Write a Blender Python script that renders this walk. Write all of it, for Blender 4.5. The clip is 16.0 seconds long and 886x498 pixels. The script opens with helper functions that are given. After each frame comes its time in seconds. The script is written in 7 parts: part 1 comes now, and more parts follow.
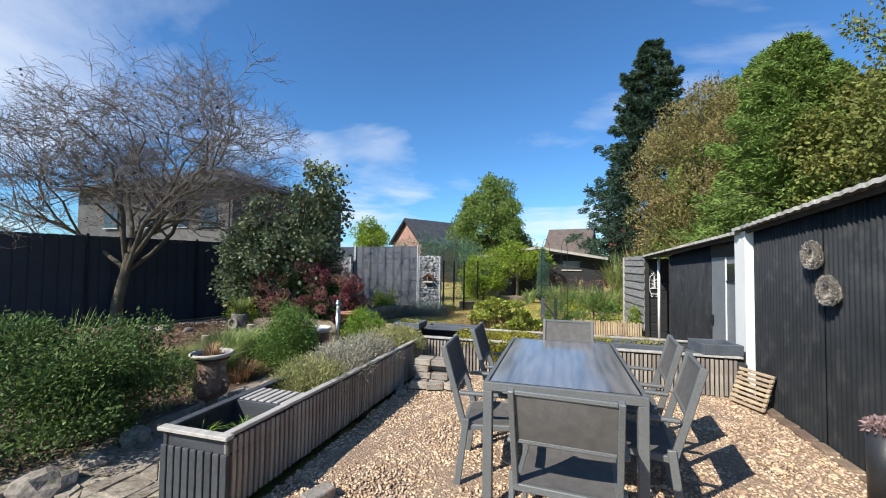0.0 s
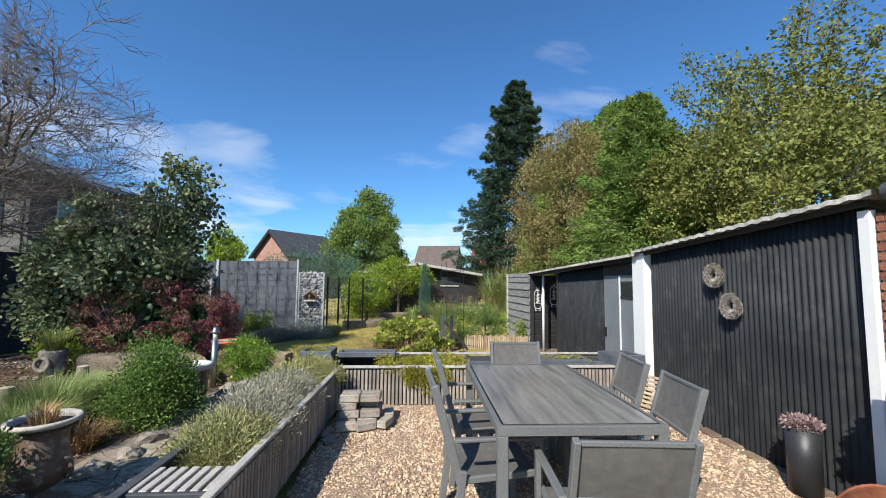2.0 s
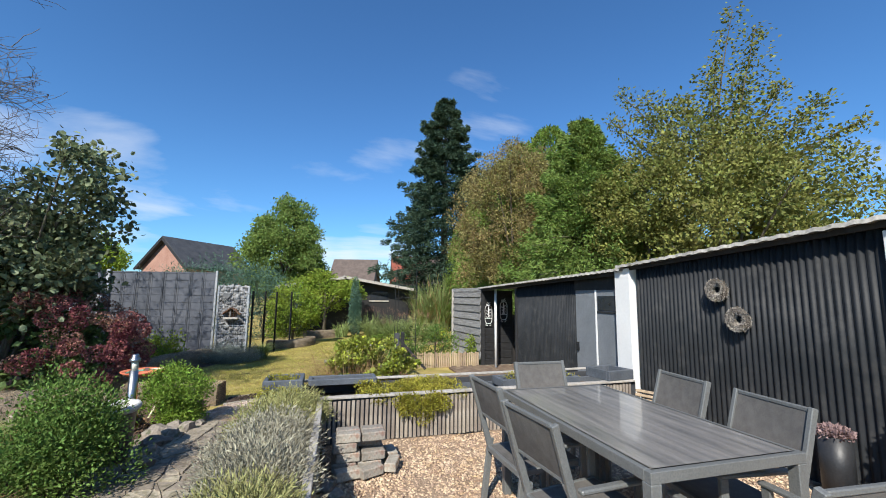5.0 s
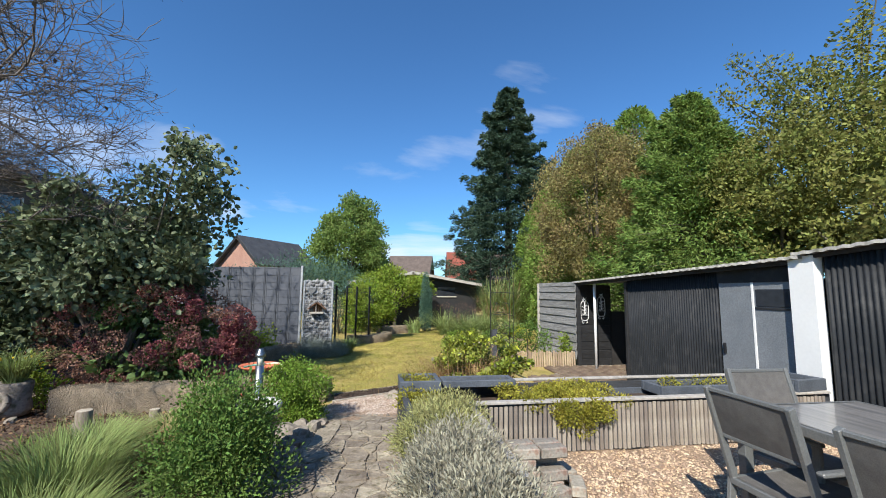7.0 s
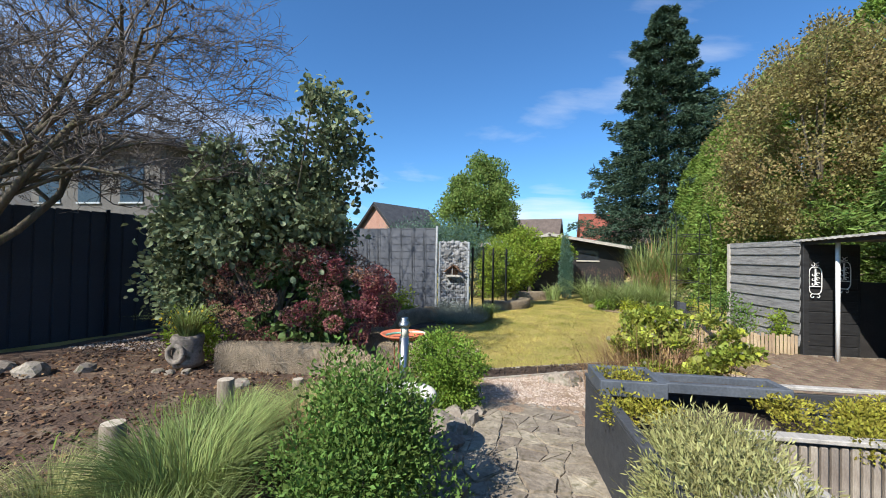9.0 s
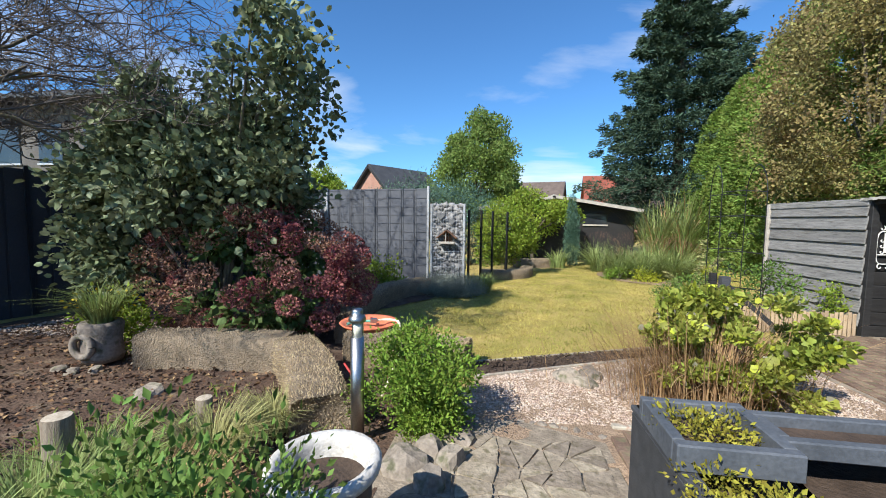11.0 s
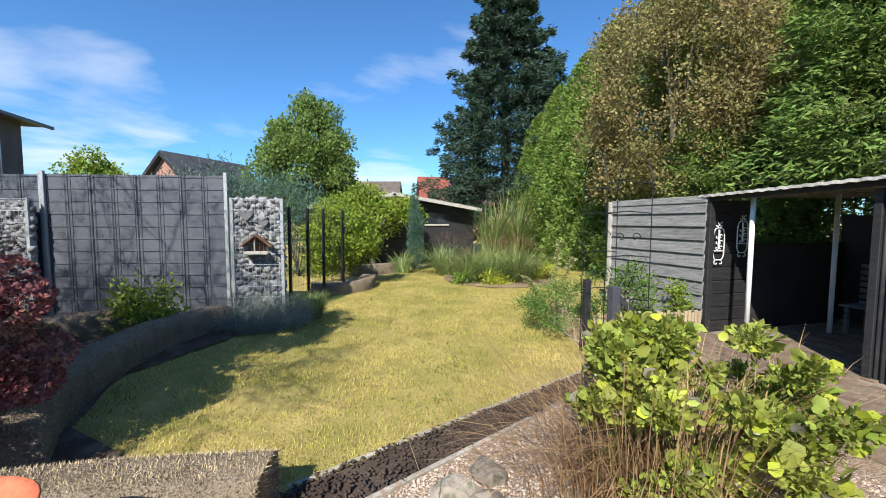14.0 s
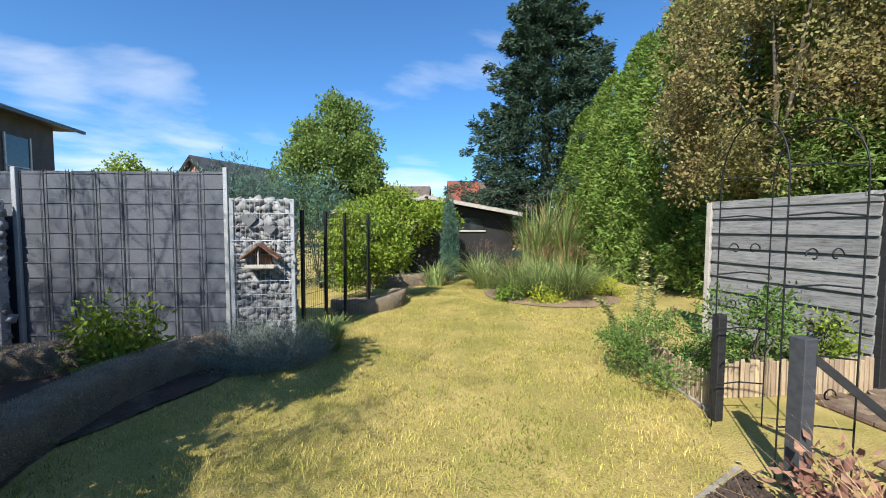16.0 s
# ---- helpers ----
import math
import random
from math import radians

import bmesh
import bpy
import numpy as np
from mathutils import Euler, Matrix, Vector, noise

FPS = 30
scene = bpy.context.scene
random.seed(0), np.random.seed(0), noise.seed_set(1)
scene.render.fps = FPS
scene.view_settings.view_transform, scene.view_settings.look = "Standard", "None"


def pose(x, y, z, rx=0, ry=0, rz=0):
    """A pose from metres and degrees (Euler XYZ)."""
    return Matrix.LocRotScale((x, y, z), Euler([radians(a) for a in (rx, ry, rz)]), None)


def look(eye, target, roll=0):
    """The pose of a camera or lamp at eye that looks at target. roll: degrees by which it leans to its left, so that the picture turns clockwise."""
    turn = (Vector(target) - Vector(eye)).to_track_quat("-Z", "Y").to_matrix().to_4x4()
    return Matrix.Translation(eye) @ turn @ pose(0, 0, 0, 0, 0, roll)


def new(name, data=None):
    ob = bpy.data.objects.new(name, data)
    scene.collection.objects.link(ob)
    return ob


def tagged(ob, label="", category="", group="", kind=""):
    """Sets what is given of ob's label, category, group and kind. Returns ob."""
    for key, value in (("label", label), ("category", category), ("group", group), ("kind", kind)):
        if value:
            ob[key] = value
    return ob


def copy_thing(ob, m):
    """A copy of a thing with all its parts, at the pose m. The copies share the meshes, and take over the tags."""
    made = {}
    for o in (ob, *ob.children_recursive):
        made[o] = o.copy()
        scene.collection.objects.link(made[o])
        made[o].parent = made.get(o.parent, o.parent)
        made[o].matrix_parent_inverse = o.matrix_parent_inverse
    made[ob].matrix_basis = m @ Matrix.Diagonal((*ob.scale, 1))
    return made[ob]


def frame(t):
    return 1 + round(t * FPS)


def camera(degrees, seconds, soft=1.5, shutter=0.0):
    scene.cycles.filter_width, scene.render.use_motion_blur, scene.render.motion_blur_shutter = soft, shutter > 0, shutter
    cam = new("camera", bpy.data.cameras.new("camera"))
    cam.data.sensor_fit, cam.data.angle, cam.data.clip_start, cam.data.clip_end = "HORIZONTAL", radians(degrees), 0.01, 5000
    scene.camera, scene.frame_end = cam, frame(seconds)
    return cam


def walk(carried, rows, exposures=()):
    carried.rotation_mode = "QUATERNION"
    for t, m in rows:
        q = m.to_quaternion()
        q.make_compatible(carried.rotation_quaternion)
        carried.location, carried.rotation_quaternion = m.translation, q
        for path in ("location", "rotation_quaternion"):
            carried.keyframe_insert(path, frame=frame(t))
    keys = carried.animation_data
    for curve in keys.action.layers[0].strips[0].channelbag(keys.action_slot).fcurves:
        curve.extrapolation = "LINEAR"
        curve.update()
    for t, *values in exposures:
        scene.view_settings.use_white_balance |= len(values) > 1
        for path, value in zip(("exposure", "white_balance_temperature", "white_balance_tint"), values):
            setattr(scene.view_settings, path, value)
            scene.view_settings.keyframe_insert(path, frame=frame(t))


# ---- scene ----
cam = camera(96.7, 16.0, 1.0)
CLOUD = (0.0, 0.0)
METRES, EYE, TILT, LEAN, TURN = 9.2, 1.46, 0.0, 0.0, 16.1
ROWS = [
    (0.0, 0.0, 0.0, 0.0, -0.03, 2.12, -0.74),
    (0.5, -0.0216, 0.0176, 0.0017, -1.77, 2.9, -0.79),
    (1.0, -0.0405, 0.0344, 0.0017, -6.63, 3.35, -0.7),
    (1.5, -0.0569, 0.0493, 0.003, -13.01, 4.03, -0.61),
    (2.0, -0.0779, 0.0579, 0.0042, -19.43, 4.54, -0.59),
    (2.5, -0.0902, 0.0649, 0.0041, -25.37, 4.79, -0.44),
    (3.0, -0.1, 0.0811, 0.0034, -29.63, 5.33, -0.42),
    (5.5, -0.169, 0.1741, 0.0008, -32.23, 6.95, -0.62),
    (6.0, -0.1834, 0.2001, -0.0008, -32.14, 6.96, -0.57),
    (6.5, -0.2054, 0.2259, 0.0004, -30.11, 6.5, -0.63),
    (7.0, -0.2224, 0.2555, -0.004, -25.24, 6.26, -0.71),
    (7.5, -0.2285, 0.2938, -0.0047, -18.93, 6.1, -0.79),
    (8.0, -0.2342, 0.3291, -0.0088, -12.32, 5.07, -0.98),
    (8.5, -0.2376, 0.3659, -0.0114, -7.6, 3.03, -1.03),
    (11.0, -0.1885, 0.5295, -0.0142, -7.31, -4.19, -0.74),
    (11.5, -0.1813, 0.5609, -0.0145, -11.89, -4.11, -0.7),
    (12.0, -0.1749, 0.5955, -0.0127, -16.75, -4.05, -0.62),
    (12.5, -0.1605, 0.6303, -0.0137, -21.71, -4.06, -0.48),
    (13.0, -0.1475, 0.6665, -0.0132, -24.54, -3.99, -0.41),
    (13.5, -0.1388, 0.7007, -0.013, -27.36, -3.95, -0.35),
    (14.0, -0.1248, 0.7302, -0.0142, -30.62, -3.97, -0.15),
    (14.5, -0.1059, 0.7623, -0.0131, -31.9, -3.99, -0.07),
    (15.0, -0.0935, 0.8008, -0.0139, -31.83, -3.92, -0.17),
    (15.5, -0.0852, 0.8387, -0.0126, -31.52, -3.8, -0.2),
    (16.0, -0.0731, 0.8805, -0.013, -26.58, -3.2, -0.22),
]
walk(cam, [(t, pose(0, 0, EYE, TILT, LEAN, TURN) @ pose(METRES * x, METRES * y, METRES * z, 90 + pitch, roll, yaw)) for t, x, y, z, yaw, pitch, roll in ROWS], [(0.0, 0.6), (5.5, 0.55), (8.5, 0.65), (12.0, 0.72), (16.0, 0.76)])

# ---- world, sun, exposure ----
SUN = Vector((-0.5, -0.77, 0.80)).normalized()
world = bpy.data.worlds.new("world")
scene.world = world
world.use_nodes = True
wn, wl = world.node_tree.nodes, world.node_tree.links
wn.clear()
w_out = wn.new("ShaderNodeOutputWorld")
w_bg = wn.new("ShaderNodeBackground")
w_bg.inputs["Strength"].default_value = 0.10
w_sky = wn.new("ShaderNodeTexSky")
w_sky.sky_type, w_sky.sun_disc = "NISHITA", False
w_sky.sun_elevation, w_sky.sun_rotation = math.asin(SUN.z), math.atan2(SUN.x, SUN.y)
w_sky.air_density, w_sky.dust_density, w_sky.ozone_density = 1.0, 0.3, 3.0
w_co = wn.new("ShaderNodeTexCoord")
w_sep = wn.new("ShaderNodeSeparateXYZ")
wl.new(w_co.outputs["Generated"], w_sep.inputs[0])


def wmath(op, a, b=None, clamp=False):
    n = wn.new("ShaderNodeMath")
    n.operation, n.use_clamp = op, clamp
    for i, v in enumerate((a, b)):
        if isinstance(v, (int, float)):
            n.inputs[i].default_value = v
        elif v is not None:
            wl.new(v, n.inputs[i])
    return n.outputs[0]


# clouds lie on a sheet overhead: direction over height, stretched
w_h = wmath("ADD", wmath("MAXIMUM", w_sep.outputs[2], 0.0), 0.10)
w_cmb = wn.new("ShaderNodeCombineXYZ")
wl.new(wmath("DIVIDE", w_sep.outputs[0], w_h), w_cmb.inputs[0])
wl.new(wmath("DIVIDE", w_sep.outputs[1], w_h), w_cmb.inputs[1])
w_map = wn.new("ShaderNodeMapping")
w_map.inputs["Location"].default_value = (CLOUD[0], CLOUD[1], 0.0)
w_map.inputs["Scale"].default_value = (0.42, 0.62, 1.0)
wl.new(w_cmb.outputs[0], w_map.inputs[0])
w_n1 = wn.new("ShaderNodeTexNoise")
w_n1.inputs["Scale"].default_value, w_n1.inputs["Detail"].default_value, w_n1.inputs["Roughness"].default_value = 0.95, 9.0, 0.56
w_n1.inputs["Distortion"].default_value = 0.35
wl.new(w_map.outputs[0], w_n1.inputs[0])
w_ramp = wn.new("ShaderNodeValToRGB")
w_ramp.color_ramp.elements[0].position, w_ramp.color_ramp.elements[1].position = 0.57, 0.80
w_dens = w_n1.outputs[0]
# cloud banks: bearing left of north, height (degrees), width, added cover
for az, el, c0, c1, gain in ((27, 12, 0.982, 0.999, 0.15), (40, 13, 0.985, 0.999, 0.11), (60, 24, 0.93, 1.0, 0.13), (31, 35, 0.955, 1.0, 0.07), (-20, 25, 0.985, 0.999, 0.07), (2, 4, 0.993, 0.9995, 0.16), (-7, 6, 0.993, 0.9995, 0.16)):
    w_dot = wn.new("ShaderNodeVectorMath")
    w_dot.operation = "DOT_PRODUCT"
    w_dot.inputs[1].default_value = (-math.sin(radians(az)) * math.cos(radians(el)), math.cos(radians(az)) * math.cos(radians(el)), math.sin(radians(el)))
    wl.new(w_co.outputs["Generated"], w_dot.inputs[0])
    w_rng = wn.new("ShaderNodeMapRange")
    w_rng.interpolation_type = "SMOOTHSTEP"
    w_rng.inputs[1].default_value, w_rng.inputs[2].default_value, w_rng.inputs[4].default_value = c0, c1, gain
    wl.new(w_dot.outputs["Value"], w_rng.inputs[0])
    w_dens = wmath("ADD", w_dens, w_rng.outputs[0])
wl.new(w_dens, w_ramp.inputs[0])
w_mix = wn.new("ShaderNodeMixRGB")
w_mix.inputs[2].default_value = (6.6, 6.9, 7.3, 1)
wl.new(wmath("MULTIPLY", w_ramp.outputs[0], 0.85), w_mix.inputs[0])
w_tint = wn.new("ShaderNodeMixRGB")
w_tint.blend_type = "MULTIPLY"
w_tint.inputs[0].default_value, w_tint.inputs[2].default_value = 1.0, (0.50, 0.86, 1.16, 1)
wl.new(w_sky.outputs[0], w_tint.inputs[1])
wl.new(w_tint.outputs[0], w_mix.inputs[1])
wl.new(w_mix.outputs[0], w_bg.inputs[0])
wl.new(w_bg.outputs[0], w_out.inputs[0])

sun = new("sun", bpy.data.lights.new("sun", "SUN"))
sun.data.energy, sun.data.angle, sun.data.color = 5.0, radians(0.53), (1.0, 0.95, 0.86)
sun.matrix_world = look(SUN * 50, (0, 0, 0))

# ---- materials ----


def mat(name, c1, c2, rough=0.8, scale=4.0, fine=60.0, bump=0.25, metal=0.0, island=0.0, rand=0.0, spec=0.4, wave=None, c3=None, depth=0.01, light=0.0, stretch=(1, 1, 1), grain=0.22):
    """Two colours mixed by a coarse and a fine noise, with fine relief. island / rand: brightness change from piece to piece."""
    m = bpy.data.materials.new(name)
    m.use_nodes = True
    n, l = m.node_tree.nodes, m.node_tree.links
    b = n["Principled BSDF"]
    co = n.new("ShaderNodeTexCoord")
    mp = n.new("ShaderNodeMapping")
    mp.inputs["Scale"].default_value = stretch
    l.new(co.outputs["Object"], mp.inputs[0])
    n1, n2 = n.new("ShaderNodeTexNoise"), n.new("ShaderNodeTexNoise")
    for t, s, d in ((n1, scale, 5.0), (n2, fine, 3.0)):
        t.inputs["Scale"].default_value, t.inputs["Detail"].default_value = s, d
        l.new(mp.outputs[0], t.inputs[0])
    mx = n.new("ShaderNodeMixRGB")
    mx.inputs[1].default_value, mx.inputs[2].default_value = (*c1, 1), (*c2, 1)
    r1 = n.new("ShaderNodeMapRange")
    r1.inputs[1].default_value, r1.inputs[2].default_value = 0.3, 0.7
    l.new(n1.outputs[0], r1.inputs[0])
    l.new(r1.outputs[0], mx.inputs[0])
    last = mx.outputs[0]
    if c3:
        m3 = n.new("ShaderNodeMixRGB")
        m3.inputs[2].default_value = (*c3, 1)
        r3 = n.new("ShaderNodeMapRange")
        r3.inputs[1].default_value, r3.inputs[2].default_value = 0.52, 0.68
        n3 = n.new("ShaderNodeTexNoise")
        n3.inputs["Scale"].default_value, n3.inputs["Detail"].default_value = scale * 2.7, 6.0
        l.new(mp.outputs[0], n3.inputs[0])
        l.new(n3.outputs[0], r3.inputs[0])
        l.new(r3.outputs[0], m3.inputs[0])
        l.new(last, m3.inputs[1])
        last = m3.outputs[0]
    hs = n.new("ShaderNodeHueSaturation")
    l.new(last, hs.inputs["Color"])
    r2 = n.new("ShaderNodeMapRange")
    r2.inputs[1].default_value, r2.inputs[2].default_value, r2.inputs[3].default_value, r2.inputs[4].default_value = 0.25, 0.75, 1 - grain, 1 + grain
    l.new(n2.outputs[0], r2.inputs[0])
    val = r2.outputs[0]
    if island or rand:
        src = n.new("ShaderNodeNewGeometry").outputs["Random Per Island"] if island else n.new("ShaderNodeObjectInfo").outputs["Random"]
        k = island or rand
        rr = n.new("ShaderNodeMapRange")
        rr.inputs[3].default_value, rr.inputs[4].default_value = 1 - k, 1 + k
        l.new(src, rr.inputs[0])
        mu = n.new("ShaderNodeMath")
        mu.operation = "MULTIPLY"
        l.new(val, mu.inputs[0])
        l.new(rr.outputs[0], mu.inputs[1])
        val = mu.outputs[0]
        rh = n.new("ShaderNodeMapRange")
        rh.inputs[3].default_value, rh.inputs[4].default_value = 0.5 - 0.035 * k, 0.5 + 0.035 * k
        l.new(src, rh.inputs[0])
        l.new(rh.outputs[0], hs.inputs["Hue"])
    l.new(val, hs.inputs["Value"])
    l.new(hs.outputs[0], b.inputs["Base Color"])
    b.inputs["Roughness"].default_value, b.inputs["Metallic"].default_value = rough, metal
    b.inputs["Specular IOR Level"].default_value = spec
    if bump:
        bp = n.new("ShaderNodeBump")
        bp.inputs["Strength"].default_value, bp.inputs["Distance"].default_value = bump, depth
        l.new(n2.outputs[0], bp.inputs["Height"])
        l.new(bp.outputs[0], b.inputs["Normal"])
    if light:
        tr = n.new("ShaderNodeBsdfTranslucent")
        l.new(hs.outputs[0], tr.inputs[0])
        ms = n.new("ShaderNodeMixShader")
        ms.inputs[0].default_value = light
        l.new(b.outputs[0], ms.inputs[1])
        l.new(tr.outputs[0], ms.inputs[2])
        l.new(ms.outputs[0], n["Material Output"].inputs[0])
    return m


def leafy(name, c1, c2, k=0.45, rough=0.62, light=0.3, scale=1.2, spec=0.2):
    return mat(name, c1, c2, rough, scale, 9.0, 0.0, island=k, spec=spec, light=light)


def glassy(m, coat):
    """A glossy clear layer over a material."""
    b = m.node_tree.nodes["Principled BSDF"]
    b.inputs["Coat Weight"].default_value, b.inputs["Coat Roughness"].default_value, b.inputs["Coat IOR"].default_value = coat, 0.06, 1.8
    return m


M = {
    "grass_ground": mat("dry_lawn", (0.24, 0.215, 0.05), (0.46, 0.35, 0.125), 0.95, 1.6, 70, 0.8, c3=(0.30, 0.235, 0.075), depth=0.02),
    "soil": mat("garden_soil", (0.055, 0.032, 0.022), (0.115, 0.072, 0.05), 0.95, 1.6, 30, 0.9, c3=(0.16, 0.115, 0.08), depth=0.03),
    "dark_soil": mat("dark_potting_soil", (0.04, 0.027, 0.02), (0.085, 0.06, 0.045), 0.95, 5, 60, 0.8),
    "gravel_bed": mat("gravel_bed", (0.22, 0.15, 0.1), (0.37, 0.27, 0.185), 0.9, 25, 70, 0.9, depth=0.02),
    "gravel": mat("gravel_stone", (0.36, 0.24, 0.15), (0.55, 0.42, 0.3), 0.75, 8, 90, 0.2, island=0.42),
    "pebble": mat("pink_gravel_stone", (0.36, 0.265, 0.21), (0.50, 0.425, 0.36), 0.8, 8, 90, 0.2, island=0.28),
    "flag": mat("flagstone", (0.195, 0.16, 0.12), (0.335, 0.29, 0.225), 0.9, 7, 38, 0.9, rand=0.28, c3=(0.15, 0.13, 0.085)),
    "mortar": mat("path_mortar", (0.17, 0.14, 0.105), (0.31, 0.26, 0.2), 0.95, 9, 50, 0.9),
    "paver": mat("brown_paver", (0.13, 0.085, 0.06), (0.22, 0.155, 0.115), 0.85, 7, 60, 0.4, rand=0.25, c3=(0.15, 0.14, 0.08)),
    "rock": mat("field_stone", (0.16, 0.135, 0.11), (0.32, 0.28, 0.235), 0.9, 5, 40, 0.6, rand=0.25, c3=(0.10, 0.10, 0.06)),
    "corr": mat("black_corrugated_metal", (0.016, 0.018, 0.02), (0.027, 0.029, 0.032), 0.55, 2.5, 50, 0.10, spec=0.2, grain=0.12, c3=(0.036, 0.037, 0.038)),
    "white": mat("white_paint", (0.70, 0.70, 0.68), (0.74, 0.74, 0.72), 0.5, 2, 25, 0.01, grain=0.03),
    "fibre": mat("weathered_fibre_cement", (0.22, 0.21, 0.19), (0.4, 0.38, 0.34), 0.9, 4, 40, 0.5, c3=(0.11, 0.11, 0.085)),
    "blackwood": mat("black_stained_board", (0.012, 0.012, 0.013), (0.026, 0.026, 0.027), 0.6, 5, 80, 0.3, rand=0.25, stretch=(1, 1, 6)),
    "greyboard": mat("weathered_grey_board", (0.15, 0.15, 0.148), (0.27, 0.265, 0.255), 0.8, 4, 60, 0.4, rand=0.2, c3=(0.11, 0.106, 0.10), stretch=(3, 0.7, 8)),
    "greydoor": mat("grey_painted_door", (0.15, 0.165, 0.18), (0.19, 0.205, 0.22), 0.5, 3, 60, 0.08),
    "slat": mat("weathered_slat", (0.23, 0.19, 0.155), (0.37, 0.33, 0.28), 0.85, 6, 70, 0.4, rand=0.28, stretch=(5, 5, 0.8)),
    "tanslat": mat("tan_weathered_slat", (0.34, 0.25, 0.16), (0.46, 0.36, 0.24), 0.85, 6, 70, 0.4, rand=0.22, stretch=(5, 5, 0.8)),
    "darkplank": mat("dark_grey_plank", (0.035, 0.038, 0.043), (0.06, 0.063, 0.07), 0.7, 4, 60, 0.3, rand=0.2, stretch=(0.6, 5, 5)),
    "capboard": mat("bleached_cap_board", (0.30, 0.28, 0.25), (0.46, 0.43, 0.39), 0.85, 5, 70, 0.4, stretch=(4, 0.6, 4)),
    "brick": mat("red_brick", (0.25, 0.085, 0.05), (0.38, 0.15, 0.09), 0.9, 9, 70, 0.5, rand=0.25, c3=(0.20, 0.09, 0.06)),
    "joint": mat("brick_mortar", (0.30, 0.27, 0.23), (0.40, 0.36, 0.31), 0.95, 8, 70, 0.5),
    "greybrick": mat("old_grey_paver", (0.20, 0.18, 0.15), (0.36, 0.33, 0.28), 0.9, 7, 60, 0.5, rand=0.25, c3=(0.26, 0.17, 0.13)),
    "alu": mat("grey_powder_coated_aluminium", (0.115, 0.12, 0.118), (0.135, 0.14, 0.137), 0.45, 6, 120, 0.05, spec=0.5),
    "mesh": mat("grey_textile_mesh", (0.10, 0.094, 0.088), (0.135, 0.128, 0.12), 0.75, 20, 260, 0.35, depth=0.002, light=0.12),
    "tabletop": glassy(mat("smoked_glass_tabletop", (0.115, 0.115, 0.115), (0.27, 0.255, 0.24), 0.3, 3, 40, 0.0, spec=0.5, stretch=(7, 0.6, 1)), 0.5),
    "straw_core": mat("straw_core", (0.10, 0.085, 0.07), (0.16, 0.14, 0.12), 0.9, 20, 80, 0.4),
    "gutter": mat("dark_grey_zinc", (0.06, 0.067, 0.072), (0.09, 0.097, 0.10), 0.45, 6, 60, 0.1, metal=0.3),
    "rust": mat("rusted_steel", (0.16, 0.05, 0.025), (0.30, 0.11, 0.05), 0.75, 8, 60, 0.4, metal=0.2),
    "potblack": mat("black_plastic", (0.018, 0.019, 0.021), (0.03, 0.031, 0.034), 0.45, 5, 60, 0.1),
    "potgrey": mat("slate_grey_planter", (0.062, 0.072, 0.086), (0.10, 0.112, 0.13), 0.6, 5, 60, 0.2),
    "urn": mat("brown_cast_urn", (0.085, 0.05, 0.036), (0.17, 0.115, 0.085), 0.55, 7, 50, 0.3, c3=(0.24, 0.21, 0.18)),
    "potrim": mat("crusted_white_glaze", (0.42, 0.41, 0.39), (0.6, 0.59, 0.56), 0.6, 9, 60, 0.4, c3=(0.45, 0.43, 0.38)),
    "potbrown": mat("dark_brown_ceramic", (0.05, 0.036, 0.03), (0.085, 0.06, 0.05), 0.35, 5, 50, 0.15),
    "steel": mat("brushed_stainless_steel", (0.38, 0.38, 0.375), (0.48, 0.48, 0.47), 0.32, 8, 150, 0.05, metal=1.0),
    "lampglass": mat("cream_lamp_glass", (0.70, 0.68, 0.55), (0.78, 0.76, 0.64), 0.3, 8, 50, 0.0),
    "bowl": mat("orange_terracotta_dish", (0.52, 0.13, 0.06), (0.62, 0.19, 0.10), 0.6, 6, 50, 0.15),
    "hose_green": mat("green_hose", (0.10, 0.30, 0.22), (0.16, 0.38, 0.30), 0.4, 6, 50, 0.0),
    "hose_cream": mat("cream_hose", (0.62, 0.56, 0.40), (0.70, 0.64, 0.48), 0.5, 6, 50, 0.0),
    "hose_red": mat("red_hose", (0.40, 0.04, 0.04), (0.48, 0.07, 0.06), 0.5, 6, 50, 0.0),
    "log": mat("weathered_log", (0.17, 0.135, 0.10), (0.29, 0.245, 0.19), 0.9, 8, 60, 0.5, stretch=(6, 6, 0.8)),
    "logend": mat("cut_log_end", (0.35, 0.30, 0.23), (0.48, 0.42, 0.34), 0.9, 30, 90, 0.3),
    "fence": mat("grey_pvc_strip", (0.078, 0.087, 0.106), (0.10, 0.109, 0.128), 0.55, 1.2, 60, 0.08, rand=0.06),
    "rod": mat("galvanised_rod", (0.075, 0.082, 0.095), (0.1, 0.108, 0.12), 0.5, 9, 60, 0.0, metal=0.4),
    "galv": mat("galvanised_post", (0.36, 0.38, 0.40), (0.46, 0.48, 0.50), 0.45, 6, 60, 0.1, metal=0.35),
    # darker copy of the grey strip, with the fence's shade in the colour
    "shadefence": mat("shaded_pvc_strip", (0.020, 0.024, 0.034), (0.030, 0.034, 0.046), 0.6, 1.2, 60, 0.08, rand=0.06),
    "gabion": mat("gabion_stone", (0.15, 0.155, 0.16), (0.34, 0.34, 0.34), 0.85, 12, 60, 0.4, island=0.35),
    "wire": mat("green_wire", (0.05, 0.10, 0.07), (0.08, 0.14, 0.10), 0.5, 9, 60, 0.0),
    "iron": mat("black_wrought_iron", (0.012, 0.013, 0.015), (0.022, 0.023, 0.025), 0.5, 9, 60, 0.1, metal=0.3),
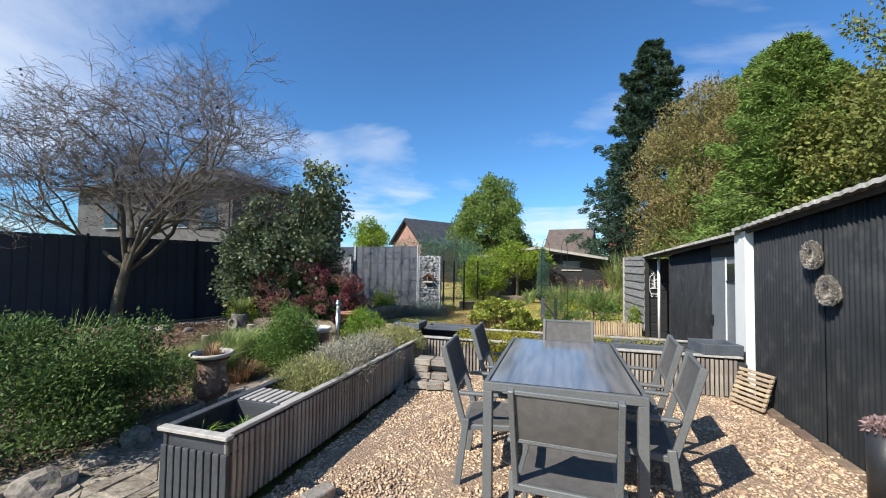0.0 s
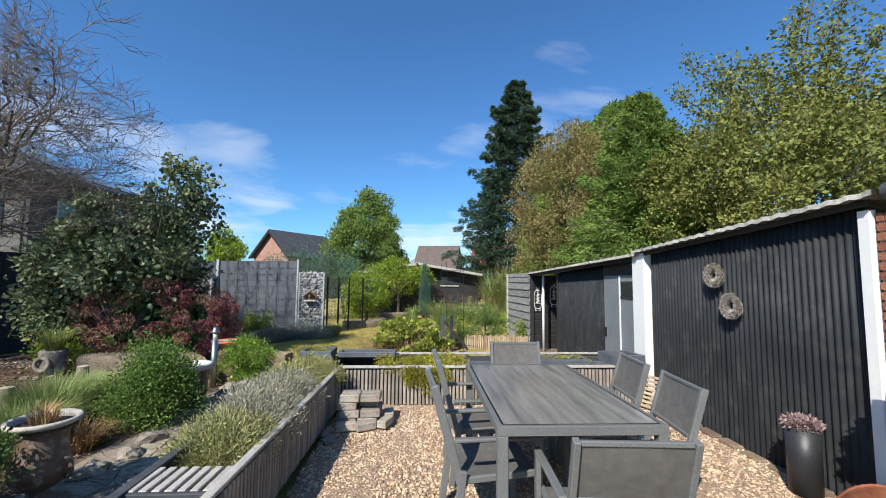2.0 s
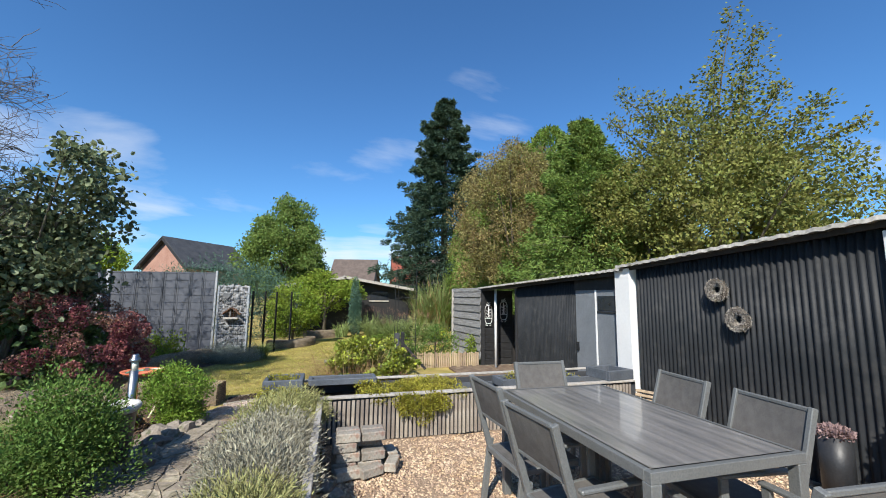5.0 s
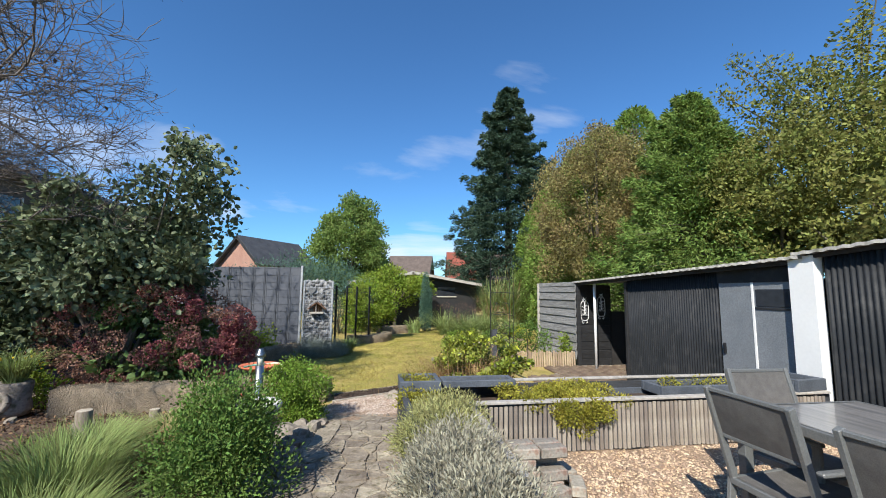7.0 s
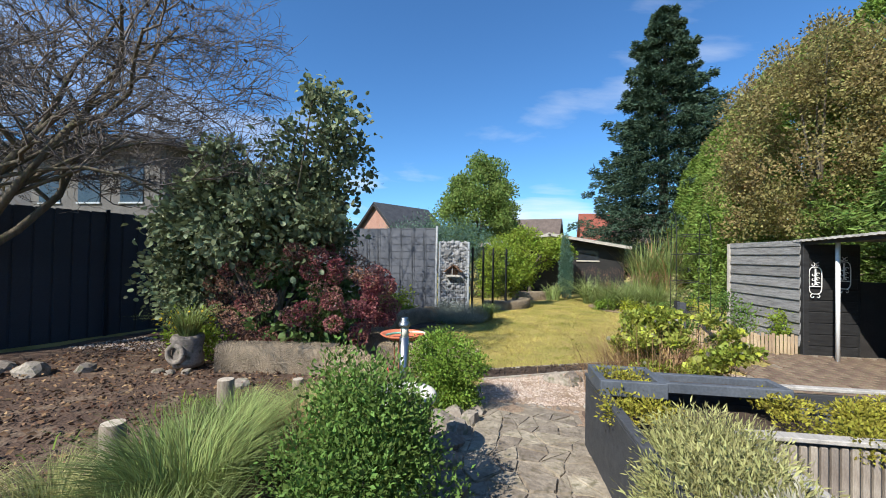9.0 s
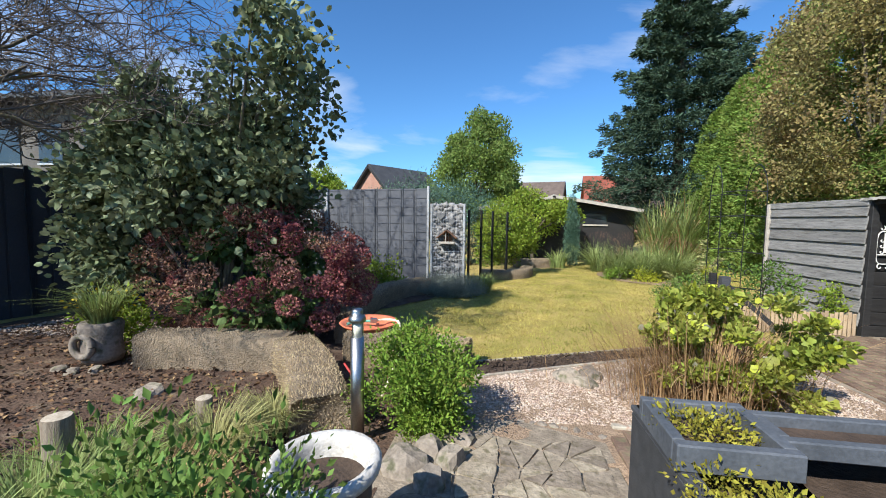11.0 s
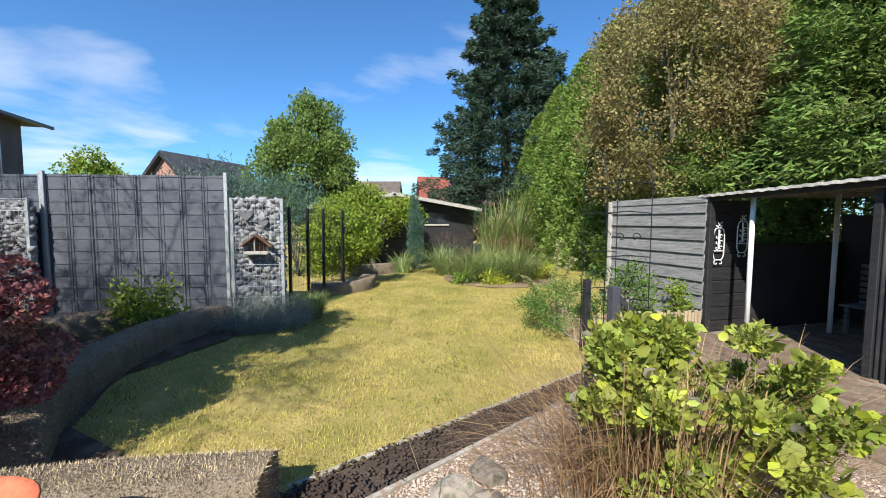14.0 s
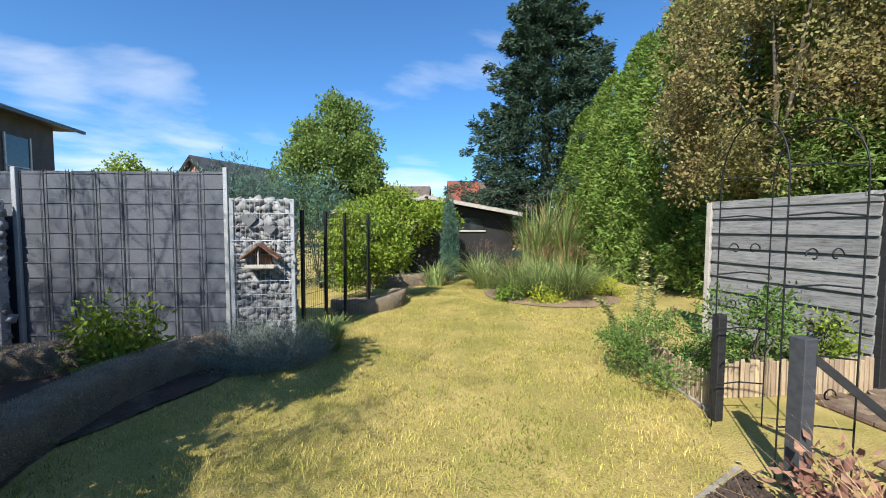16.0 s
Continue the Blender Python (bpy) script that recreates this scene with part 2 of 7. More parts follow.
    "barkbrown": mat("brown_bird_house_bark", (0.13, 0.065, 0.035), (0.24, 0.13, 0.075), 0.9, 8, 60, 0.5),
    "palewood": mat("pale_grey_wood", (0.34, 0.31, 0.27), (0.45, 0.42, 0.37), 0.85, 6, 60, 0.3),
    "slate": mat("slate_heart", (0.10, 0.105, 0.11), (0.15, 0.155, 0.16), 0.7, 8, 50, 0.2),
    "bark": mat("tree_bark", (0.075, 0.06, 0.045), (0.15, 0.125, 0.095), 0.95, 6, 40, 0.8, c3=(0.10, 0.11, 0.05), stretch=(3, 3, 0.7)),
    "twig": mat("bare_twig", (0.10, 0.085, 0.078), (0.17, 0.148, 0.135), 0.9, 4, 40, 0.0),
    "housegrey": mat("grey_clinker_facade", (0.06, 0.06, 0.064), (0.095, 0.095, 0.10), 0.9, 1.5, 14, 0.4),
    "houselight": mat("light_render_facade", (0.085, 0.082, 0.08), (0.12, 0.116, 0.112), 0.9, 1.5, 14, 0.2),
    "housered": mat("pinkish_brick_facade", (0.30, 0.165, 0.125), (0.38, 0.225, 0.175), 0.9, 1.5, 14, 0.4),
    "roofdark": mat("dark_roof_tile", (0.045, 0.047, 0.052), (0.075, 0.077, 0.082), 0.7, 2, 12, 0.4),
    "roofbrown": mat("brown_roof_tile", (0.085, 0.065, 0.055), (0.13, 0.10, 0.085), 0.8, 2, 12, 0.4),
    "roofred": mat("red_roof_tile", (0.19, 0.05, 0.032), (0.25, 0.075, 0.048), 0.8, 2, 12, 0.4),
    "solar": mat("solar_panel", (0.012, 0.016, 0.035), (0.02, 0.026, 0.05), 0.15, 2, 12, 0.0, spec=0.6),
    "window": mat("dark_window_glass", (0.02, 0.024, 0.03), (0.03, 0.035, 0.042), 0.06, 2, 12, 0.0, spec=0.7),
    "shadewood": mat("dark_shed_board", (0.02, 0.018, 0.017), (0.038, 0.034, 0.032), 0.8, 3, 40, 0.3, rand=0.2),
    "hedge": mat("dry_clipped_hedge_core", (0.19, 0.15, 0.105), (0.30, 0.24, 0.17), 0.95, 6, 60, 1.0, depth=0.04),
}
L = {
    "box": leafy("box_leaf", (0.09, 0.16, 0.035), (0.17, 0.26, 0.06), 0.45),
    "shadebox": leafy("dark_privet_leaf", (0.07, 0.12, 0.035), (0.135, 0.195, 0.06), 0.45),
    "laurel": leafy("viburnum_leaf", (0.125, 0.16, 0.08), (0.225, 0.26, 0.145), 0.45, 0.5, 0.25, spec=0.3),
    "brightbox": leafy("bright_box_leaf", (0.13, 0.22, 0.03), (0.22, 0.32, 0.05), 0.4),
    # hedge twigs as they look in sun; a darker copy below carries shade
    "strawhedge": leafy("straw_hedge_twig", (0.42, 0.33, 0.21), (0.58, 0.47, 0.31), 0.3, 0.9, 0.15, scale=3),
    "litter": leafy("leaf_litter", (0.11, 0.055, 0.032), (0.24, 0.155, 0.09), 0.5, 0.9, 0.0, scale=5),
    "redhyd": leafy("red_hydrangea_flower", (0.23, 0.055, 0.07), (0.36, 0.16, 0.14), 0.45, 0.7, 0.2, scale=2.0),
    "dryhyd": leafy("brown_hydrangea_flower", (0.26, 0.13, 0.09), (0.36, 0.2, 0.15), 0.45, 0.8, 0.2, scale=2.0),
    "thuja": leafy("conifer_scale_leaf", (0.13, 0.205, 0.045), (0.205, 0.28, 0.07), 0.45, 0.6, 0.35),
    "darkthuja": leafy("hedge_conifer_leaf", (0.16, 0.25, 0.05), (0.25, 0.335, 0.08), 0.45, 0.6, 0.42),
    "spruce": leafy("blue_green_fir_needles", (0.034, 0.066, 0.042), (0.062, 0.102, 0.062), 0.45, 0.6, 0.15),
    "brownleaf": leafy("autumn_hornbeam_leaf", (0.29, 0.21, 0.095), (0.275, 0.265, 0.10), 0.5, 0.6, 0.42),
    "birch": leafy("birch_leaf", (0.14, 0.165, 0.04), (0.24, 0.235, 0.065), 0.45, 0.55),
    "tulip": leafy("maple_leaf", (0.14, 0.21, 0.05), (0.2, 0.275, 0.075), 0.4, 0.55, 0.35),
    "roundleaf": leafy("yellow_green_shrub_leaf", (0.17, 0.26, 0.03), (0.27, 0.33, 0.05), 0.4, 0.55, 0.35),
    "yshrub": leafy("large_lime_leaf", (0.22, 0.28, 0.05), (0.40, 0.41, 0.09), 0.45, 0.5, 0.45, scale=2.5),
    "drystem": leafy("dry_straw_stem", (0.30, 0.18, 0.09), (0.42, 0.29, 0.16), 0.35, 0.85, 0.1),
    "lav": leafy("lavender_leaf", (0.27, 0.26, 0.19), (0.42, 0.39, 0.3), 0.4, 0.75, 0.25, scale=3),
    "lavgreen": leafy("yellow_green_lavender", (0.27, 0.28, 0.1), (0.38, 0.36, 0.17), 0.4, 0.75, 0.25, scale=3),
    "lavgrey": leafy("blue_grey_lavender", (0.20, 0.235, 0.20), (0.31, 0.335, 0.28), 0.4, 0.75, 0.2, scale=3),
    "grass": leafy("lawn_blade", (0.25, 0.275, 0.05), (0.57, 0.47, 0.15), 0.42, 0.75, 0.3, scale=1.3),
    "greengrass": leafy("ornamental_grass_blade", (0.17, 0.24, 0.07), (0.3, 0.34, 0.13), 0.4, 0.7, 0.3),
    "reed": leafy("reed_blade", (0.19, 0.27, 0.08), (0.32, 0.36, 0.15), 0.35, 0.7, 0.3),
    # same twigs as the straw hedge, shade put into the colour
    "shadehedge": leafy("shaded_hedge_twig", (0.32, 0.25, 0.17), (0.46, 0.375, 0.26), 0.35, 0.9, 0.15, scale=3),
    "moss": leafy("creeping_sedum", (0.22, 0.215, 0.03), (0.34, 0.30, 0.05), 0.4, 0.7, 0.2, scale=3),
    "cypress": leafy("blue_cypress_leaf", (0.07, 0.14, 0.1), (0.11, 0.19, 0.135), 0.4, 0.65, 0.15),
    "hosta": leafy("yellow_hosta_leaf", (0.40, 0.47, 0.04), (0.52, 0.55, 0.08), 0.25, 0.45, 0.35),
    "sedum": leafy("dusty_pink_flower", (0.23, 0.15, 0.15), (0.33, 0.24, 0.23), 0.3, 0.8, 0.1),
    "yellow": leafy("yellow_flower", (0.60, 0.42, 0.02), (0.70, 0.55, 0.05), 0.2, 0.6, 0.2),
    "straw": leafy("straw_wreath", (0.26, 0.23, 0.20), (0.40, 0.36, 0.31), 0.35, 0.85, 0.0),
    "dead": leafy("dry_clinging_leaf", (0.06, 0.045, 0.035), (0.10, 0.075, 0.055), 0.4, 0.8, 0.1),
}

# ---- builders ----
rng = np.random.default_rng(7)


def mesh_np(name, v, f, material, parent=None, label="", smooth=False):
    """One mesh object from arrays: v (n,3), f (m,3) or (m,4)."""
    me = bpy.data.meshes.new(name)
    v, f = np.asarray(v, dtype=np.float32), np.asarray(f, dtype=np.int32)
    k = f.shape[1]
    me.vertices.add(len(v))
    me.vertices.foreach_set("co", v.ravel())
    me.loops.add(f.size)
    me.loops.foreach_set("vertex_index", f.ravel())
    me.polygons.add(len(f))
    me.polygons.foreach_set("loop_start", np.arange(len(f), dtype=np.int32) * k)
    me.update(calc_edges=True)
    if smooth:
        me.polygons.foreach_set("use_smooth", np.ones(len(f), dtype=bool))
    me.materials.append(material)
    ob = new(name, me)
    if parent:
        ob.parent = parent
    if label:
        ob["label"] = label
    return ob


def part(name, bm, material, parent=None, label="", smooth=False):
    me = bpy.data.meshes.new(name)
    bm.normal_update()
    bm.to_mesh(me)
    bm.free()
    if smooth:
        for p in me.polygons:
            p.use_smooth = True
    me.materials.append(material)
    ob = new(name, me)
    if parent:
        ob.parent = parent
    if label:
        ob["label"] = label
    return ob


def thing(name, x, y, z, rz=0.0, label="", category="", group="", kind=""):
    e = new(name)
    e.empty_display_size = 0.1
    e.matrix_world = pose(x, y, z, 0, 0, rz)
    return tagged(e, label, category, group, kind)


def box(bm, c, s, m=None, bev=0.0):
    """A box of size s round c, with bevelled edges, added to bm."""
    g = bmesh.ops.create_cube(bm, size=1.0)
    vs = g["verts"]
    t = Matrix.Translation(c) @ Matrix.Diagonal((*s, 1))
    bmesh.ops.transform(bm, matrix=(m @ t) if m else t, verts=vs)
    if bev:
        es = list({e for v in vs for e in v.link_edges})
        bmesh.ops.bevel(bm, geom=es, offset=bev, segments=1, affect="EDGES")
    return bm


def boxpart(name, c, s, material, parent=None, label="", bev=0.004, rot=None):
    m = (Matrix.Translation(c) @ Euler([radians(a) for a in rot]).to_matrix().to_4x4()) if rot else None
    return part(name, box(bmesh.new(), (0, 0, 0) if rot else c, s, m, bev), material, parent, label)


def lathe(prof, n=24, wob=0.0):
    """A turned shape from (radius, height) rows: arrays of points and faces."""
    a = np.linspace(0, 2 * np.pi, n, endpoint=False)
    v = np.array([(r * np.cos(t) * (1 + wob * np.sin(3 * t + z * 9)), r * np.sin(t) * (1 + wob * np.cos(2 * t + z * 7)), z) for r, z in prof for t in a])
    f = [(i * n + j, i * n + (j + 1) % n, (i + 1) * n + (j + 1) % n, (i + 1) * n + j) for i in range(len(prof) - 1) for j in range(n)]
    return v, np.array(f)


def tubes(lines, sides=6):
    """Tapered tubes along polylines: lines of (points, radii). Arrays of points and faces."""
    V, F, o = [], [], 0
    a = np.linspace(0, 2 * np.pi, sides, endpoint=False)
    ca, sa = np.cos(a), np.sin(a)
    for p, r in lines:
        p = np.asarray(p, float)
        d = np.gradient(p, axis=0)
        d /= np.linalg.norm(d, axis=1)[:, None] + 1e-9
        ref = np.array([0.31, 0.17, 0.93]) if abs(d[0][2]) < 0.8 else np.array([0.93, 0.31, 0.17])
        u = np.cross(d, ref)
        u /= np.linalg.norm(u, axis=1)[:, None] + 1e-9
        w = np.cross(d, u)
        r = np.broadcast_to(r, len(p))
        ring = p[:, None, :] + r[:, None, None] * (ca[None, :, None] * u[:, None, :] + sa[None, :, None] * w[:, None, :])
        V.append(ring.reshape(-1, 3))
        n = len(p)
        i, j = np.meshgrid(np.arange(n - 1), np.arange(sides), indexing="ij")
        i, j = i.ravel(), j.ravel()
        k = (j + 1) % sides
        F.append(np.stack([i * sides + j, i * sides + k, (i + 1) * sides + k, (i + 1) * sides + j], 1) + o)
        o += n * sides
    return np.concatenate(V), np.concatenate(F)


def unit(n):
    d = rng.normal(size=(n, 3))
    return d / (np.linalg.norm(d, axis=1)[:, None] + 1e-9)


def leaves(p, d, size, wide=0.5, fold=0.25, vary=0.35):
    """Folded leaf blades at p that point along d: arrays of points and faces."""
    n = len(p)
    s = size * (1 + vary * rng.uniform(-1, 1, n))[:, None]
    d = d / (np.linalg.norm(d, axis=1)[:, None] + 1e-9)
    side = np.cross(d, unit(n))
    side /= np.linalg.norm(side, axis=1)[:, None] + 1e-9
    up = np.cross(side, d)
    mid = p + d * s * 0.45
    a = mid + side * s * wide * 0.5 + up * s * fold * 0.4
    b = mid - side * s * wide * 0.5 + up * s * fold * 0.4
    v = np.stack([p, a, p + d * s, b], 1).reshape(-1, 3)
    k = np.arange(n)[:, None] * 4
    f = np.concatenate([k + [0, 1, 2], k + [0, 2, 3]])
    return v, f


def broad_leaves(p, d, size, wide=0.7, fold=0.2, vary=0.4):
    """Rounder leaves of six points, folded along the midrib and bent at the tip."""
    n = len(p)
    s = size * (1 + vary * rng.uniform(-1, 1, n))[:, None]
    d = d / (np.linalg.norm(d, axis=1)[:, None] + 1e-9)
    side = np.cross(d, unit(n))
    side /= np.linalg.norm(side, axis=1)[:, None] + 1e-9
    up = np.cross(side, d)
    w = wide * 0.5 * rng.uniform(0.8, 1.15, (n, 1))
    a1, a2 = p + d * s * 0.25 + up * s * fold * 0.5, p + d * s * 0.68 + up * s * fold * 0.35
    tip = p + d * s - up * s * rng.uniform(0.0, 0.25, (n, 1))
    v = np.stack([p, a1 + side * s * w * 0.9, a2 + side * s * w, tip, a2 - side * s * w, a1 - side * s * w * 0.9, p + d * s * 0.45], 1).reshape(-1, 3)
    k = np.arange(n)[:, None] * 7
    f = np.concatenate([k + t for t in ([0, 1, 6], [1, 2, 6], [2, 3, 6], [3, 4, 6], [4, 5, 6], [5, 0, 6])])
    return v, f


def blades(p, h, lean, width, t=None):
    """Grass blades rising from p, bent over by lean, towards t where it is given."""
    n = len(p)
    t = rng.uniform(0, 2 * np.pi, n) if t is None else t
    out = np.stack([np.cos(t), np.sin(t), np.zeros(n)], 1)
    side = np.stack([-np.sin(t), np.cos(t), np.zeros(n)], 1) * width
    h = h * (0.35 + 0.8 * rng.uniform(0, 1, n) ** 0.7)
    ln = lean * rng.uniform(0.3, 1.3, n)
    m = p + np.stack([np.zeros(n), np.zeros(n), h * 0.62], 1) + out * (h * ln * 0.35)[:, None]
    e = p + np.stack([np.zeros(n), np.zeros(n), h * (1 - 0.25 * ln)], 1) + out * (h * ln)[:, None]
    v = np.stack([p - side, p + side, m - side * 0.7, m + side * 0.7, e], 1).reshape(-1, 3)
    k = np.arange(n)[:, None] * 5
    f = np.concatenate([k + [0, 1, 3], k + [0, 3, 2], k + [2, 3, 4]])
    return v, f


def clumps(n, blobs, shell=0.55):
    """Points in a set of ellipsoid clumps (x, y, z, rx, ry, rz), dense near their skins, and the way outwards."""
    b = np.array(blobs, float)
    w = (b[:, 3] * b[:, 4] + b[:, 4] * b[:, 5] + b[:, 3] * b[:, 5])
    i = rng.choice(len(b), n, p=w / w.sum())
    u = unit(n)
    r = shell + (1.06 - shell) * rng.uniform(0, 1, n) ** 0.7
    return b[i, :3] + u * b[i, 3:] * r[:, None], u


def crown_blobs(n, c, r, k=0.34, low=0.0, taper=0.0, seed=1):
    """Clumps scattered through an ellipsoid crown with an uneven outline."""
    g = np.random.default_rng(seed)
    out = []
    while len(out) < n:
        u = g.normal(size=3)
        u /= np.linalg.norm(u)
        q = g.uniform(0.25, 1.0) ** 0.5
        h = u[2] * q
        if h < low - 1:
            continue
        f = 1 - taper * (h + 1) / 2
        s = k * g.uniform(0.65, 1.25) * (0.6 + 0.4 * f)
        out.append((c[0] + u[0] * q * r[0] * f, c[1] + u[1] * q * r[1] * f, c[2] + h * r[2], s * r[0], s * r[1], s * min(r[2], max(r[0], r[1])) * 0.9))
    return out


def ground_z(x, y):
    """Height of the garden ground: it falls gently from the house to the lawn."""
    t = np.clip((np.asarray(y, float) - 5.5) / 3.0, 0, 1)
    return -0.10 - 0.17 * t * t * (3 - 2 * t)


# ---- ground ----
def sheet(name, xs, ys, zf, material, label, category, parent=None):
    X, Y = np.meshgrid(xs, ys, indexing="ij")
    v = np.stack([X, Y, zf(X, Y)], -1).reshape(-1, 3)
    n, m = len(xs), len(ys)
    i, j = np.meshgrid(np.arange(n - 1), np.arange(m - 1), indexing="ij")
    i, j = i.ravel(), j.ravel()
    f = np.stack([i * m + j, (i + 1) * m + j, (i + 1) * m + j + 1, i * m + j + 1], 1)
    return tagged(mesh_np(name, v, f, material, parent, smooth=True), label, category, kind="structure")


far = np.array([-900, -300, -120, -60, -40])
gx = np.concatenate([far, np.arange(-25, 15.1, 0.5), -far[::-1]])
gy = np.concatenate([far, np.arange(-20, 30.1, 0.5), -far[::-1]])
sheet("ground", gx, gy, lambda X, Y: ground_z(X, Y) - 0.02, M["grass_ground"], "dry yellow-green grass ground round the garden", "ground")


def inside(poly, x, y):
    p = np.array(poly)
    c = np.zeros(len(x), bool)
    for (x1, y1), (x2, y2) in zip(p, np.roll(p, -1, 0)):
        c ^= ((y1 > y) != (y2 > y)) & (x < (x2 - x1) * (y - y1) / (y2 - y1 + 1e-12) + x1)
    return c


def patch(name, poly, dz, material, label, category, step=0.12, rough=0.012, flat=None):
    """A ground cover inside an outline, lying on the garden ground."""
    p = np.array(poly)
    bm = bmesh.new()
    f = bm.faces.new([bm.verts.new((x, y, 0)) for x, y in poly])
    for axis in (0, 1):
        for t in np.arange(p[:, axis].min() + step, p[:, axis].max(), step):
            co, no = [0, 0, 0], [0, 0, 0]
            co[axis], no[axis] = t, 1
            bmesh.ops.bisect_plane(bm, geom=bm.verts[:] + bm.edges[:] + bm.faces[:], plane_co=co, plane_no=no)
    for v in bm.verts:
        z = flat if flat is not None else float(ground_z(v.co.x, v.co.y))
        v.co.z = z + dz + rough * noise.noise(v.co * 2.3) + rough * 0.6 * noise.noise(v.co * 7.0)
    return tagged(part(name, bm, material, smooth=True), label, category, kind="structure")


SOIL = [(-12.2, 1.0), (-3.7, 1.0), (-3.65, 6.4), (-3.75, 7.6), (-3.3, 8.5), (-4.1, 8.9), (-5.0, 9.7), (-5.2, 10.8), (-4.5, 11.9), (-4.1, 13.3), (-9.0, 13.9)]
patch("soil_bed", SOIL, 0.005, M["soil"], "reddish brown dug garden soil with bark", "soil", 0.3, 0.03)
STRIP = [(-3.25, 8.12), (-1.5, 8.95), (-0.55, 9.45), (-0.45, 9.72), (-2.8, 8.78), (-3.3, 8.52)]
patch("soil_strip", STRIP, 0.012, M["dark_soil"], "dark bare soil strip along the lawn", "soil", 0.12, 0.02)
GRAV2 = [(-3.7, 6.6), (-2.3, 6.6), (-2.3, 6.15), (2.1, 6.0), (2.1, 7.2), (0.4, 7.6), (0.3, 9.0), (-0.6, 9.42), (-1.5, 8.93), (-3.22, 8.1)]
patch("gravel_strip", GRAV2, 0.012, M["gravel_bed"], "fine pinkish gravel beside the flagstone path", "gravel", 0.2)
patch("path_bed", [(-3.72, -1.5), (-2.3, -1.5), (-2.3, 6.9), (-2.9, 7.15), (-3.72, 6.8)], 0.012, M["mortar"], "grey mortar bed under the flagstone path", "path", 0.2)
patch("paving_bed", [(0.4, 7.6), (2.1, 7.2), (2.1, 6.0), (6.0, 6.0), (6.0, 10.6), (1.95, 10.6), (0.3, 9.0)], 0.01, M["mortar"], "sandy bed under brown brick paving", "paving", 0.3)
TERR = [(-1.72, -6.0), (6.0, -6.0), (6.0, 5.9), (-1.72, 5.9)]
patch("terrace", TERR, 0.0, M["gravel_bed"], "gravel terrace of tan and white chippings", "gravel", 0.25, 0.015, flat=-0.01)
bm = box(bmesh.new(), (2.1, -0.05, -0.18), (7.7, 11.9, 0.3))
tagged(part("terrace_base", bm, M["gravel_bed"]), "raised earth body under the gravel terrace", "ground", kind="structure")
ISLE = [(0.1 + 1.55 * math.cos(a) + 1.2, 16.3 + 1.6 * math.sin(a)) for a in np.linspace(0, 2 * math.pi, 22)[:-1]]
patch("island_bed", ISLE, 0.03, M["gravel_bed"], "round island bed of soil in the lawn", "soil", 0.25)


def stones(name, poly, n, size, zf, material, label, parent=None, flat=0.55):
    p = np.array(poly)
    x, y = rng.uniform(p[:, 0].min(), p[:, 0].max(), n * 3), rng.uniform(p[:, 1].min(), p[:, 1].max(), n * 3)
    k = inside(poly, x, y)
    x, y = x[k][:n], y[k][:n]
    n = len(x)
    o = np.array([(1, 0, 0), (-1, 0, 0), (0, 1, 0), (0, -1, 0), (0, 0, 1), (0, 0, -1)], float)
    s = size * rng.uniform(0.55, 1.4, n)
    q = np.stack([s * rng.uniform(0.7, 1.3, n), s * rng.uniform(0.6, 1.0, n), s * flat * rng.uniform(0.7, 1.3, n)], 1)
    v = o[None] * q[:, None] * rng.uniform(0.75, 1.2, (n, 6, 1)) + rng.normal(0, 0.12, (n, 6, 3)) * q[:, None]
    t, b = rng.uniform(0, 2 * np.pi, n), rng.uniform(-0.5, 0.5, n)
    ct, st, cb, sb = np.cos(t)[:, None], np.sin(t)[:, None], np.cos(b)[:, None], np.sin(b)[:, None]
    vx, vy, vz = v[..., 0], v[..., 1], v[..., 2]
    vx, vz = vx * cb - vz * sb, vx * sb + vz * cb
    vx, vy = vx * ct - vy * st, vx * st + vy * ct
    v = np.stack([vx + x[:, None], vy + y[:, None], vz + (zf(x, y) + s * flat * 0.35)[:, None]], -1).reshape(-1, 3)
    fc = np.array([(0, 2, 4), (2, 1, 4), (1, 3, 4), (3, 0, 4), (2, 0, 5), (1, 2, 5), (3, 1, 5), (0, 3, 5)])
    f = (np.arange(n)[:, None, None] * 6 + fc[None]).reshape(-1, 3)
    return tagged(mesh_np(name, v, f, material, parent), label, "gravel", kind="stuff")


stones("gravel", [(-1.75, 1.0), (2.1, 0.6), (2.12, 5.2), (-1.75, 5.2)], 46000, 0.0145, lambda x, y: np.full(len(x), -0.012), M["gravel"], "tan and white gravel chippings on the terrace")
stones("fine_gravel", [(-3.6, 7.05), (-2.25, 7.2), (0.0, 7.17), (0.32, 8.2), (0.3, 9.0), (-0.6, 9.42), (-1.5, 8.93), (-3.22, 8.1)], 24000, 0.0135, lambda x, y: ground_z(x, y) + 0.008, M["pebble"], "pinkish white gravel stones beside the path")
stones("soil_crumbs", [(-7.5, 3.0), (-3.8, 3.0), (-3.8, 7.8), (-7.5, 8.6)], 4200, 0.018, lambda x, y: ground_z(x, y) + 0.004, M["soil"], "crumbs of dug soil and bark chips")
stones("strip_crumbs", STRIP, 1500, 0.018, lambda x, y: ground_z(x, y) + 0.02, M["dark_soil"], "crumbs of dark soil beside the lawn")

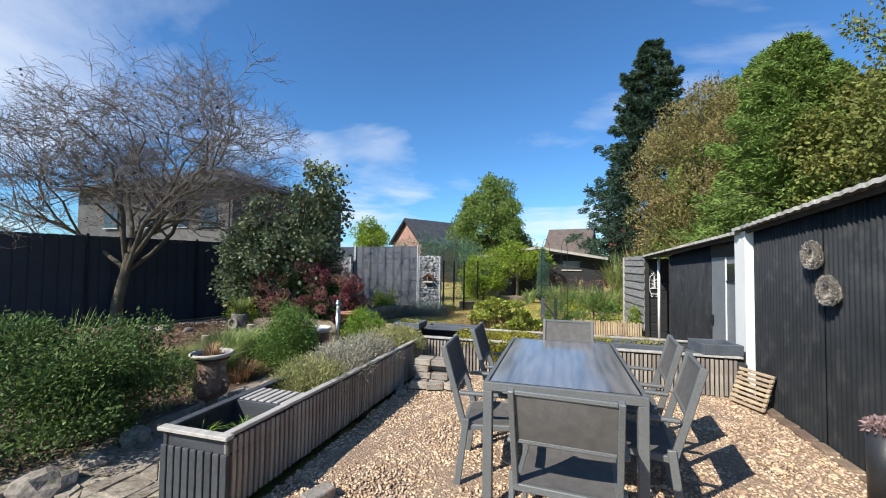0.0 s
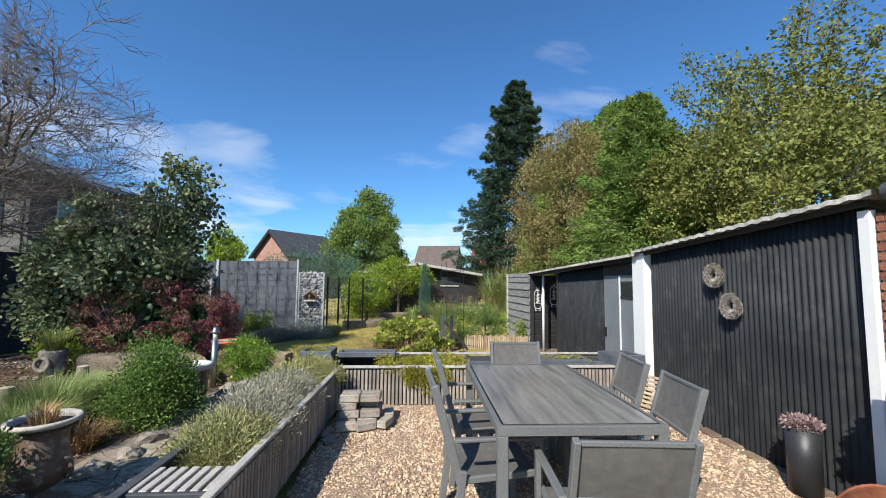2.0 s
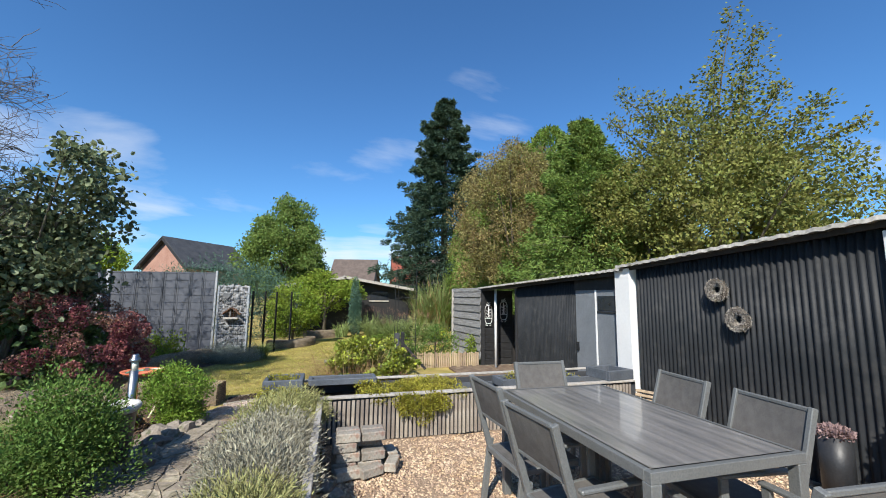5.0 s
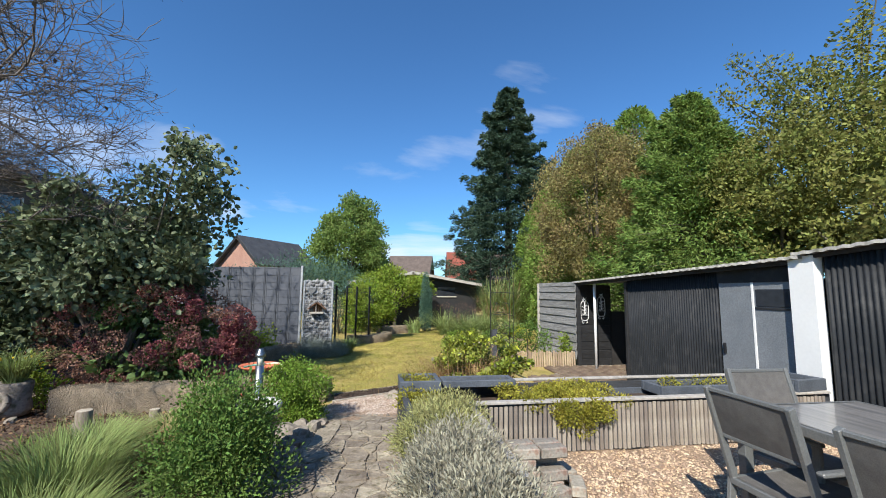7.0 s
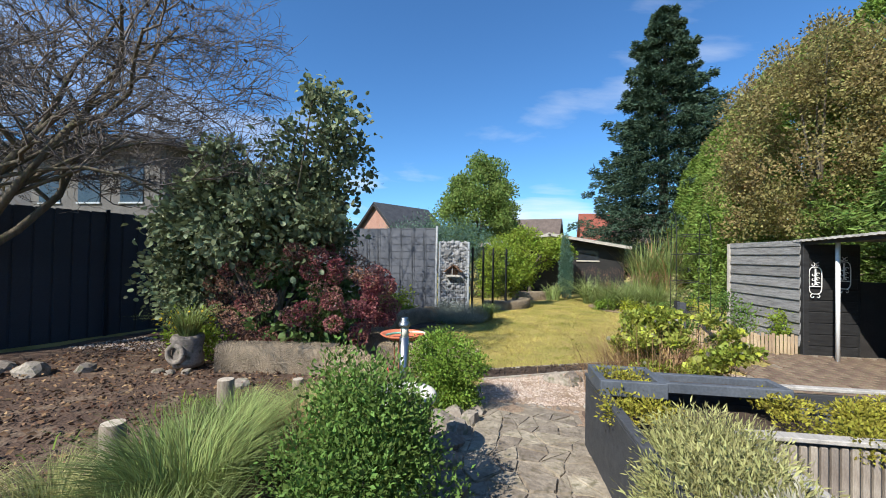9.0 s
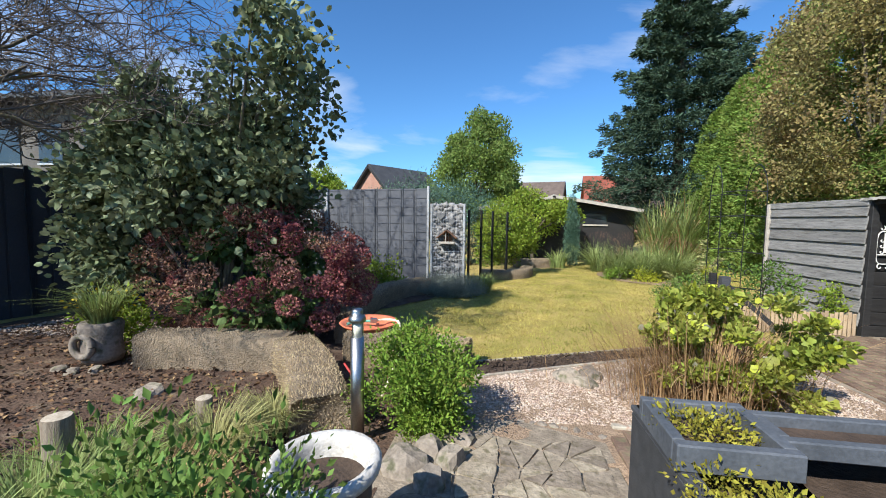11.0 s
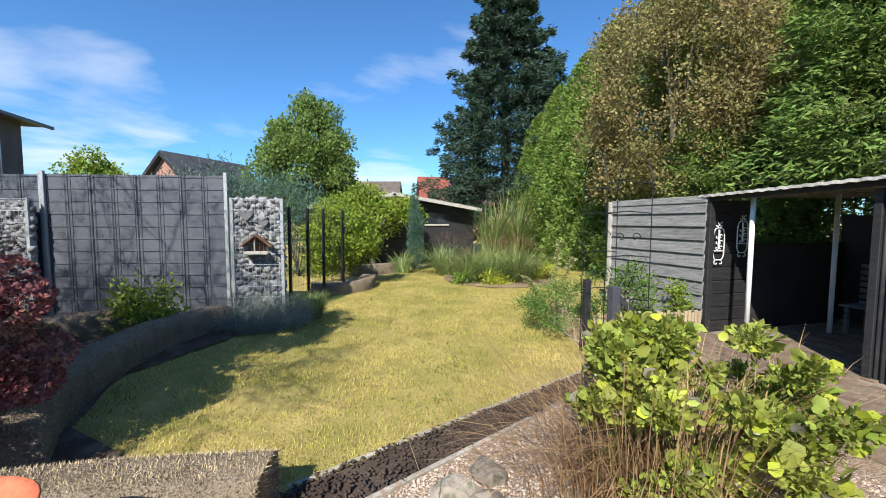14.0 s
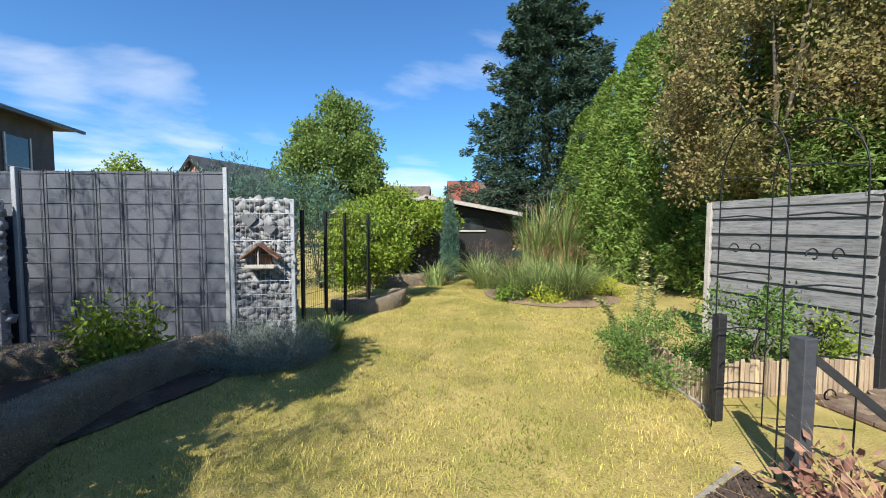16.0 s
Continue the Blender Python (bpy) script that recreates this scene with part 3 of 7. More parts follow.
LAWN = [(-3.3, 8.5), (-0.5, 9.7), (0.0, 10.6), (0.2, 11.7), (1.0, 13.0), (2.2, 14.2), (4.6, 16.4), (4.6, 19.0), (-0.4, 19.6), (-2.0, 17.0), (-3.4, 15.6), (-3.6, 14.0), (-4.3, 12.0), (-5.1, 10.8), (-5.0, 9.7), (-4.1, 8.9)]
patch("lawn", LAWN, 0.008, M["grass_ground"], "short dry yellow-green lawn", "lawn", 0.25, 0.02)


def scatter(poly, n):
    p = np.array(poly)
    x, y = rng.uniform(p[:, 0].min(), p[:, 0].max(), n * 3), rng.uniform(p[:, 1].min(), p[:, 1].max(), n * 3)
    k = inside(poly, x, y)
    return x[k][:n], y[k][:n]


x, y = scatter(LAWN, 150000)
k = rng.uniform(0, 1, len(x)) < np.clip(1.3 - (y - 8.5) / 12, 0.25, 1)
x, y = x[k], y[k]
v, f = blades(np.stack([x, y, ground_z(x, y)], 1), 0.046, 1.1, 0.0026)
tagged(mesh_np("lawn_grass", v, f, L["grass"]), "short dry yellowish grass blades of the lawn", "grass", kind="stuff")

# ---- corrugated sheds along the boundary ----


def corrugated(name, x, y0, y1, z0, z1a, z1b, pitch, amp, material, parent):
    """An upright corrugated sheet facing -x, its top running from z1a to z1b, 2 cm thick."""
    n = int((y1 - y0) / pitch * 8)
    ys = np.linspace(y0, y1, n)
    zs = np.linspace(0, 1, 3)
    w = amp * np.sin(ys / pitch * 2 * np.pi)
    V = []
    for dx in (0.0, 0.02):
        for t in zs:
            top = z1a + (z1b - z1a) * (ys - y0) / (y1 - y0)
            V.append(np.stack([x + w + dx, ys, z0 + (top - z0) * t], 1))
    v = np.concatenate(V)
    F = []
    for b in (0, 3):
        for r in range(2):
            i = np.arange(n - 1) + (b + r) * n
            F.append(np.stack([i, i + 1, i + n + 1, i + n], 1))
    i = np.arange(n - 1)
    F.append(np.stack([i + 2 * n, i + 2 * n + 1, i + 5 * n + 1, i + 5 * n], 1))
    return mesh_np(name, v, np.concatenate(F), material, parent, smooth=True)


shed = thing("shed", 0, 0, 0, 0, "black corrugated metal shed with a fibre cement roof", "shed")
corrugated("wall_sheet", 2.15, 2.78, 4.06, -0.05, 2.03, 1.95, 0.057, 0.009, M["corr"], shed)
corrugated("wall_sheet", 2.142, 4.03, 5.26, -0.05, 1.955, 1.87, 0.057, 0.009, M["corr"], shed)
boxpart("white_trim", (2.125, 2.745, 0.99), (0.05, 0.075, 2.0), M["white"], shed, "white painted corner board")
boxpart("white_pillar", (2.14, 5.45, 0.83), (0.12, 0.28, 2.10), M["white"], shed, "white painted broad pillar board")
boxpart("rear_wall", (3.9, 4.0, 0.9), (0.06, 2.5, 2.1), M["shadewood"], shed)
shed_b = thing("shed", 0, 0, 0, 0, "lower black corrugated shed with a grey door and open bay", "shed")
corrugated("wall_sheet", 2.20, 6.70, 8.80, -0.3, 1.78, 1.69, 0.050, 0.008, M["corr"], shed_b)
boxpart("lintel", (2.215, 6.15, 1.735), (0.05, 1.1, 0.27), M["corr"], shed_b)
boxpart("corner_post", (2.2, 8.84, 0.68), (0.07, 0.07, 1.98), M["blackwood"], shed_b)
door = boxpart("door", (2.22, 6.15, 0.66), (0.05, 1.06, 1.88), M["greydoor"], shed_b, "grey painted shed door")
boxpart("white_strip", (2.19, 6.16, 0.66), (0.012, 0.035, 1.88), M["white"], door, "white batten down the door")
boxpart("white_strip", (2.19, 5.66, 0.66), (0.012, 0.03, 1.88), M["white"], door, "white batten on the door edge")
boxpart("glazing", (2.192, 5.90, 1.40), (0.008, 0.44, 0.22), M["window"], door, "small dark window pane")
boxpart("rail", (2.187, 5.90, 1.27), (0.014, 0.46, 0.03), M["potblack"], door)
boxpart("handle", (2.18, 6.62, 0.70), (0.03, 0.03, 0.14), M["iron"], door, "black iron door latch")
boxpart("side_wall", (3.05, 8.82, 0.68), (1.68, 0.05, 1.98), M["shadewood"], shed_b)
boxpart("rear_wall", (3.9, 7.05, 0.72), (0.06, 3.4, 1.95), M["shadewood"], shed_b)
boxpart("bay_rear_wall", (5.0, 9.8, 0.6), (0.06, 1.9, 1.7), M["shadewood"], shed_b)


def roof(name, x0, x1, y0, y1, za, zb, rise, parent):
    """A corrugated fibre cement roof sheet, 4 cm thick at the eave."""
    n, m = int((x1 - x0) / 0.02), 12
    ys = np.linspace(y0, y1, int((y1 - y0) / 0.022))
    xs = np.linspace(x0, x1, m)
    X, Y = np.meshgrid(xs, ys, indexing="ij")
    Z = za + (zb - za) * (Y - y0) / (y1 - y0) + rise * (X - x0) + 0.005 * np.sin(Y / 0.13 * 2 * np.pi)
    top = np.stack([X, Y, Z], -1).reshape(-1, 3)
    v = np.concatenate([top, top - [0, 0, 0.035]])
    k = len(ys)
    i, j = np.meshgrid(np.arange(m - 1), np.arange(k - 1), indexing="ij")
    i, j = i.ravel(), j.ravel()
    f = np.stack([i * k + j, (i + 1) * k + j, (i + 1) * k + j + 1, i * k + j + 1], 1)
    o = m * k
    e0 = np.arange(k - 1)
    e = np.stack([e0, e0 + 1, e0 + 1 + o, e0 + o], 1)
    s = np.arange(m - 1) * k
    q0 = np.stack([s, s + k, s + k + o, s + o], 1)
    q1 = q0 + (k - 1)
    return mesh_np(name, v, np.concatenate([f, f + o, e, q0, q1]), M["fibre"], parent, "weathered grey fibre cement roof sheet", smooth=False)


roof("roof", 2.02, 4.0, 2.62, 5.5, 2.10, 1.92, 0.02, shed)
boxpart("fascia", (2.10, 4.05, 1.965), (0.03, 2.7, 0.07), M["shadewood"], shed, rot=(-3.6, 0, 0))
roof("roof", 2.02, 5.1, 5.42, 10.75, 1.885, 1.715, 0.02, shed_b)
boxpart("fascia", (2.10, 8.1, 1.745), (0.03, 5.1, 0.07), M["shadewood"], shed_b, rot=(-1.9, 0, 0))


def pole(name, x, y, z0, z1, r, material, parent, label=""):
    v, f = lathe([(0.001, z0), (r, z0), (r, z1), (0.001, z1)], 12)
    ob = mesh_np(name, v + [x, y, 0], f, material, parent, label)
    return ob


pole("bay_post", 2.27, 10.14, -0.28, 1.70, 0.03, M["white"], shed_b, "thin white bay post")
pole("bay_post", 3.75, 10.1, -0.28, 1.75, 0.03, M["white"], shed_b, "thin white bay post")
boxpart("low_partition", (3.98, 10.70, 0.36), (1.95, 0.04, 1.30), M["shadewood"], shed_b)
bench = thing("bench", 4.2, 9.6, -0.27, 0, "grey slatted garden bench standing in the open bay", "bench")
for i in range(7):
    boxpart("slat", (0.3, 0.0, 0.42 + i * 0.09), (0.03, 1.2, 0.06), M["greyboard"], bench)
for i in range(4):
    boxpart("seat_slat", (-0.1 + 0.1 * i, 0, 0.40), (0.07, 1.2, 0.03), M["greyboard"], bench)
for sx, sy in ((-0.12, -0.5), (-0.12, 0.5), (0.3, -0.5), (0.3, 0.5)):
    boxpart("leg", (sx, sy, 0.2), (0.05, 0.05, 0.4), M["greyboard"], bench)

# black boarded end wall of the bay with white scroll ornaments
end_wall = tagged(boxpart("bay_end_wall", (2.55, 10.66, 0.66), (0.86, 0.03, 1.96), M["blackwood"]), "black boarded end wall of the open bay", "wall", kind="structure")
for i in range(10):
    boxpart("board", (2.53, 10.637, -0.20 + 0.195 * i), (0.80, 0.016, 0.185), M["blackwood"], end_wall, bev=0.006, rot=(4, 0, 0))
boxpart("edge_post", (2.115, 10.62, 0.66), (0.09, 0.09, 1.98), M["blackwood"], end_wall)


def ornament(x, y, z, s):
    t = thing("wall_ornament", x, y, z, 0, "white wrought iron scroll ornament on the black board wall", "ornament", "scroll ornaments")
    a = np.linspace(0, 2 * np.pi, 40)
    w, h = 0.085 * s, 0.20 * s
    fr = np.stack([np.sign(np.cos(a)) * np.abs(np.cos(a)) ** 0.6 * w, 0 * a, np.sign(np.sin(a)) * np.abs(np.sin(a)) ** 0.45 * h], 1)
    mesh_np("frame", *tubes([(fr, 0.008)], 5), M["white"], t)

    def scroll(cx, cz, r, a0, turn):
        b = np.linspace(0, 4.6, 22)
        q = r * (1 - b / 6.2)
        return (np.stack([cx + q * np.cos(a0 + turn * b), 0 * b, cz + q * np.sin(a0 + turn * b)], 1), 0.007)
    for sg in (-1, 1):
        ln = [scroll(sg * 0.035 * s, sg2 * 0.235 * s, 0.034 * s, math.pi / 2 - sg2 * 0.3, sg * sg2) for sg2 in (-1, 1)]
        for l_ in ln:
            mesh_np("scroll", *tubes([l_], 5), M["white"], t)
        ln = [scroll(sg * 0.03 * s, zz * s, 0.03 * s, 0.5, sg) for zz in (0.09, 0.02, -0.05)]
        for l_ in ln:
            mesh_np("scroll", *tubes([l_], 5), M["white"], t)
    b = bmesh.new()
    box(b, (0, 0, -0.085 * s), (2 * w, 0.012, 0.012))
    box(b, (0, 0, 0.06 * s), (0.02, 0.012, 0.24 * s))
    part("cross_bar", b, M["white"], t)
    return t


ornament(2.27, 10.60, 1.02, 1.15)
ornament(2.70, 10.60, 1.12, 1.15)

# slatted grey privacy panel beside the bay
panel = tagged(thing("privacy_screen", 2.06, 10.62, -0.27, 5.2), "weathered grey board privacy panel with a pale post", "fence")
for i in range(9):
    zz = 0.15 + i * 0.198
    boxpart("board", (0.0, 0.90, zz + 0.1), (0.022, 1.78, 0.205), M["greyboard"], panel, rot=(0, 11 if i % 2 else 8, 0))
boxpart("board", (0.0, 0.90, 1.93), (0.045, 1.80, 0.10), M["greyboard"], panel)
for yy in (0.62, 1.2):
    boxpart("batten", (0.035, yy, 1.05), (0.03, 0.05, 1.85), M["greyboard"], panel)
boxpart("post", (-0.005, 1.84, 0.98), (0.07, 0.07, 1.98), M["palewood"], panel, "pale grey post")


# small picket edging below the panel and along the lawn
def picket(name, pts, h, label, pitch=0.055):
    t = tagged(thing(name, 0, 0, 0), label, "fence")
    src = None
    for (x0, y0), (x1, y1) in zip(pts[:-1], pts[1:]):
        d = math.hypot(x1 - x0, y1 - y0)
        for i in range(int(d / pitch)):
            u = (i + 0.5) * pitch / d
            xx, yy = x0 + (x1 - x0) * u, y0 + (y1 - y0) * u
            hh = h * (1 + 0.06 * math.sin(i * 2.3))
            if src is None:
                src = boxpart("stake", (0, 0, h / 2), (0.042, 0.02, h), M["tanslat"], t, bev=0.004)
                ob = src
            else:
                ob = new("stake", src.data)
                ob.parent = t
            ob.matrix_basis = pose(xx, yy, float(ground_z(xx, yy)) - 0.02, 0, random.uniform(-1.5, 1.5), math.degrees(math.atan2(y1 - y0, x1 - x0))) @ Matrix.Diagonal((1, 1, hh / h, 1))
    return t


picket("picket_edging", [(2.0, 10.58), (0.35, 10.75)], 0.36, "low weathered picket edging below the privacy panel")
picket("picket_edging", [(0.05, 10.45), (0.25, 11.7)], 0.34, "low weathered picket edging beside the lawn")

# ---- brick outbuilding by the terrace ----
bwall = tagged(boxpart("brick_wall", (2.56, -0.6, 1.0), (0.3, 6.0, 2.3), M["joint"]), "red brick outbuilding wall with pale mortar joints", "wall", kind="structure")
pier = tagged(boxpart("brick_pier", (2.28, 2.585, 0.97), (0.27, 0.22, 1.98), M["joint"]), "red brick pier at the end of the shed", "pillar", kind="structure")
BR = None
for row in range(31):
    z = 0.03 + row * 0.0635
    off = 0.0 if row % 2 else 0.06
    spans = [(2.476, 2.585 + off), (2.585 + off, 2.697)]
    for a, b in spans:
        if b - a < 0.03:
            continue
        o = boxpart("brick", (0, 0, 0), (0.03, 1.0, 0.051), M["brick"], pier, bev=0.0) if BR is None else new("brick", BR.data)
        BR = BR or o
        o.parent = pier
        o.matrix_basis = Matrix.Translation((2.142, (a + b) / 2, z)) @ Matrix.Diagonal((1, b - a - 0.011, 1, 1))
    o = new("brick", BR.data)
    o.parent = pier
    o.matrix_basis = Matrix.Translation((2.275, 2.474, z)) @ Matrix.Rotation(radians(90), 4, "Z") @ Matrix.Diagonal((1, 0.245, 1, 1))
    for kx in range(6):
        yy = 2.40 - kx * 0.215 - (0.1 if row % 2 else 0)
        o = new("brick", BR.data)
        o.parent = bwall
        o.matrix_basis = Matrix.Translation((2.40, yy, z)) @ Matrix.Diagonal((1, 0.203, 1, 1))
house_roof = thing("outbuilding_roof", 0, 0, 0, 0, "wavy dark grey tile roof of the brick outbuilding", "roof", kind="structure")
n = 260
ys = np.linspace(-3.5, 2.62, n)
V = []
for xx, zz in ((2.12, 2.16), (2.6, 2.27), (5.0, 2.9)):
    V.append(np.stack([np.full(n, xx), ys, zz + 0.028 * np.sin(ys / 0.21 * 2 * np.pi)], 1))
for xx, zz in ((2.12, 2.13), (2.6, 2.23), (5.0, 2.85)):
    V.append(np.stack([np.full(n, xx), ys, zz + 0.028 * np.sin(ys / 0.21 * 2 * np.pi)], 1))
i = np.arange(n - 1)
F = [np.stack([i + r * n, i + r * n + 1, i + (r + 1) * n + 1, i + (r + 1) * n], 1) for r in (0, 1, 3, 4)]
F += [np.stack([i, i + 1, i + 3 * n + 1, i + 3 * n], 1)]
mesh_np("tiles", np.concatenate(V), np.concatenate(F), M["roofdark"], house_roof)
mesh_np("gutter", *tubes([(np.array([(2.10, -3.4, 2.09), (2.10, 0, 2.09), (2.10, 2.6, 2.09)]), 0.055)], 12), M["gutter"], house_roof, "dark zinc gutter")
mesh_np("downpipe", *tubes([(np.array([(2.10, 2.36, 2.12), (2.17, 2.36, 2.0), (2.30, 2.34, 1.86), (2.31, 2.34, 0.0)]), 0.042)], 14), M["gutter"], house_roof, "dark zinc downpipe", smooth=True)

# ---- raised slatted planter ----
bed = thing("raised_bed", 0, 0, 0, 0, "long raised planter with vertical slat cladding and bleached cap boards", "raised bed")
TOP = 0.44
SL = boxpart("slat", (0, 0, (TOP - 0.03) / 2), (0.020, 0.030, TOP - 0.03), M["slat"], bed, bev=0.003)
SL.matrix_basis = pose(-1.842, 1.90, 0)
y = 1.95
while y < 5.22:
    o = new("slat", SL.data)
    o.parent = bed
    o.matrix_basis = pose(-1.842 + 0.02 * (y - 1.9), y, random.uniform(-0.006, 0.004), 0, 0, random.uniform(-3, 3))
    y += 0.046
x = -1.74
while x < 1.98:
    o = new("slat", SL.data)
    o.parent = bed
    o.matrix_basis = pose(x, 5.225, random.uniform(-0.006, 0.004), 0, 0, 90)
    x += 0.046
for i in range(9):
    o = new("end_slat", SL.data) if i else boxpart("end_slat", (0, 0, (TOP - 0.03) / 2), (0.02, 0.045, TOP), M["darkplank"], bed, bev=0.003)
    if i:
        o.data = E0.data
        o.parent = bed
    else:
        E0 = o
    o.matrix_basis = pose(-2.28 + i * 0.056, 1.872, -0.08, 0, 0, 90)
boxpart("inner_board", (-1.838, 3.56, 0.20), (0.024, 3.32, 0.44), M["darkplank"], bed, rot=(0, 0, -1.15))
boxpart("inner_board", (0.12, 5.25, 0.20), (3.85, 0.024, 0.44), M["darkplank"], bed)
boxpart("outer_board", (-2.33, 4.02, 0.12), (0.03, 4.28, 0.60), M["darkplank"], bed, rot=(0, 0, 1.07))
boxpart("end_board", (-2.055, 1.90, 0.14), (0.47, 0.02, 0.56), M["darkplank"], bed)
boxpart("rear_board", (-0.15, 6.14, 0.10), (4.4, 0.03, 0.60), M["darkplank"], bed)
boxpart("inner_rear_board", (0.45, 5.93, 0.24), (3.2, 0.025, 0.26), M["potgrey"], bed)
boxpart("cap_board", (-1.822, 3.56, TOP), (0.055, 3.42, 0.024), M["capboard"], bed, rot=(0, 0, -1.15))
boxpart("cap_board", (-2.32, 4.04, TOP), (0.06, 4.26, 0.024), M["darkplank"], bed, rot=(0, 0, 1.07))
boxpart("cap_board", (-2.055, 1.875, TOP + 0.003), (0.52, 0.06, 0.024), M["capboard"], bed)
boxpart("cap_board", (0.12, 5.235, TOP + 0.003), (3.78, 0.075, 0.024), M["capboard"], bed)
boxpart("cap_board", (-0.15, 6.14, TOP), (4.44, 0.06, 0.024), M["capboard"], bed)
boxpart("divider", (-2.065, 2.42, 0.36), (0.45, 0.03, 0.16), M["darkplank"], bed)
for i in range(7):
    boxpart("grid_slat", (-2.255 + i * 0.062, 2.56, 0.435), (0.042, 0.26, 0.02), M["capboard"], bed)
patch("bed_soil", [(-2.27, 1.92), (-1.83, 1.92), (-1.83, 6.1), (-2.35, 6.1)], 0, M["dark_soil"], "dark potting soil in the raised planter", "soil", 0.1, 0.05, flat=0.29)
patch("bed_soil", [(-1.81, 5.26), (2.0, 5.26), (2.0, 6.1), (-1.81, 6.1)], 0, M["dark_soil"], "dark potting soil in the raised planter", "soil", 0.15, 0.03, flat=0.30)


def tray(name, x, y, z, sx, sy, h, rz, material, label):
    t = thing(name, x, y, z, rz, label, "planter")
    w = 0.045
    for s_ in (-1, 1):
        boxpart("long_side", (0, s_ * (sy / 2 - w / 2), h / 2), (sx, w, h), material, t, bev=0.006)
        boxpart("short_side", (s_ * (sx / 2 - w / 2), 0, h / 2), (w, sy - 2 * w - 0.004, h - 0.003), material, t, bev=0.004)
    boxpart("soil", (0, 0, h * 0.18), (sx - 2 * w - 0.004, sy - 2 * w - 0.004, h * 0.34), M["dark_soil"], t, "dark soil")
    return t


tray("planter_tray", -2.19, 5.84, TOP + 0.013, 0.41, 0.40, 0.10, 0, M["potgrey"], "slate grey square planter tray with sparse moss")
tray("planter_tray", -1.55, 5.95, TOP + 0.0, 0.78, 0.26, 0.07, 0, M["potgrey"], "long slate grey planter trough on the raised bed")
tray("planter_tray", 1.80, 5.42, TOP + 0.015, 0.42, 0.40, 0.12, 8, M["potgrey"], "slate grey planter tray beside the white pillar")
tray("planter_tray", 0.9, 5.72, 0.36, 1.1, 0.34, 0.10, 0, M["potgrey"], "low slate grey trough in the raised bed")

# ---- table and chairs ----
table = thing("garden_table", 0.036, 3.145, 0, -0.5, "grey metal garden table with a streaked glass top", "table")
TW, TL, TH = 0.91, 1.53, 0.75
part("tabletop", box(bmesh.new(), (0, 0, TH - 0.006), (TW - 0.05, TL - 0.05, 0.012), None, 0.003), M["tabletop"], table, "streaked grey glass top")
b = bmesh.new()
for s in (-1, 1):
    box(b, (s * (TW / 2 - 0.02), 0, TH - 0.025), (0.04, TL - 0.08, 0.05), None, 0.003)
    box(b, (0, s * (TL / 2 - 0.02), TH - 0.025), (TW, 0.04, 0.05), None, 0.003)
part("apron_frame", b, M["alu"], table)
for sx in (-1, 1):
    for sy in (-1, 1):
        boxpart("leg", (sx * (TW / 2 - 0.028), sy * (TL / 2 - 0.028), (TH - 0.05) / 2 - 0.01), (0.056, 0.056, TH - 0.03), M["alu"], table)


def chair():
    """A stacking armchair that faces +y: aluminium frame, stretched mesh."""
    c = thing("garden_chair", 0, 0, 0, 0, "grey aluminium garden armchair with a taut mesh seat and back", "chair", "chairs round the garden table")
    w = 0.27
    for s in (-1, 1):
        boxpart("front_leg", (s * w, 0.235, 0.28), (0.028, 0.045, 0.57), M["alu"], c)
        boxpart("rear_leg", (s * w, -0.235, 0.20), (0.028, 0.045, 0.44), M["alu"], c, rot=(-8, 0, 0))
        boxpart("back_upright", (s * (w - 0.02), -0.29, 0.60), (0.03, 0.04, 0.54), M["alu"], c, rot=(17, 0, 0))
        boxpart("arm_rest", (s * w, 0.01, 0.575), (0.045, 0.52, 0.022), M["alu"], c, bev=0.007)
        boxpart("seat_rail", (s * (w - 0.025), 0.0, 0.37), (0.028, 0.48, 0.035), M["alu"], c, rot=(3, 0, 0))
    boxpart("front_rail", (0, 0.225, 0.375), (2 * w - 0.03, 0.03, 0.035), M["alu"], c)
    boxpart("rear_rail", (0, -0.225, 0.355), (2 * w - 0.03, 0.03, 0.035), M["alu"], c)
    boxpart("top_rail", (0, -0.365, 0.845), (2 * w - 0.07, 0.022, 0.022), M["alu"], c)

    def web(name, y0, z0, y1, z1, sag):
        n, m = 9, 7
        V = []
        for j in range(m):
            t = j / (m - 1)
            for i in range(n):
                q = i / (n - 1) * 2 - 1
                dz = -sag * (1 - q * q) * math.sin(math.pi * t)
                V.append((q * (w - 0.035), y0 + (y1 - y0) * t + (dz if name == "back_web" else 0), z0 + (z1 - z0) * t + (dz if name == "seat_web" else 0)))
        v = np.array(V)
        off = np.array([0, 0.008, 0]) if name == "back_web" else np.array([0, 0, 0.008])
        f = np.array([(j * n + i, j * n + i + 1, (j + 1) * n + i + 1, (j + 1) * n + i) for j in range(m - 1) for i in range(n - 1)])
        mesh_np(name, np.concatenate([v, v - off]), np.concatenate([f, f[:, ::-1] + n * m]), M["mesh"], c, "grey woven textile mesh", smooth=True)
    web("seat_web", -0.22, 0.375, 0.225, 0.395, 0.02)
    web("back_web", -0.283, 0.605, -0.362, 0.85, 0.012)
    boxpart("lower_back_rail", (0, -0.283, 0.60), (2 * w - 0.07, 0.022, 0.022), M["alu"], c)
    return c


c0 = chair()
TALL = Matrix.Diagonal((0.96, 1, 1.03, 1))
c0.matrix_basis = pose(0.06, 2.25, -0.012, 0, 0, -4) @ TALL
for cx, cy, cz in ((-0.39, 2.87, -86), (-0.33, 3.58, -88), (0.45, 2.79, 83), (0.51, 3.46, 84), (0.10, 3.88, 178)):
    copy_thing(c0, pose(cx, cy, -0.012, 0, 0, cz) @ TALL)

# ---- boundary fences ----


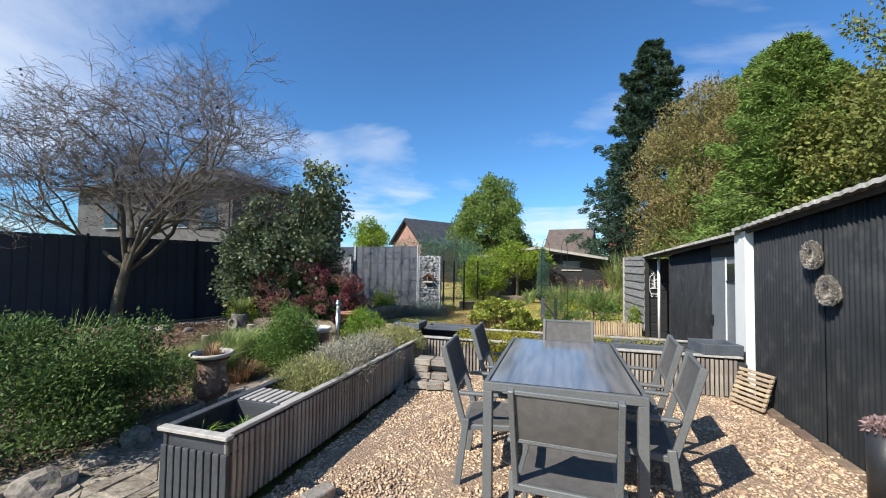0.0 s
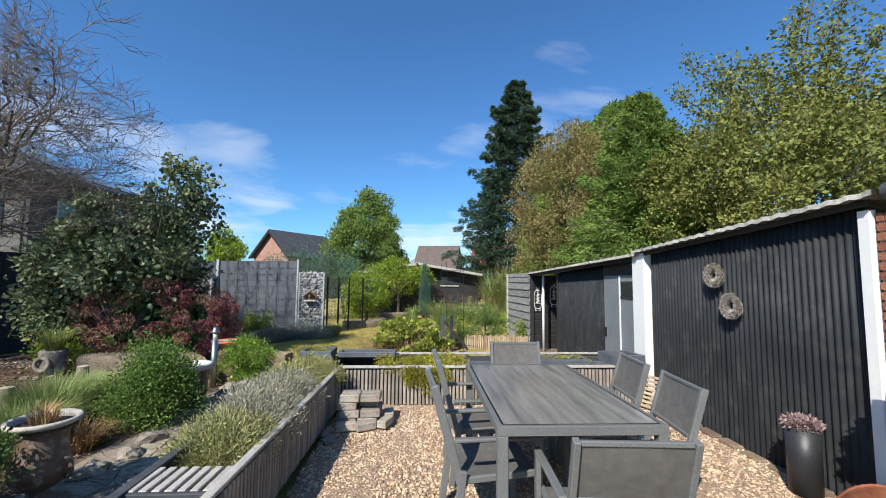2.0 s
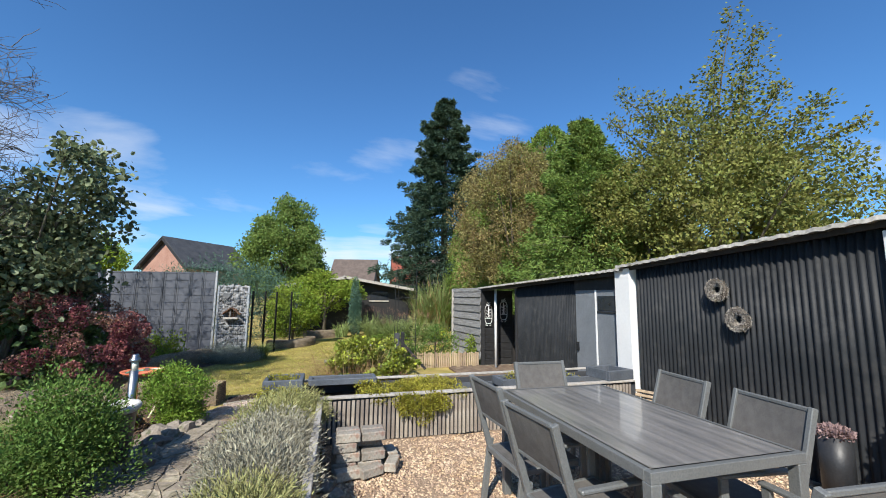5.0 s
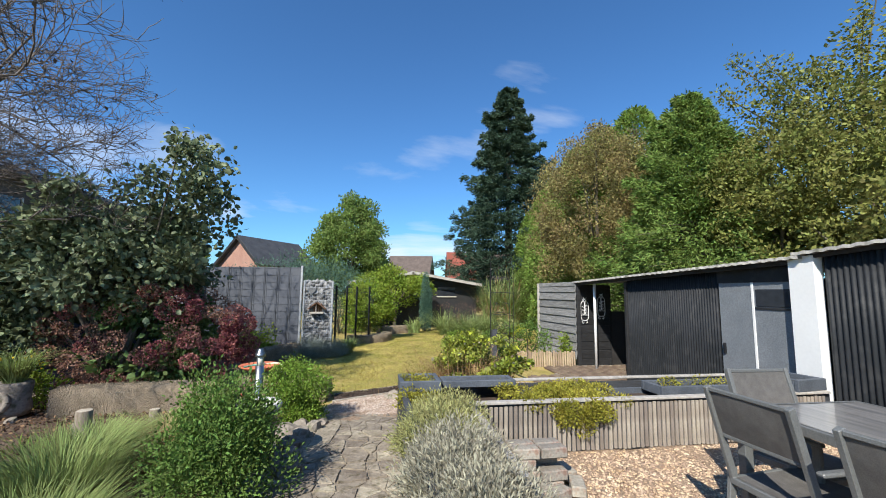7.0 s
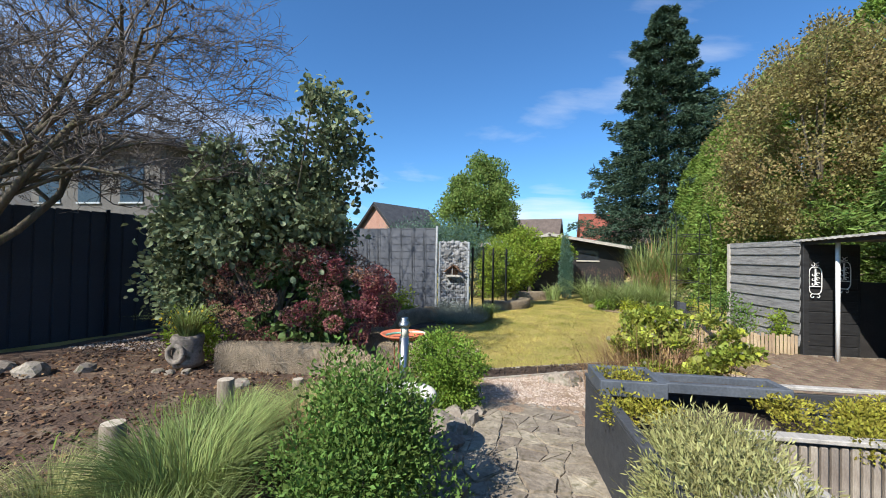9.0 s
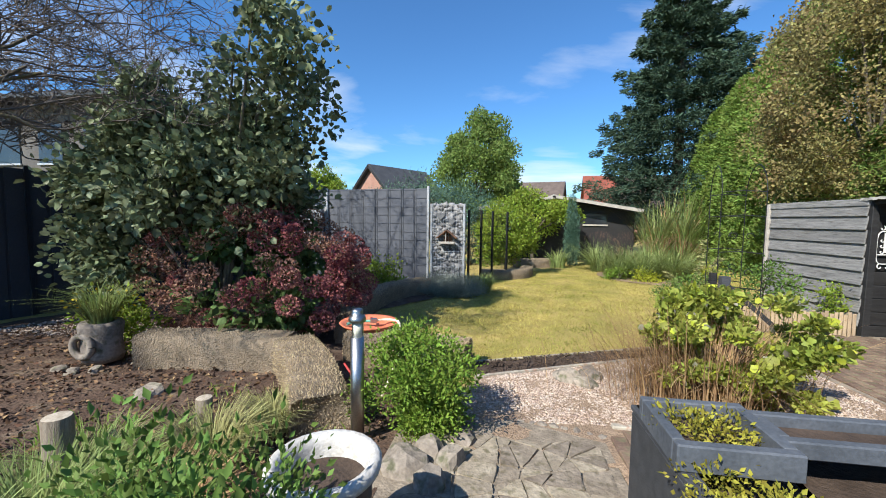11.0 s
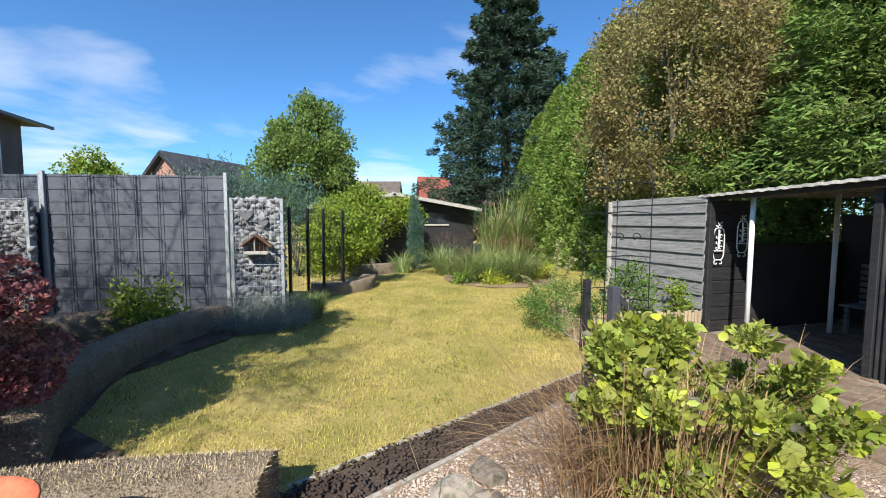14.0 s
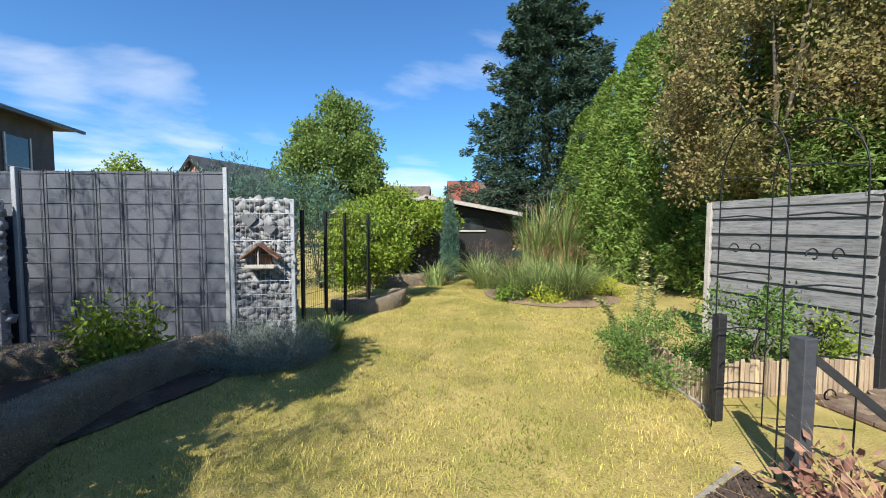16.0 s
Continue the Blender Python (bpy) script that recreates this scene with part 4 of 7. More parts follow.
def strip_fence(name, x0, y0, x1, y1, z0, z1, mats, label, rods=True):
    """A double rod mat panel woven with upright plastic strips, from post to post."""
    d = math.hypot(x1 - x0, y1 - y0)
    t = thing(name, x0, y0, 0, math.degrees(math.atan2(y1 - y0, x1 - x0)), label, "fence", "boundary fence panels")
    n = max(1, round(d / (0.345 if rods else 0.255)))
    w = d / n
    src = None
    for i in range(n):
        if src is None:
            src = boxpart("strip", (0, 0, (z0 + z1) / 2), (w - 0.03, 0.012, z1 - z0), mats[0], t, bev=0.003)
            ob = src
        else:
            ob = new("strip", src.data)
            ob.parent = t
        ob.matrix_basis = pose((i + 0.5) * w, 0.004 * (-1) ** i, 0)
    boxpart("backing", (d / 2, 0.014, (z0 + z1) / 2), (d, 0.006, z1 - z0 - 0.02), mats[0], t)
    if rods:
        cr = mesh_np("cross_rod", *tubes([(np.array([(0, -0.018, 0), (d / 2, -0.018, 0), (d, -0.018, 0)]), 0.0038)], 5), mats[0], t)
        cr.location.z = z1 - 0.03
        for k in range(1, int((z1 - z0) / 0.2) + 1):
            ob = new("cross_rod", cr.data)
            ob.parent, ob.location = t, (0, 0, z1 - 0.03 - k * 0.2)
        ur = None
        for xx in [i * w + o_ for i in range(n + 1) for o_ in (-0.045, 0.0, 0.045) if 0 < i * w + o_ < d]:
            ob = mesh_np("upright_rod", *tubes([(np.array([(0, -0.014, z0), (0, -0.014, (z0 + z1) / 2), (0, -0.014, z1 + 0.02)]), 0.0038)], 4), mats[1], t) if ur is None else new("upright_rod", ur.data)
            ur = ur or ob
            ob.parent, ob.location = t, (xx, 0, 0)
    for xx in (0, d):
        boxpart("post", (xx, -0.035, (z0 + z1) / 2 + 0.02), (0.055, 0.05, z1 - z0 + 0.06), mats[2], t, "galvanised steel post")
    return t


GREY = (M["fence"], M["rod"], M["galv"])
# left run: same fence, shade painted into strips and posts
SHADED = (M["shadefence"], M["rod"], M["shadefence"])
strip_fence("fence", -7.52, 13.85, -4.78, 13.38, -0.3, 2.07, GREY, "grey plastic strip fence woven in steel mesh")
strip_fence("fence", -8.9, 14.2, -7.60, 13.95, -0.3, 2.07, GREY, "grey plastic strip fence woven in steel mesh")
px, py = -8.9, 14.2
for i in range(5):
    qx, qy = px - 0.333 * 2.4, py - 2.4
    strip_fence("fence", qx, qy, px, py, -0.5, 2.05, SHADED, "plastic strip fence with its shade put into a darker strip colour", rods=False)
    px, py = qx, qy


def gabion(x0, x1, y, z1, rz, seed):
    t = thing("gabion", x0, y, -0.3, rz, "narrow gabion of broken grey stone in a wire cage", "gabion", "gabions")
    w, h = x1 - x0, z1 + 0.3
    g = np.random.default_rng(seed)
    o = np.array([(a, b, c) for a in (-1, 1) for b in (-1, 1) for c in (-1, 1)], float)
    fc = np.array([(0, 1, 3, 2), (4, 6, 7, 5), (0, 4, 5, 1), (2, 3, 7, 6), (0, 2, 6, 4), (1, 5, 7, 3)])
    V, F, k = [], [], 0
    zz = 0.0
    while zz < h:
        xx = 0.0
        while xx < w:
            s = g.uniform(0.035, 0.075)
            q = np.array([s * g.uniform(0.9, 1.4), 0.05, s * g.uniform(0.6, 0.95)])
            R = np.array(Euler(g.uniform(-0.6, 0.6, 3)).to_matrix())
            v = (o * q * g.uniform(0.65, 1.15, (8, 1))) @ R.T + [min(xx + s, w - 0.03), 0.05 + g.uniform(-0.02, 0.03), zz + g.uniform(-0.02, 0.02)]
            V.append(v)
            F.append(fc + k)
            k += 8
            xx += s * 1.7
        zz += 0.07
    mesh_np("stone_fill", np.concatenate(V), np.concatenate(F), M["gabion"], t, "broken grey stones")["kind"] = "stuff"
    boxpart("core", (w / 2, 0.10, h / 2), (w - 0.02, 0.06, h - 0.02), M["slate"], t)
    ln = [(np.array([(0, -0.04, z), (w / 2, -0.04, z), (w, -0.04, z)]), 0.005) for z in np.arange(h, 0, -0.18)]
    ln += [(np.array([(a, -0.035, 0), (a, -0.035, h / 2), (a, -0.035, h)]), 0.003) for a in np.arange(0.05, w, 0.06)]
    mesh_np("cage", *tubes(ln, 4), M["galv"], t)
    for xx in (0.0, w):
        boxpart("post", (xx, 0.03, h / 2), (0.05, 0.12, h + 0.03), M["galv"], t, "galvanised steel post")
    return t


gabion(-4.68, -3.92, 13.22, 1.69, 0, 3)
gabion(-8.25, -7.62, 13.72, 1.66, -8, 5)
# green wire mesh above the gabion and the dark mesh gate beside it
wire = thing("wire_mesh", -4.72, 13.42, 1.70, 0, "green wire mesh stretched above the gabion", "mesh")
ln = [(np.array([(0, 0, z), (0.4, 0, z), (0.80, 0, z - 0.10 * (z > 0.2))]), 0.002) for z in np.arange(0, 0.38, 0.035)]
ln += [(np.array([(a, 0, 0), (a, 0, 0.18), (a, 0, 0.36 - 0.13 * a)]), 0.002) for a in np.arange(0, 0.8, 0.035)]
mesh_np("grid", *tubes(ln, 3), M["wire"], wire)
gate = thing("mesh_gate", -3.82, 13.35, -0.27, 62, "tall dark metal mesh gate standing ajar", "gate")
for xx in (0.0, 0.55, 1.1, 1.9):
    boxpart("gate_post", (xx, 0, 0.92), (0.045, 0.045, 1.84), M["iron"], gate)
ln = [(np.array([(0, 0, z), (0.9, 0, z), (1.9, 0, z)]), 0.004) for z in np.arange(0.05, 1.82, 0.20)]
ln += [(np.array([(a, 0, 0.03), (a, 0, 0.9), (a, 0, 1.8)]), 0.002) for a in np.arange(0.03, 1.9, 0.05)]
mesh_np("wire_grid", *tubes(ln, 3), M["iron"], gate)
birdhouse = thing("bird_feeder", -4.30, 13.12, 0.80, 0, "wooden bird feeder with a bark roof hanging on the gabion", "bird house")
boxpart("floor_board", (0, 0, 0), (0.36, 0.22, 0.03), M["palewood"], birdhouse)
boxpart("ledge", (0, -0.11, 0.02), (0.36, 0.015, 0.05), M["palewood"], birdhouse)
boxpart("roof_board", (-0.115, 0, 0.21), (0.30, 0.26, 0.02), M["barkbrown"], birdhouse, rot=(0, -38, 0))
boxpart("roof_board", (0.115, 0, 0.21), (0.30, 0.26, 0.02), M["barkbrown"], birdhouse, rot=(0, 38, 0))
boxpart("side_wall", (0, 0.08, 0.14), (0.22, 0.02, 0.26), M["barkbrown"], birdhouse)
boxpart("upright", (-0.02, -0.08, 0.13), (0.02, 0.02, 0.24), M["palewood"], birdhouse)
for hx, hz, s in ((-4.46, 1.42, 1.0), (-4.20, 1.30, 0.8)):
    b = bmesh.new()
    a = np.linspace(0, 2 * np.pi, 20)[:-1]
    hv = [(0.006 * s * 16 * math.sin(q) ** 3, 0, 0.006 * s * (13 * math.cos(q) - 5 * math.cos(2 * q) - 2 * math.cos(3 * q) - math.cos(4 * q))) for q in a]
    f = b.faces.new([b.verts.new(q) for q in hv])
    g = bmesh.ops.extrude_face_region(b, geom=[f])
    bmesh.ops.translate(b, vec=(0, -0.015, 0), verts=[q for q in g["geom"] if isinstance(q, bmesh.types.BMVert)])
    hs = tagged(part("heart_plaque", b, M["slate"]), "grey slate heart plaque hanging on the gabion", "plaque")
    hs.location = (hx, 13.165, hz)

# ---- plants ----


def foliage(name, p, d, size, material, parent, wide=0.5, fold=0.25, label="", drop=0.0, make=leaves):
    if drop:
        d = d - np.array([0, 0, drop])
    v, f = make(p, d + 0.55 * rng.normal(size=d.shape), size, wide, fold)
    ob = mesh_np(name, v, f, material, parent, label)
    ob["kind"] = "stuff"
    return ob


def limbs(base, tips, r0, r1, lift=0.5, seed=1, n=6):
    """Bent tapered limbs from base to each tip."""
    g = np.random.default_rng(seed)
    out = []
    b = np.array(base, float)
    for tp in tips:
        tp = np.array(tp, float)
        t = np.linspace(0, 1, n)[:, None]
        mid = b + (tp - b) * 0.5 + np.array([0, 0, lift * np.linalg.norm(tp - b) * 0.2]) + g.normal(0, 0.06, 3) * np.linalg.norm(tp - b)
        out.append(((1 - t) ** 2 * b + 2 * t * (1 - t) * mid + t * t * tp, np.linspace(r0, r1, n)))
    return out


def bush(name, x, y, z, blobs, n, size, material, label, wide=0.5, stems=5, shell=0.35, fold=0.25, cat="shrub"):
    t = thing(name, x, y, z, 0, label, cat)
    p, u = clumps(n, blobs, shell)
    p = p + rng.normal(0, 1.0, p.shape) * (size * 1.1)
    k = p[:, 2] > 0.01
    foliage("crown", p[k], u[k] + [0, 0, 0.35], size, material, t, wide, fold)
    tips = [b[:3] for b in blobs][:: max(1, len(blobs) // stems)]
    mesh_np("stem_mass", *tubes(limbs((0, 0, -0.05), tips, 0.02, 0.005), 5), M["bark"], t)["kind"] = "stuff"
    return t


def broadleaf(name, x, y, z0, c, r, nb, n, size, material, label, trunk=0.14, k=0.32, taper=0.2, low=0.1, seed=2, wide=0.6, limbs_n=9, shell=0.4):
    t = thing(name, x, y, z0, 0, label, "tree")
    bl = crown_blobs(nb, c, r, k, low, taper, seed)
    p, u = clumps(n, bl, shell)
    p = p + rng.normal(0, 1.0, p.shape) * (size * 0.8)
    foliage("crown", p, u + [0, 0, 0.1], size, material, t, wide)
    h = c[2] + r[2] * 0.55
    ln = [(np.array([(0, 0, -0.1), (0.03, 0.02, h * 0.3), (c[0] * 0.6, c[1] * 0.6, h * 0.65), (c[0], c[1], h)]), np.array([trunk, trunk * 0.85, trunk * 0.5, trunk * 0.12]))]
    mesh_np("trunk", *tubes(ln, 9), M["bark"], t, smooth=True)
    tips = [b[:3] for b in bl][:limbs_n]
    for tp in tips:
        mesh_np("limb", *tubes(limbs((c[0] * 0.4, c[1] * 0.4, h * 0.42), [tp], trunk * 0.45, 0.012, seed=seed), 6), M["bark"], t)
    return t


# dwarf box, rosemary-like and lavender bushes near the path
def cone_blobs(r, h, n, seed, spread=0.8):
    g = np.random.default_rng(seed)
    out = []
    for i in range(n):
        a, q, f = g.uniform(0, 6.28), g.uniform(0, 1) ** 0.6, g.uniform(0.12, 0.95)
        w = (1 - f ** 2.2 * 0.8) * spread
        s = r * g.uniform(0.22, 0.36)
        out.append((r * q * w * math.cos(a), r * q * w * math.sin(a), h * f, s, s, s * 1.5))
    return out


bush("privet_bush", -3.95, 2.27, -0.12, crown_blobs(34, (-0.1, -0.05, 0.46), (0.82, 0.82, 0.54), 0.32, 0.1, 0.1, 4) + crown_blobs(14, (0.25, 0.45, 0.75), (0.48, 0.42, 0.45), 0.36, 0.0, 0.1, 5), 30000, 0.036, L["shadebox"], "large dark green privet bush at the bed edge")
bush("box_bush", -3.72, 4.9, -0.12, cone_blobs(0.52, 0.84, 46, 5), 19000, 0.03, L["box"], "dense upright dark green evergreen bush beside the path")
bush("box_bush", -3.62, 6.92, -0.2, crown_blobs(30, (0, 0, 0.36), (0.42, 0.40, 0.36), 0.34, 0.0, 0.15, 6), 15000, 0.030, L["brightbox"], "bright green evergreen bush beside the steel bollard")


def tuft(name, x, y, z, n, r, h, lean, width, material, label, cat="grass", sp=1.0):
    t = thing(name, x, y, z, 0, label, cat)
    a, q = rng.uniform(0, 6.28, n), r * rng.uniform(0, 1, n) ** 0.6
    p = 0.62 * np.stack([q * np.cos(a), q * np.sin(a) * sp, np.zeros(n)], 1)
    v, f = blades(p, h, lean, width, a + rng.normal(0, 0.6, n))
    mesh_np("foliage", v, f, material, t)["kind"] = "stuff"
    return t


def arching(p, h, lean, width, t):
    """Long blades that rise steeply and droop over towards t."""
    n = len(p)
    o = np.stack([np.cos(t), np.sin(t), np.zeros(n)], 1)
    s = np.stack([-np.sin(t), np.cos(t), np.zeros(n)], 1) * (width * rng.uniform(0.5, 1.2, n))[:, None]
    hh = h * (0.4 + 0.7 * rng.uniform(0, 1, n) ** 0.8)
    ln = lean * rng.uniform(0.15, 1.35, n)
    dr = rng.uniform(0.0, 0.55, n) * np.clip(ln * 1.5, 0.3, 1.3)
    up, rows_ = np.array([0, 0, 1.0]), []
    for u, w in ((0.0, 1.0), (0.35, 1.0), (0.65, 0.85), (0.87, 0.55), (1.0, 0.05)):
        c = p + o * (hh * ln * u ** 1.9)[:, None] + up * (hh * (u - dr * u ** 3.2))[:, None]
        rows_ += [c - s * w, c + s * w]
    v = np.stack(rows_, 1).reshape(-1, 3)
    k = np.arange(n)[:, None] * 10
    f = np.concatenate([k + q for j in range(0, 8, 2) for q in ([j, j + 1, j + 3], [j, j + 3, j + 2])])
    return v, f


def fountain(name, x, y, z, n, r, h, lean, width, mats, label, plume=0):
    """A clump of arching blades out of several crowns, mixed green and dry."""
    t = thing(name, x, y, z, 0, label, "grass", "ornamental grasses")
    k = 7
    ca, cq = rng.uniform(0, 6.28, k), r * rng.uniform(0, 1, k) ** 0.6
    for nm, m_, share in mats:
        m = int(n * share)
        i = rng.integers(0, k, m)
        c = np.stack([cq[i] * np.cos(ca[i]), cq[i] * np.sin(ca[i])], 1) + rng.normal(0, r * 0.16, (m, 2))
        p = np.stack([c[:, 0], c[:, 1], np.full(m, -0.02)], 1)
        a = np.arctan2(c[:, 1], c[:, 0]) + rng.normal(0, 0.9, m)
        v, f = arching(p, h * (0.72 + 0.3 * (i % 3) / 2)[:], lean, width, a)
        mesh_np(nm, v, f, m_, t)["kind"] = "stuff"
    if plume:
        a, q = rng.uniform(0, 6.28, plume), rng.uniform(0.1, 0.9, plume)
        pp = np.stack([q * h * 0.55 * np.cos(a), q * h * 0.55 * np.sin(a), h * (1.02 - 0.3 * q ** 2)], 1) + rng.normal(0, 0.05, (plume, 3))
        pp = np.repeat(pp, 8, 0) + rng.normal(0, 1, (plume * 8, 3)) * [0.008, 0.008, 0.05]
        v, f = leaves(pp, rng.normal(0, 0.35, pp.shape) + [0, 0, 1.0], 0.03, 0.14, 0.1)
        mesh_np("plume_mass", v, f, L["dryhyd"], t)["kind"] = "stuff"
    return t


def lavender(x, y, z, r, h, n, material, label, sp=1.0):
    t = thing("lavender", x, y, z, 0, label, "lavender", "lavender plants")
    a, q = rng.uniform(0, 6.28, n), r * rng.uniform(0, 1, n) ** 0.55
    p = np.stack([q * np.cos(a), q * np.sin(a) * sp, np.zeros(n)], 1)
    d = p * 0.95 / r + np.array([0, 0, 0.8]) + rng.normal(0, 0.25, (n, 3))
    hh = h * (1.05 - 0.55 * (q / r) ** 2)
    ln = hh * (0.45 + 0.5 * rng.uniform(0, 1, n) ** 0.5)
    dn = d / np.linalg.norm(d, axis=1)[:, None]
    pts = [p * 0.65 + dn * (ln * s)[:, None] for s in (0.25, 0.45, 0.6, 0.75, 0.9, 1.0)]
    pp = np.concatenate(pts)
    dd = np.tile(dn, (6, 1)) + rng.normal(0, 0.45, (6 * n, 3))
    v, f = leaves(pp, dd, 0.034, 0.2, 0.1)
    mesh_np("foliage", v, f, material, t)["kind"] = "stuff"
    return t


for i, (lx, ly, r, h, m_) in enumerate(((-2.12, 3.0, 0.28, 0.44, "lavgreen"), (-2.10, 3.42, 0.28, 0.48, "lav"), (-2.16, 3.8, 0.28, 0.48, "lav"), (-2.10, 4.12, 0.27, 0.46, "lav"), (-2.16, 4.5, 0.30, 0.46, "lavgreen"), (-2.03, 4.9, 0.29, 0.44, "lavgreen"))):
    lavender(lx, ly + 0.1, 0.26, r * 0.9, h * 0.88, 2600, L[m_], "yellow-green lavender clump in the raised planter" if m_ == "lavgreen" else "grey-green lavender clump in the raised planter", 0.95)
for lx, ly, r, h in ((-4.35, 12.55, 0.46, 0.58), (-3.85, 12.5, 0.48, 0.54), (-4.1, 12.3, 0.36, 0.46)):
    lavender(lx, ly, -0.28, r, h, 2200, L["lavgrey"], "blue-grey lavender clump at the lawn edge")
for wx, wy in ((-2.0, 2.2), (-2.2, 2.05), (-1.95, 2.32)):
    tuft("seedling", wx, wy, 0.28, 36, 0.07, 0.14, 1.0, 0.006, L["brightbox"], "small green seedling in the planter soil", "plant")
tuft("daylily", -3.42, 12.75, -0.28, 360, 0.16, 0.5, 0.9, 0.008, L["greengrass"], "arching green daylily leaves at the lawn edge")
for gx_, gy_, r, h in ((-4.62, 4.75, 0.30, 0.62), (-4.3, 4.1, 0.28, 0.52), (-4.75, 5.35, 0.22, 0.5)):
    tuft("fountain_grass", gx_, gy_, -0.12, 1500, r, h, 0.75, 0.004, L["greengrass"], "soft green fountain grass in the soil bed")
for gx_, gy_, r, h, m_ in ((-5.0, 5.0, 0.30, 0.42, "greengrass"), (-5.35, 4.7, 0.26, 0.34, "lavgreen"), (-5.75, 4.45, 0.26, 0.30, "lavgreen"), (-5.0, 5.75, 0.26, 0.40, "greengrass"), (-4.65, 6.15, 0.24, 0.36, "lavgreen"), (-4.4, 5.55, 0.24, 0.40, "drystem"), (-4.55, 6.6, 0.2, 0.26, "lavgreen")):
    tuft("meadow_grass", gx_, gy_, -0.13, 900, r, h, 0.9, 0.0035, L[m_], "soft seeding meadow grass at the edge of the bed")
tuft("straw_grass", -3.95, 4.25, -0.12, 500, 0.2, 0.3, 0.9, 0.005, L["drystem"], "dry straw coloured grass clump beside the path")
tuft("iris", -5.5, 3.3, -0.12, 130, 0.2, 0.95, 0.35, 0.012, L["greengrass"], "upright iris leaves in the soil bed")


# clipped low hedges
def hedge(name, pts, w, h, z, label, n=2600, leaf="shadehedge"):
    t = thing(name, 0, 0, 0, 0, label, "hedge", "clipped low hedges")
    p = np.array(pts, float)
    d = np.gradient(p, axis=0)
    d /= np.linalg.norm(d, axis=1)[:, None]
    nrm = np.stack([-d[:, 1], d[:, 0]], 1)
    prof = [(-0.5, 0.0), (-0.53, 0.5), (-0.48, 0.93), (-0.36, 1.0), (0.36, 1.0), (0.48, 0.93), (0.53, 0.5), (0.5, 0.0)]
    V = [(p[i, 0] + nrm[i, 0] * a * w, p[i, 1] + nrm[i, 1] * a * w, z + (b * h if b else -0.05)) for i in range(len(p)) for a, b in prof]
    m = len(prof)
    F = [(i * m + j, i * m + j + 1, (i + 1) * m + j + 1, (i + 1) * m + j) for i in range(len(p) - 1) for j in range(m - 1)]
    F += [(0, 1, 6, 7), (1, 2, 5, 6), (2, 3, 4, 5)]
    o = (len(p) - 1) * m
    F += [tuple(q + o for q in r) for r in ((7, 6, 1, 0), (6, 5, 2, 1), (5, 4, 3, 2))]
    V, F = np.array(V), np.array(F)
    mesh_np("core", V, F, M["hedge"], t)
    a, b, c, e = V[F[:, 0]], V[F[:, 1]], V[F[:, 2]], V[F[:, 3]]
    ar = np.linalg.norm(np.cross(c - a, e - b), axis=1)
    i = rng.choice(len(F), n, p=ar / ar.sum())
    s, q = rng.uniform(0, 1, (n, 1)), rng.uniform(0, 1, (n, 1))
    pp = (a[i] * (1 - s) + b[i] * s) * (1 - q) + (e[i] * (1 - s) + c[i] * s) * q
    nn = np.cross(c - a, e - b)[i]
    nn /= np.linalg.norm(nn, axis=1)[:, None] + 1e-9
    mid = np.repeat(p.mean(0)[None], n, 0)
    flip = np.where((nn * (pp - np.array([0, 0, z + h / 2]) - np.concatenate([mid, np.zeros((n, 1))], 1))).sum(1) < 0, -1, 1)[:, None]
    v, f = leaves(pp - nn * flip * 0.012, nn * flip + rng.normal(0, 0.55, (n, 3)) + [0, 0, 0.4], 0.03, 0.16, 0.1)
    mesh_np("twig_mass", v, f, L[leaf], t)["kind"] = "stuff"
    return t


def arc(pts, n=14):
    """A smooth line through points."""
    p = np.array(pts, float)
    s = np.linspace(0, len(p) - 1, n)
    i = np.clip(s.astype(int), 0, len(p) - 2)
    u = (s - i)[:, None]
    pad = np.vstack([2 * p[0] - p[1], p, 2 * p[-1] - p[-2]])
    a, b, c, e = pad[i], pad[i + 1], pad[i + 2], pad[i + 3]
    return 0.5 * (2 * b + (c - a) * u + (2 * a - 5 * b + 4 * c - e) * u * u + (3 * b - a - 3 * c + e) * u ** 3)


# hedges with no leaf given take the twig colour darkened for shade
hedge("clipped_hedge", arc([(-6.75, 7.75), (-6.0, 7.9), (-5.2, 7.95)], 6), 0.34, 0.36, -0.24, "dry clipped low hedge round the hydrangea bed, twigs darkened for shade", 4200)
hedge("clipped_hedge", arc([(-5.12, 7.90), (-4.7, 7.4), (-4.22, 6.65)], 6), 0.40, 0.36, -0.24, "dry straw coloured clipped low hedge round the hydrangea bed", 15000, "strawhedge")
hedge("clipped_hedge", arc([(-4.75, 8.45), (-4.1, 8.42), (-3.36, 8.30)], 6), 0.34, 0.33, -0.28, "dry straw coloured clipped low hedge at the lawn corner", 13000, "strawhedge")
hedge("clipped_hedge", arc([(-4.95, 8.95), (-5.28, 9.8), (-5.36, 10.7), (-5.30, 11.6), (-5.02, 12.3), (-4.7, 12.7)], 16), 0.36, 0.33, -0.28, "clipped low hedge curving along the lawn, twigs darkened for shade", 17000)
hedge("clipped_hedge", arc([(-6.9, 12.3), (-6.2, 12.55), (-5.5, 12.75)], 6), 0.34, 0.34, -0.28, "clipped low hedge before the strip fence, twigs darkened for shade", 7000)
hedge("clipped_hedge", arc([(-3.6, 15.0), (-2.95, 15.05), (-2.45, 15.5), (-2.3, 16.2)], 10), 0.34, 0.28, -0.28, "dry brown clipped hedge curving round a shrub bed", 3500)
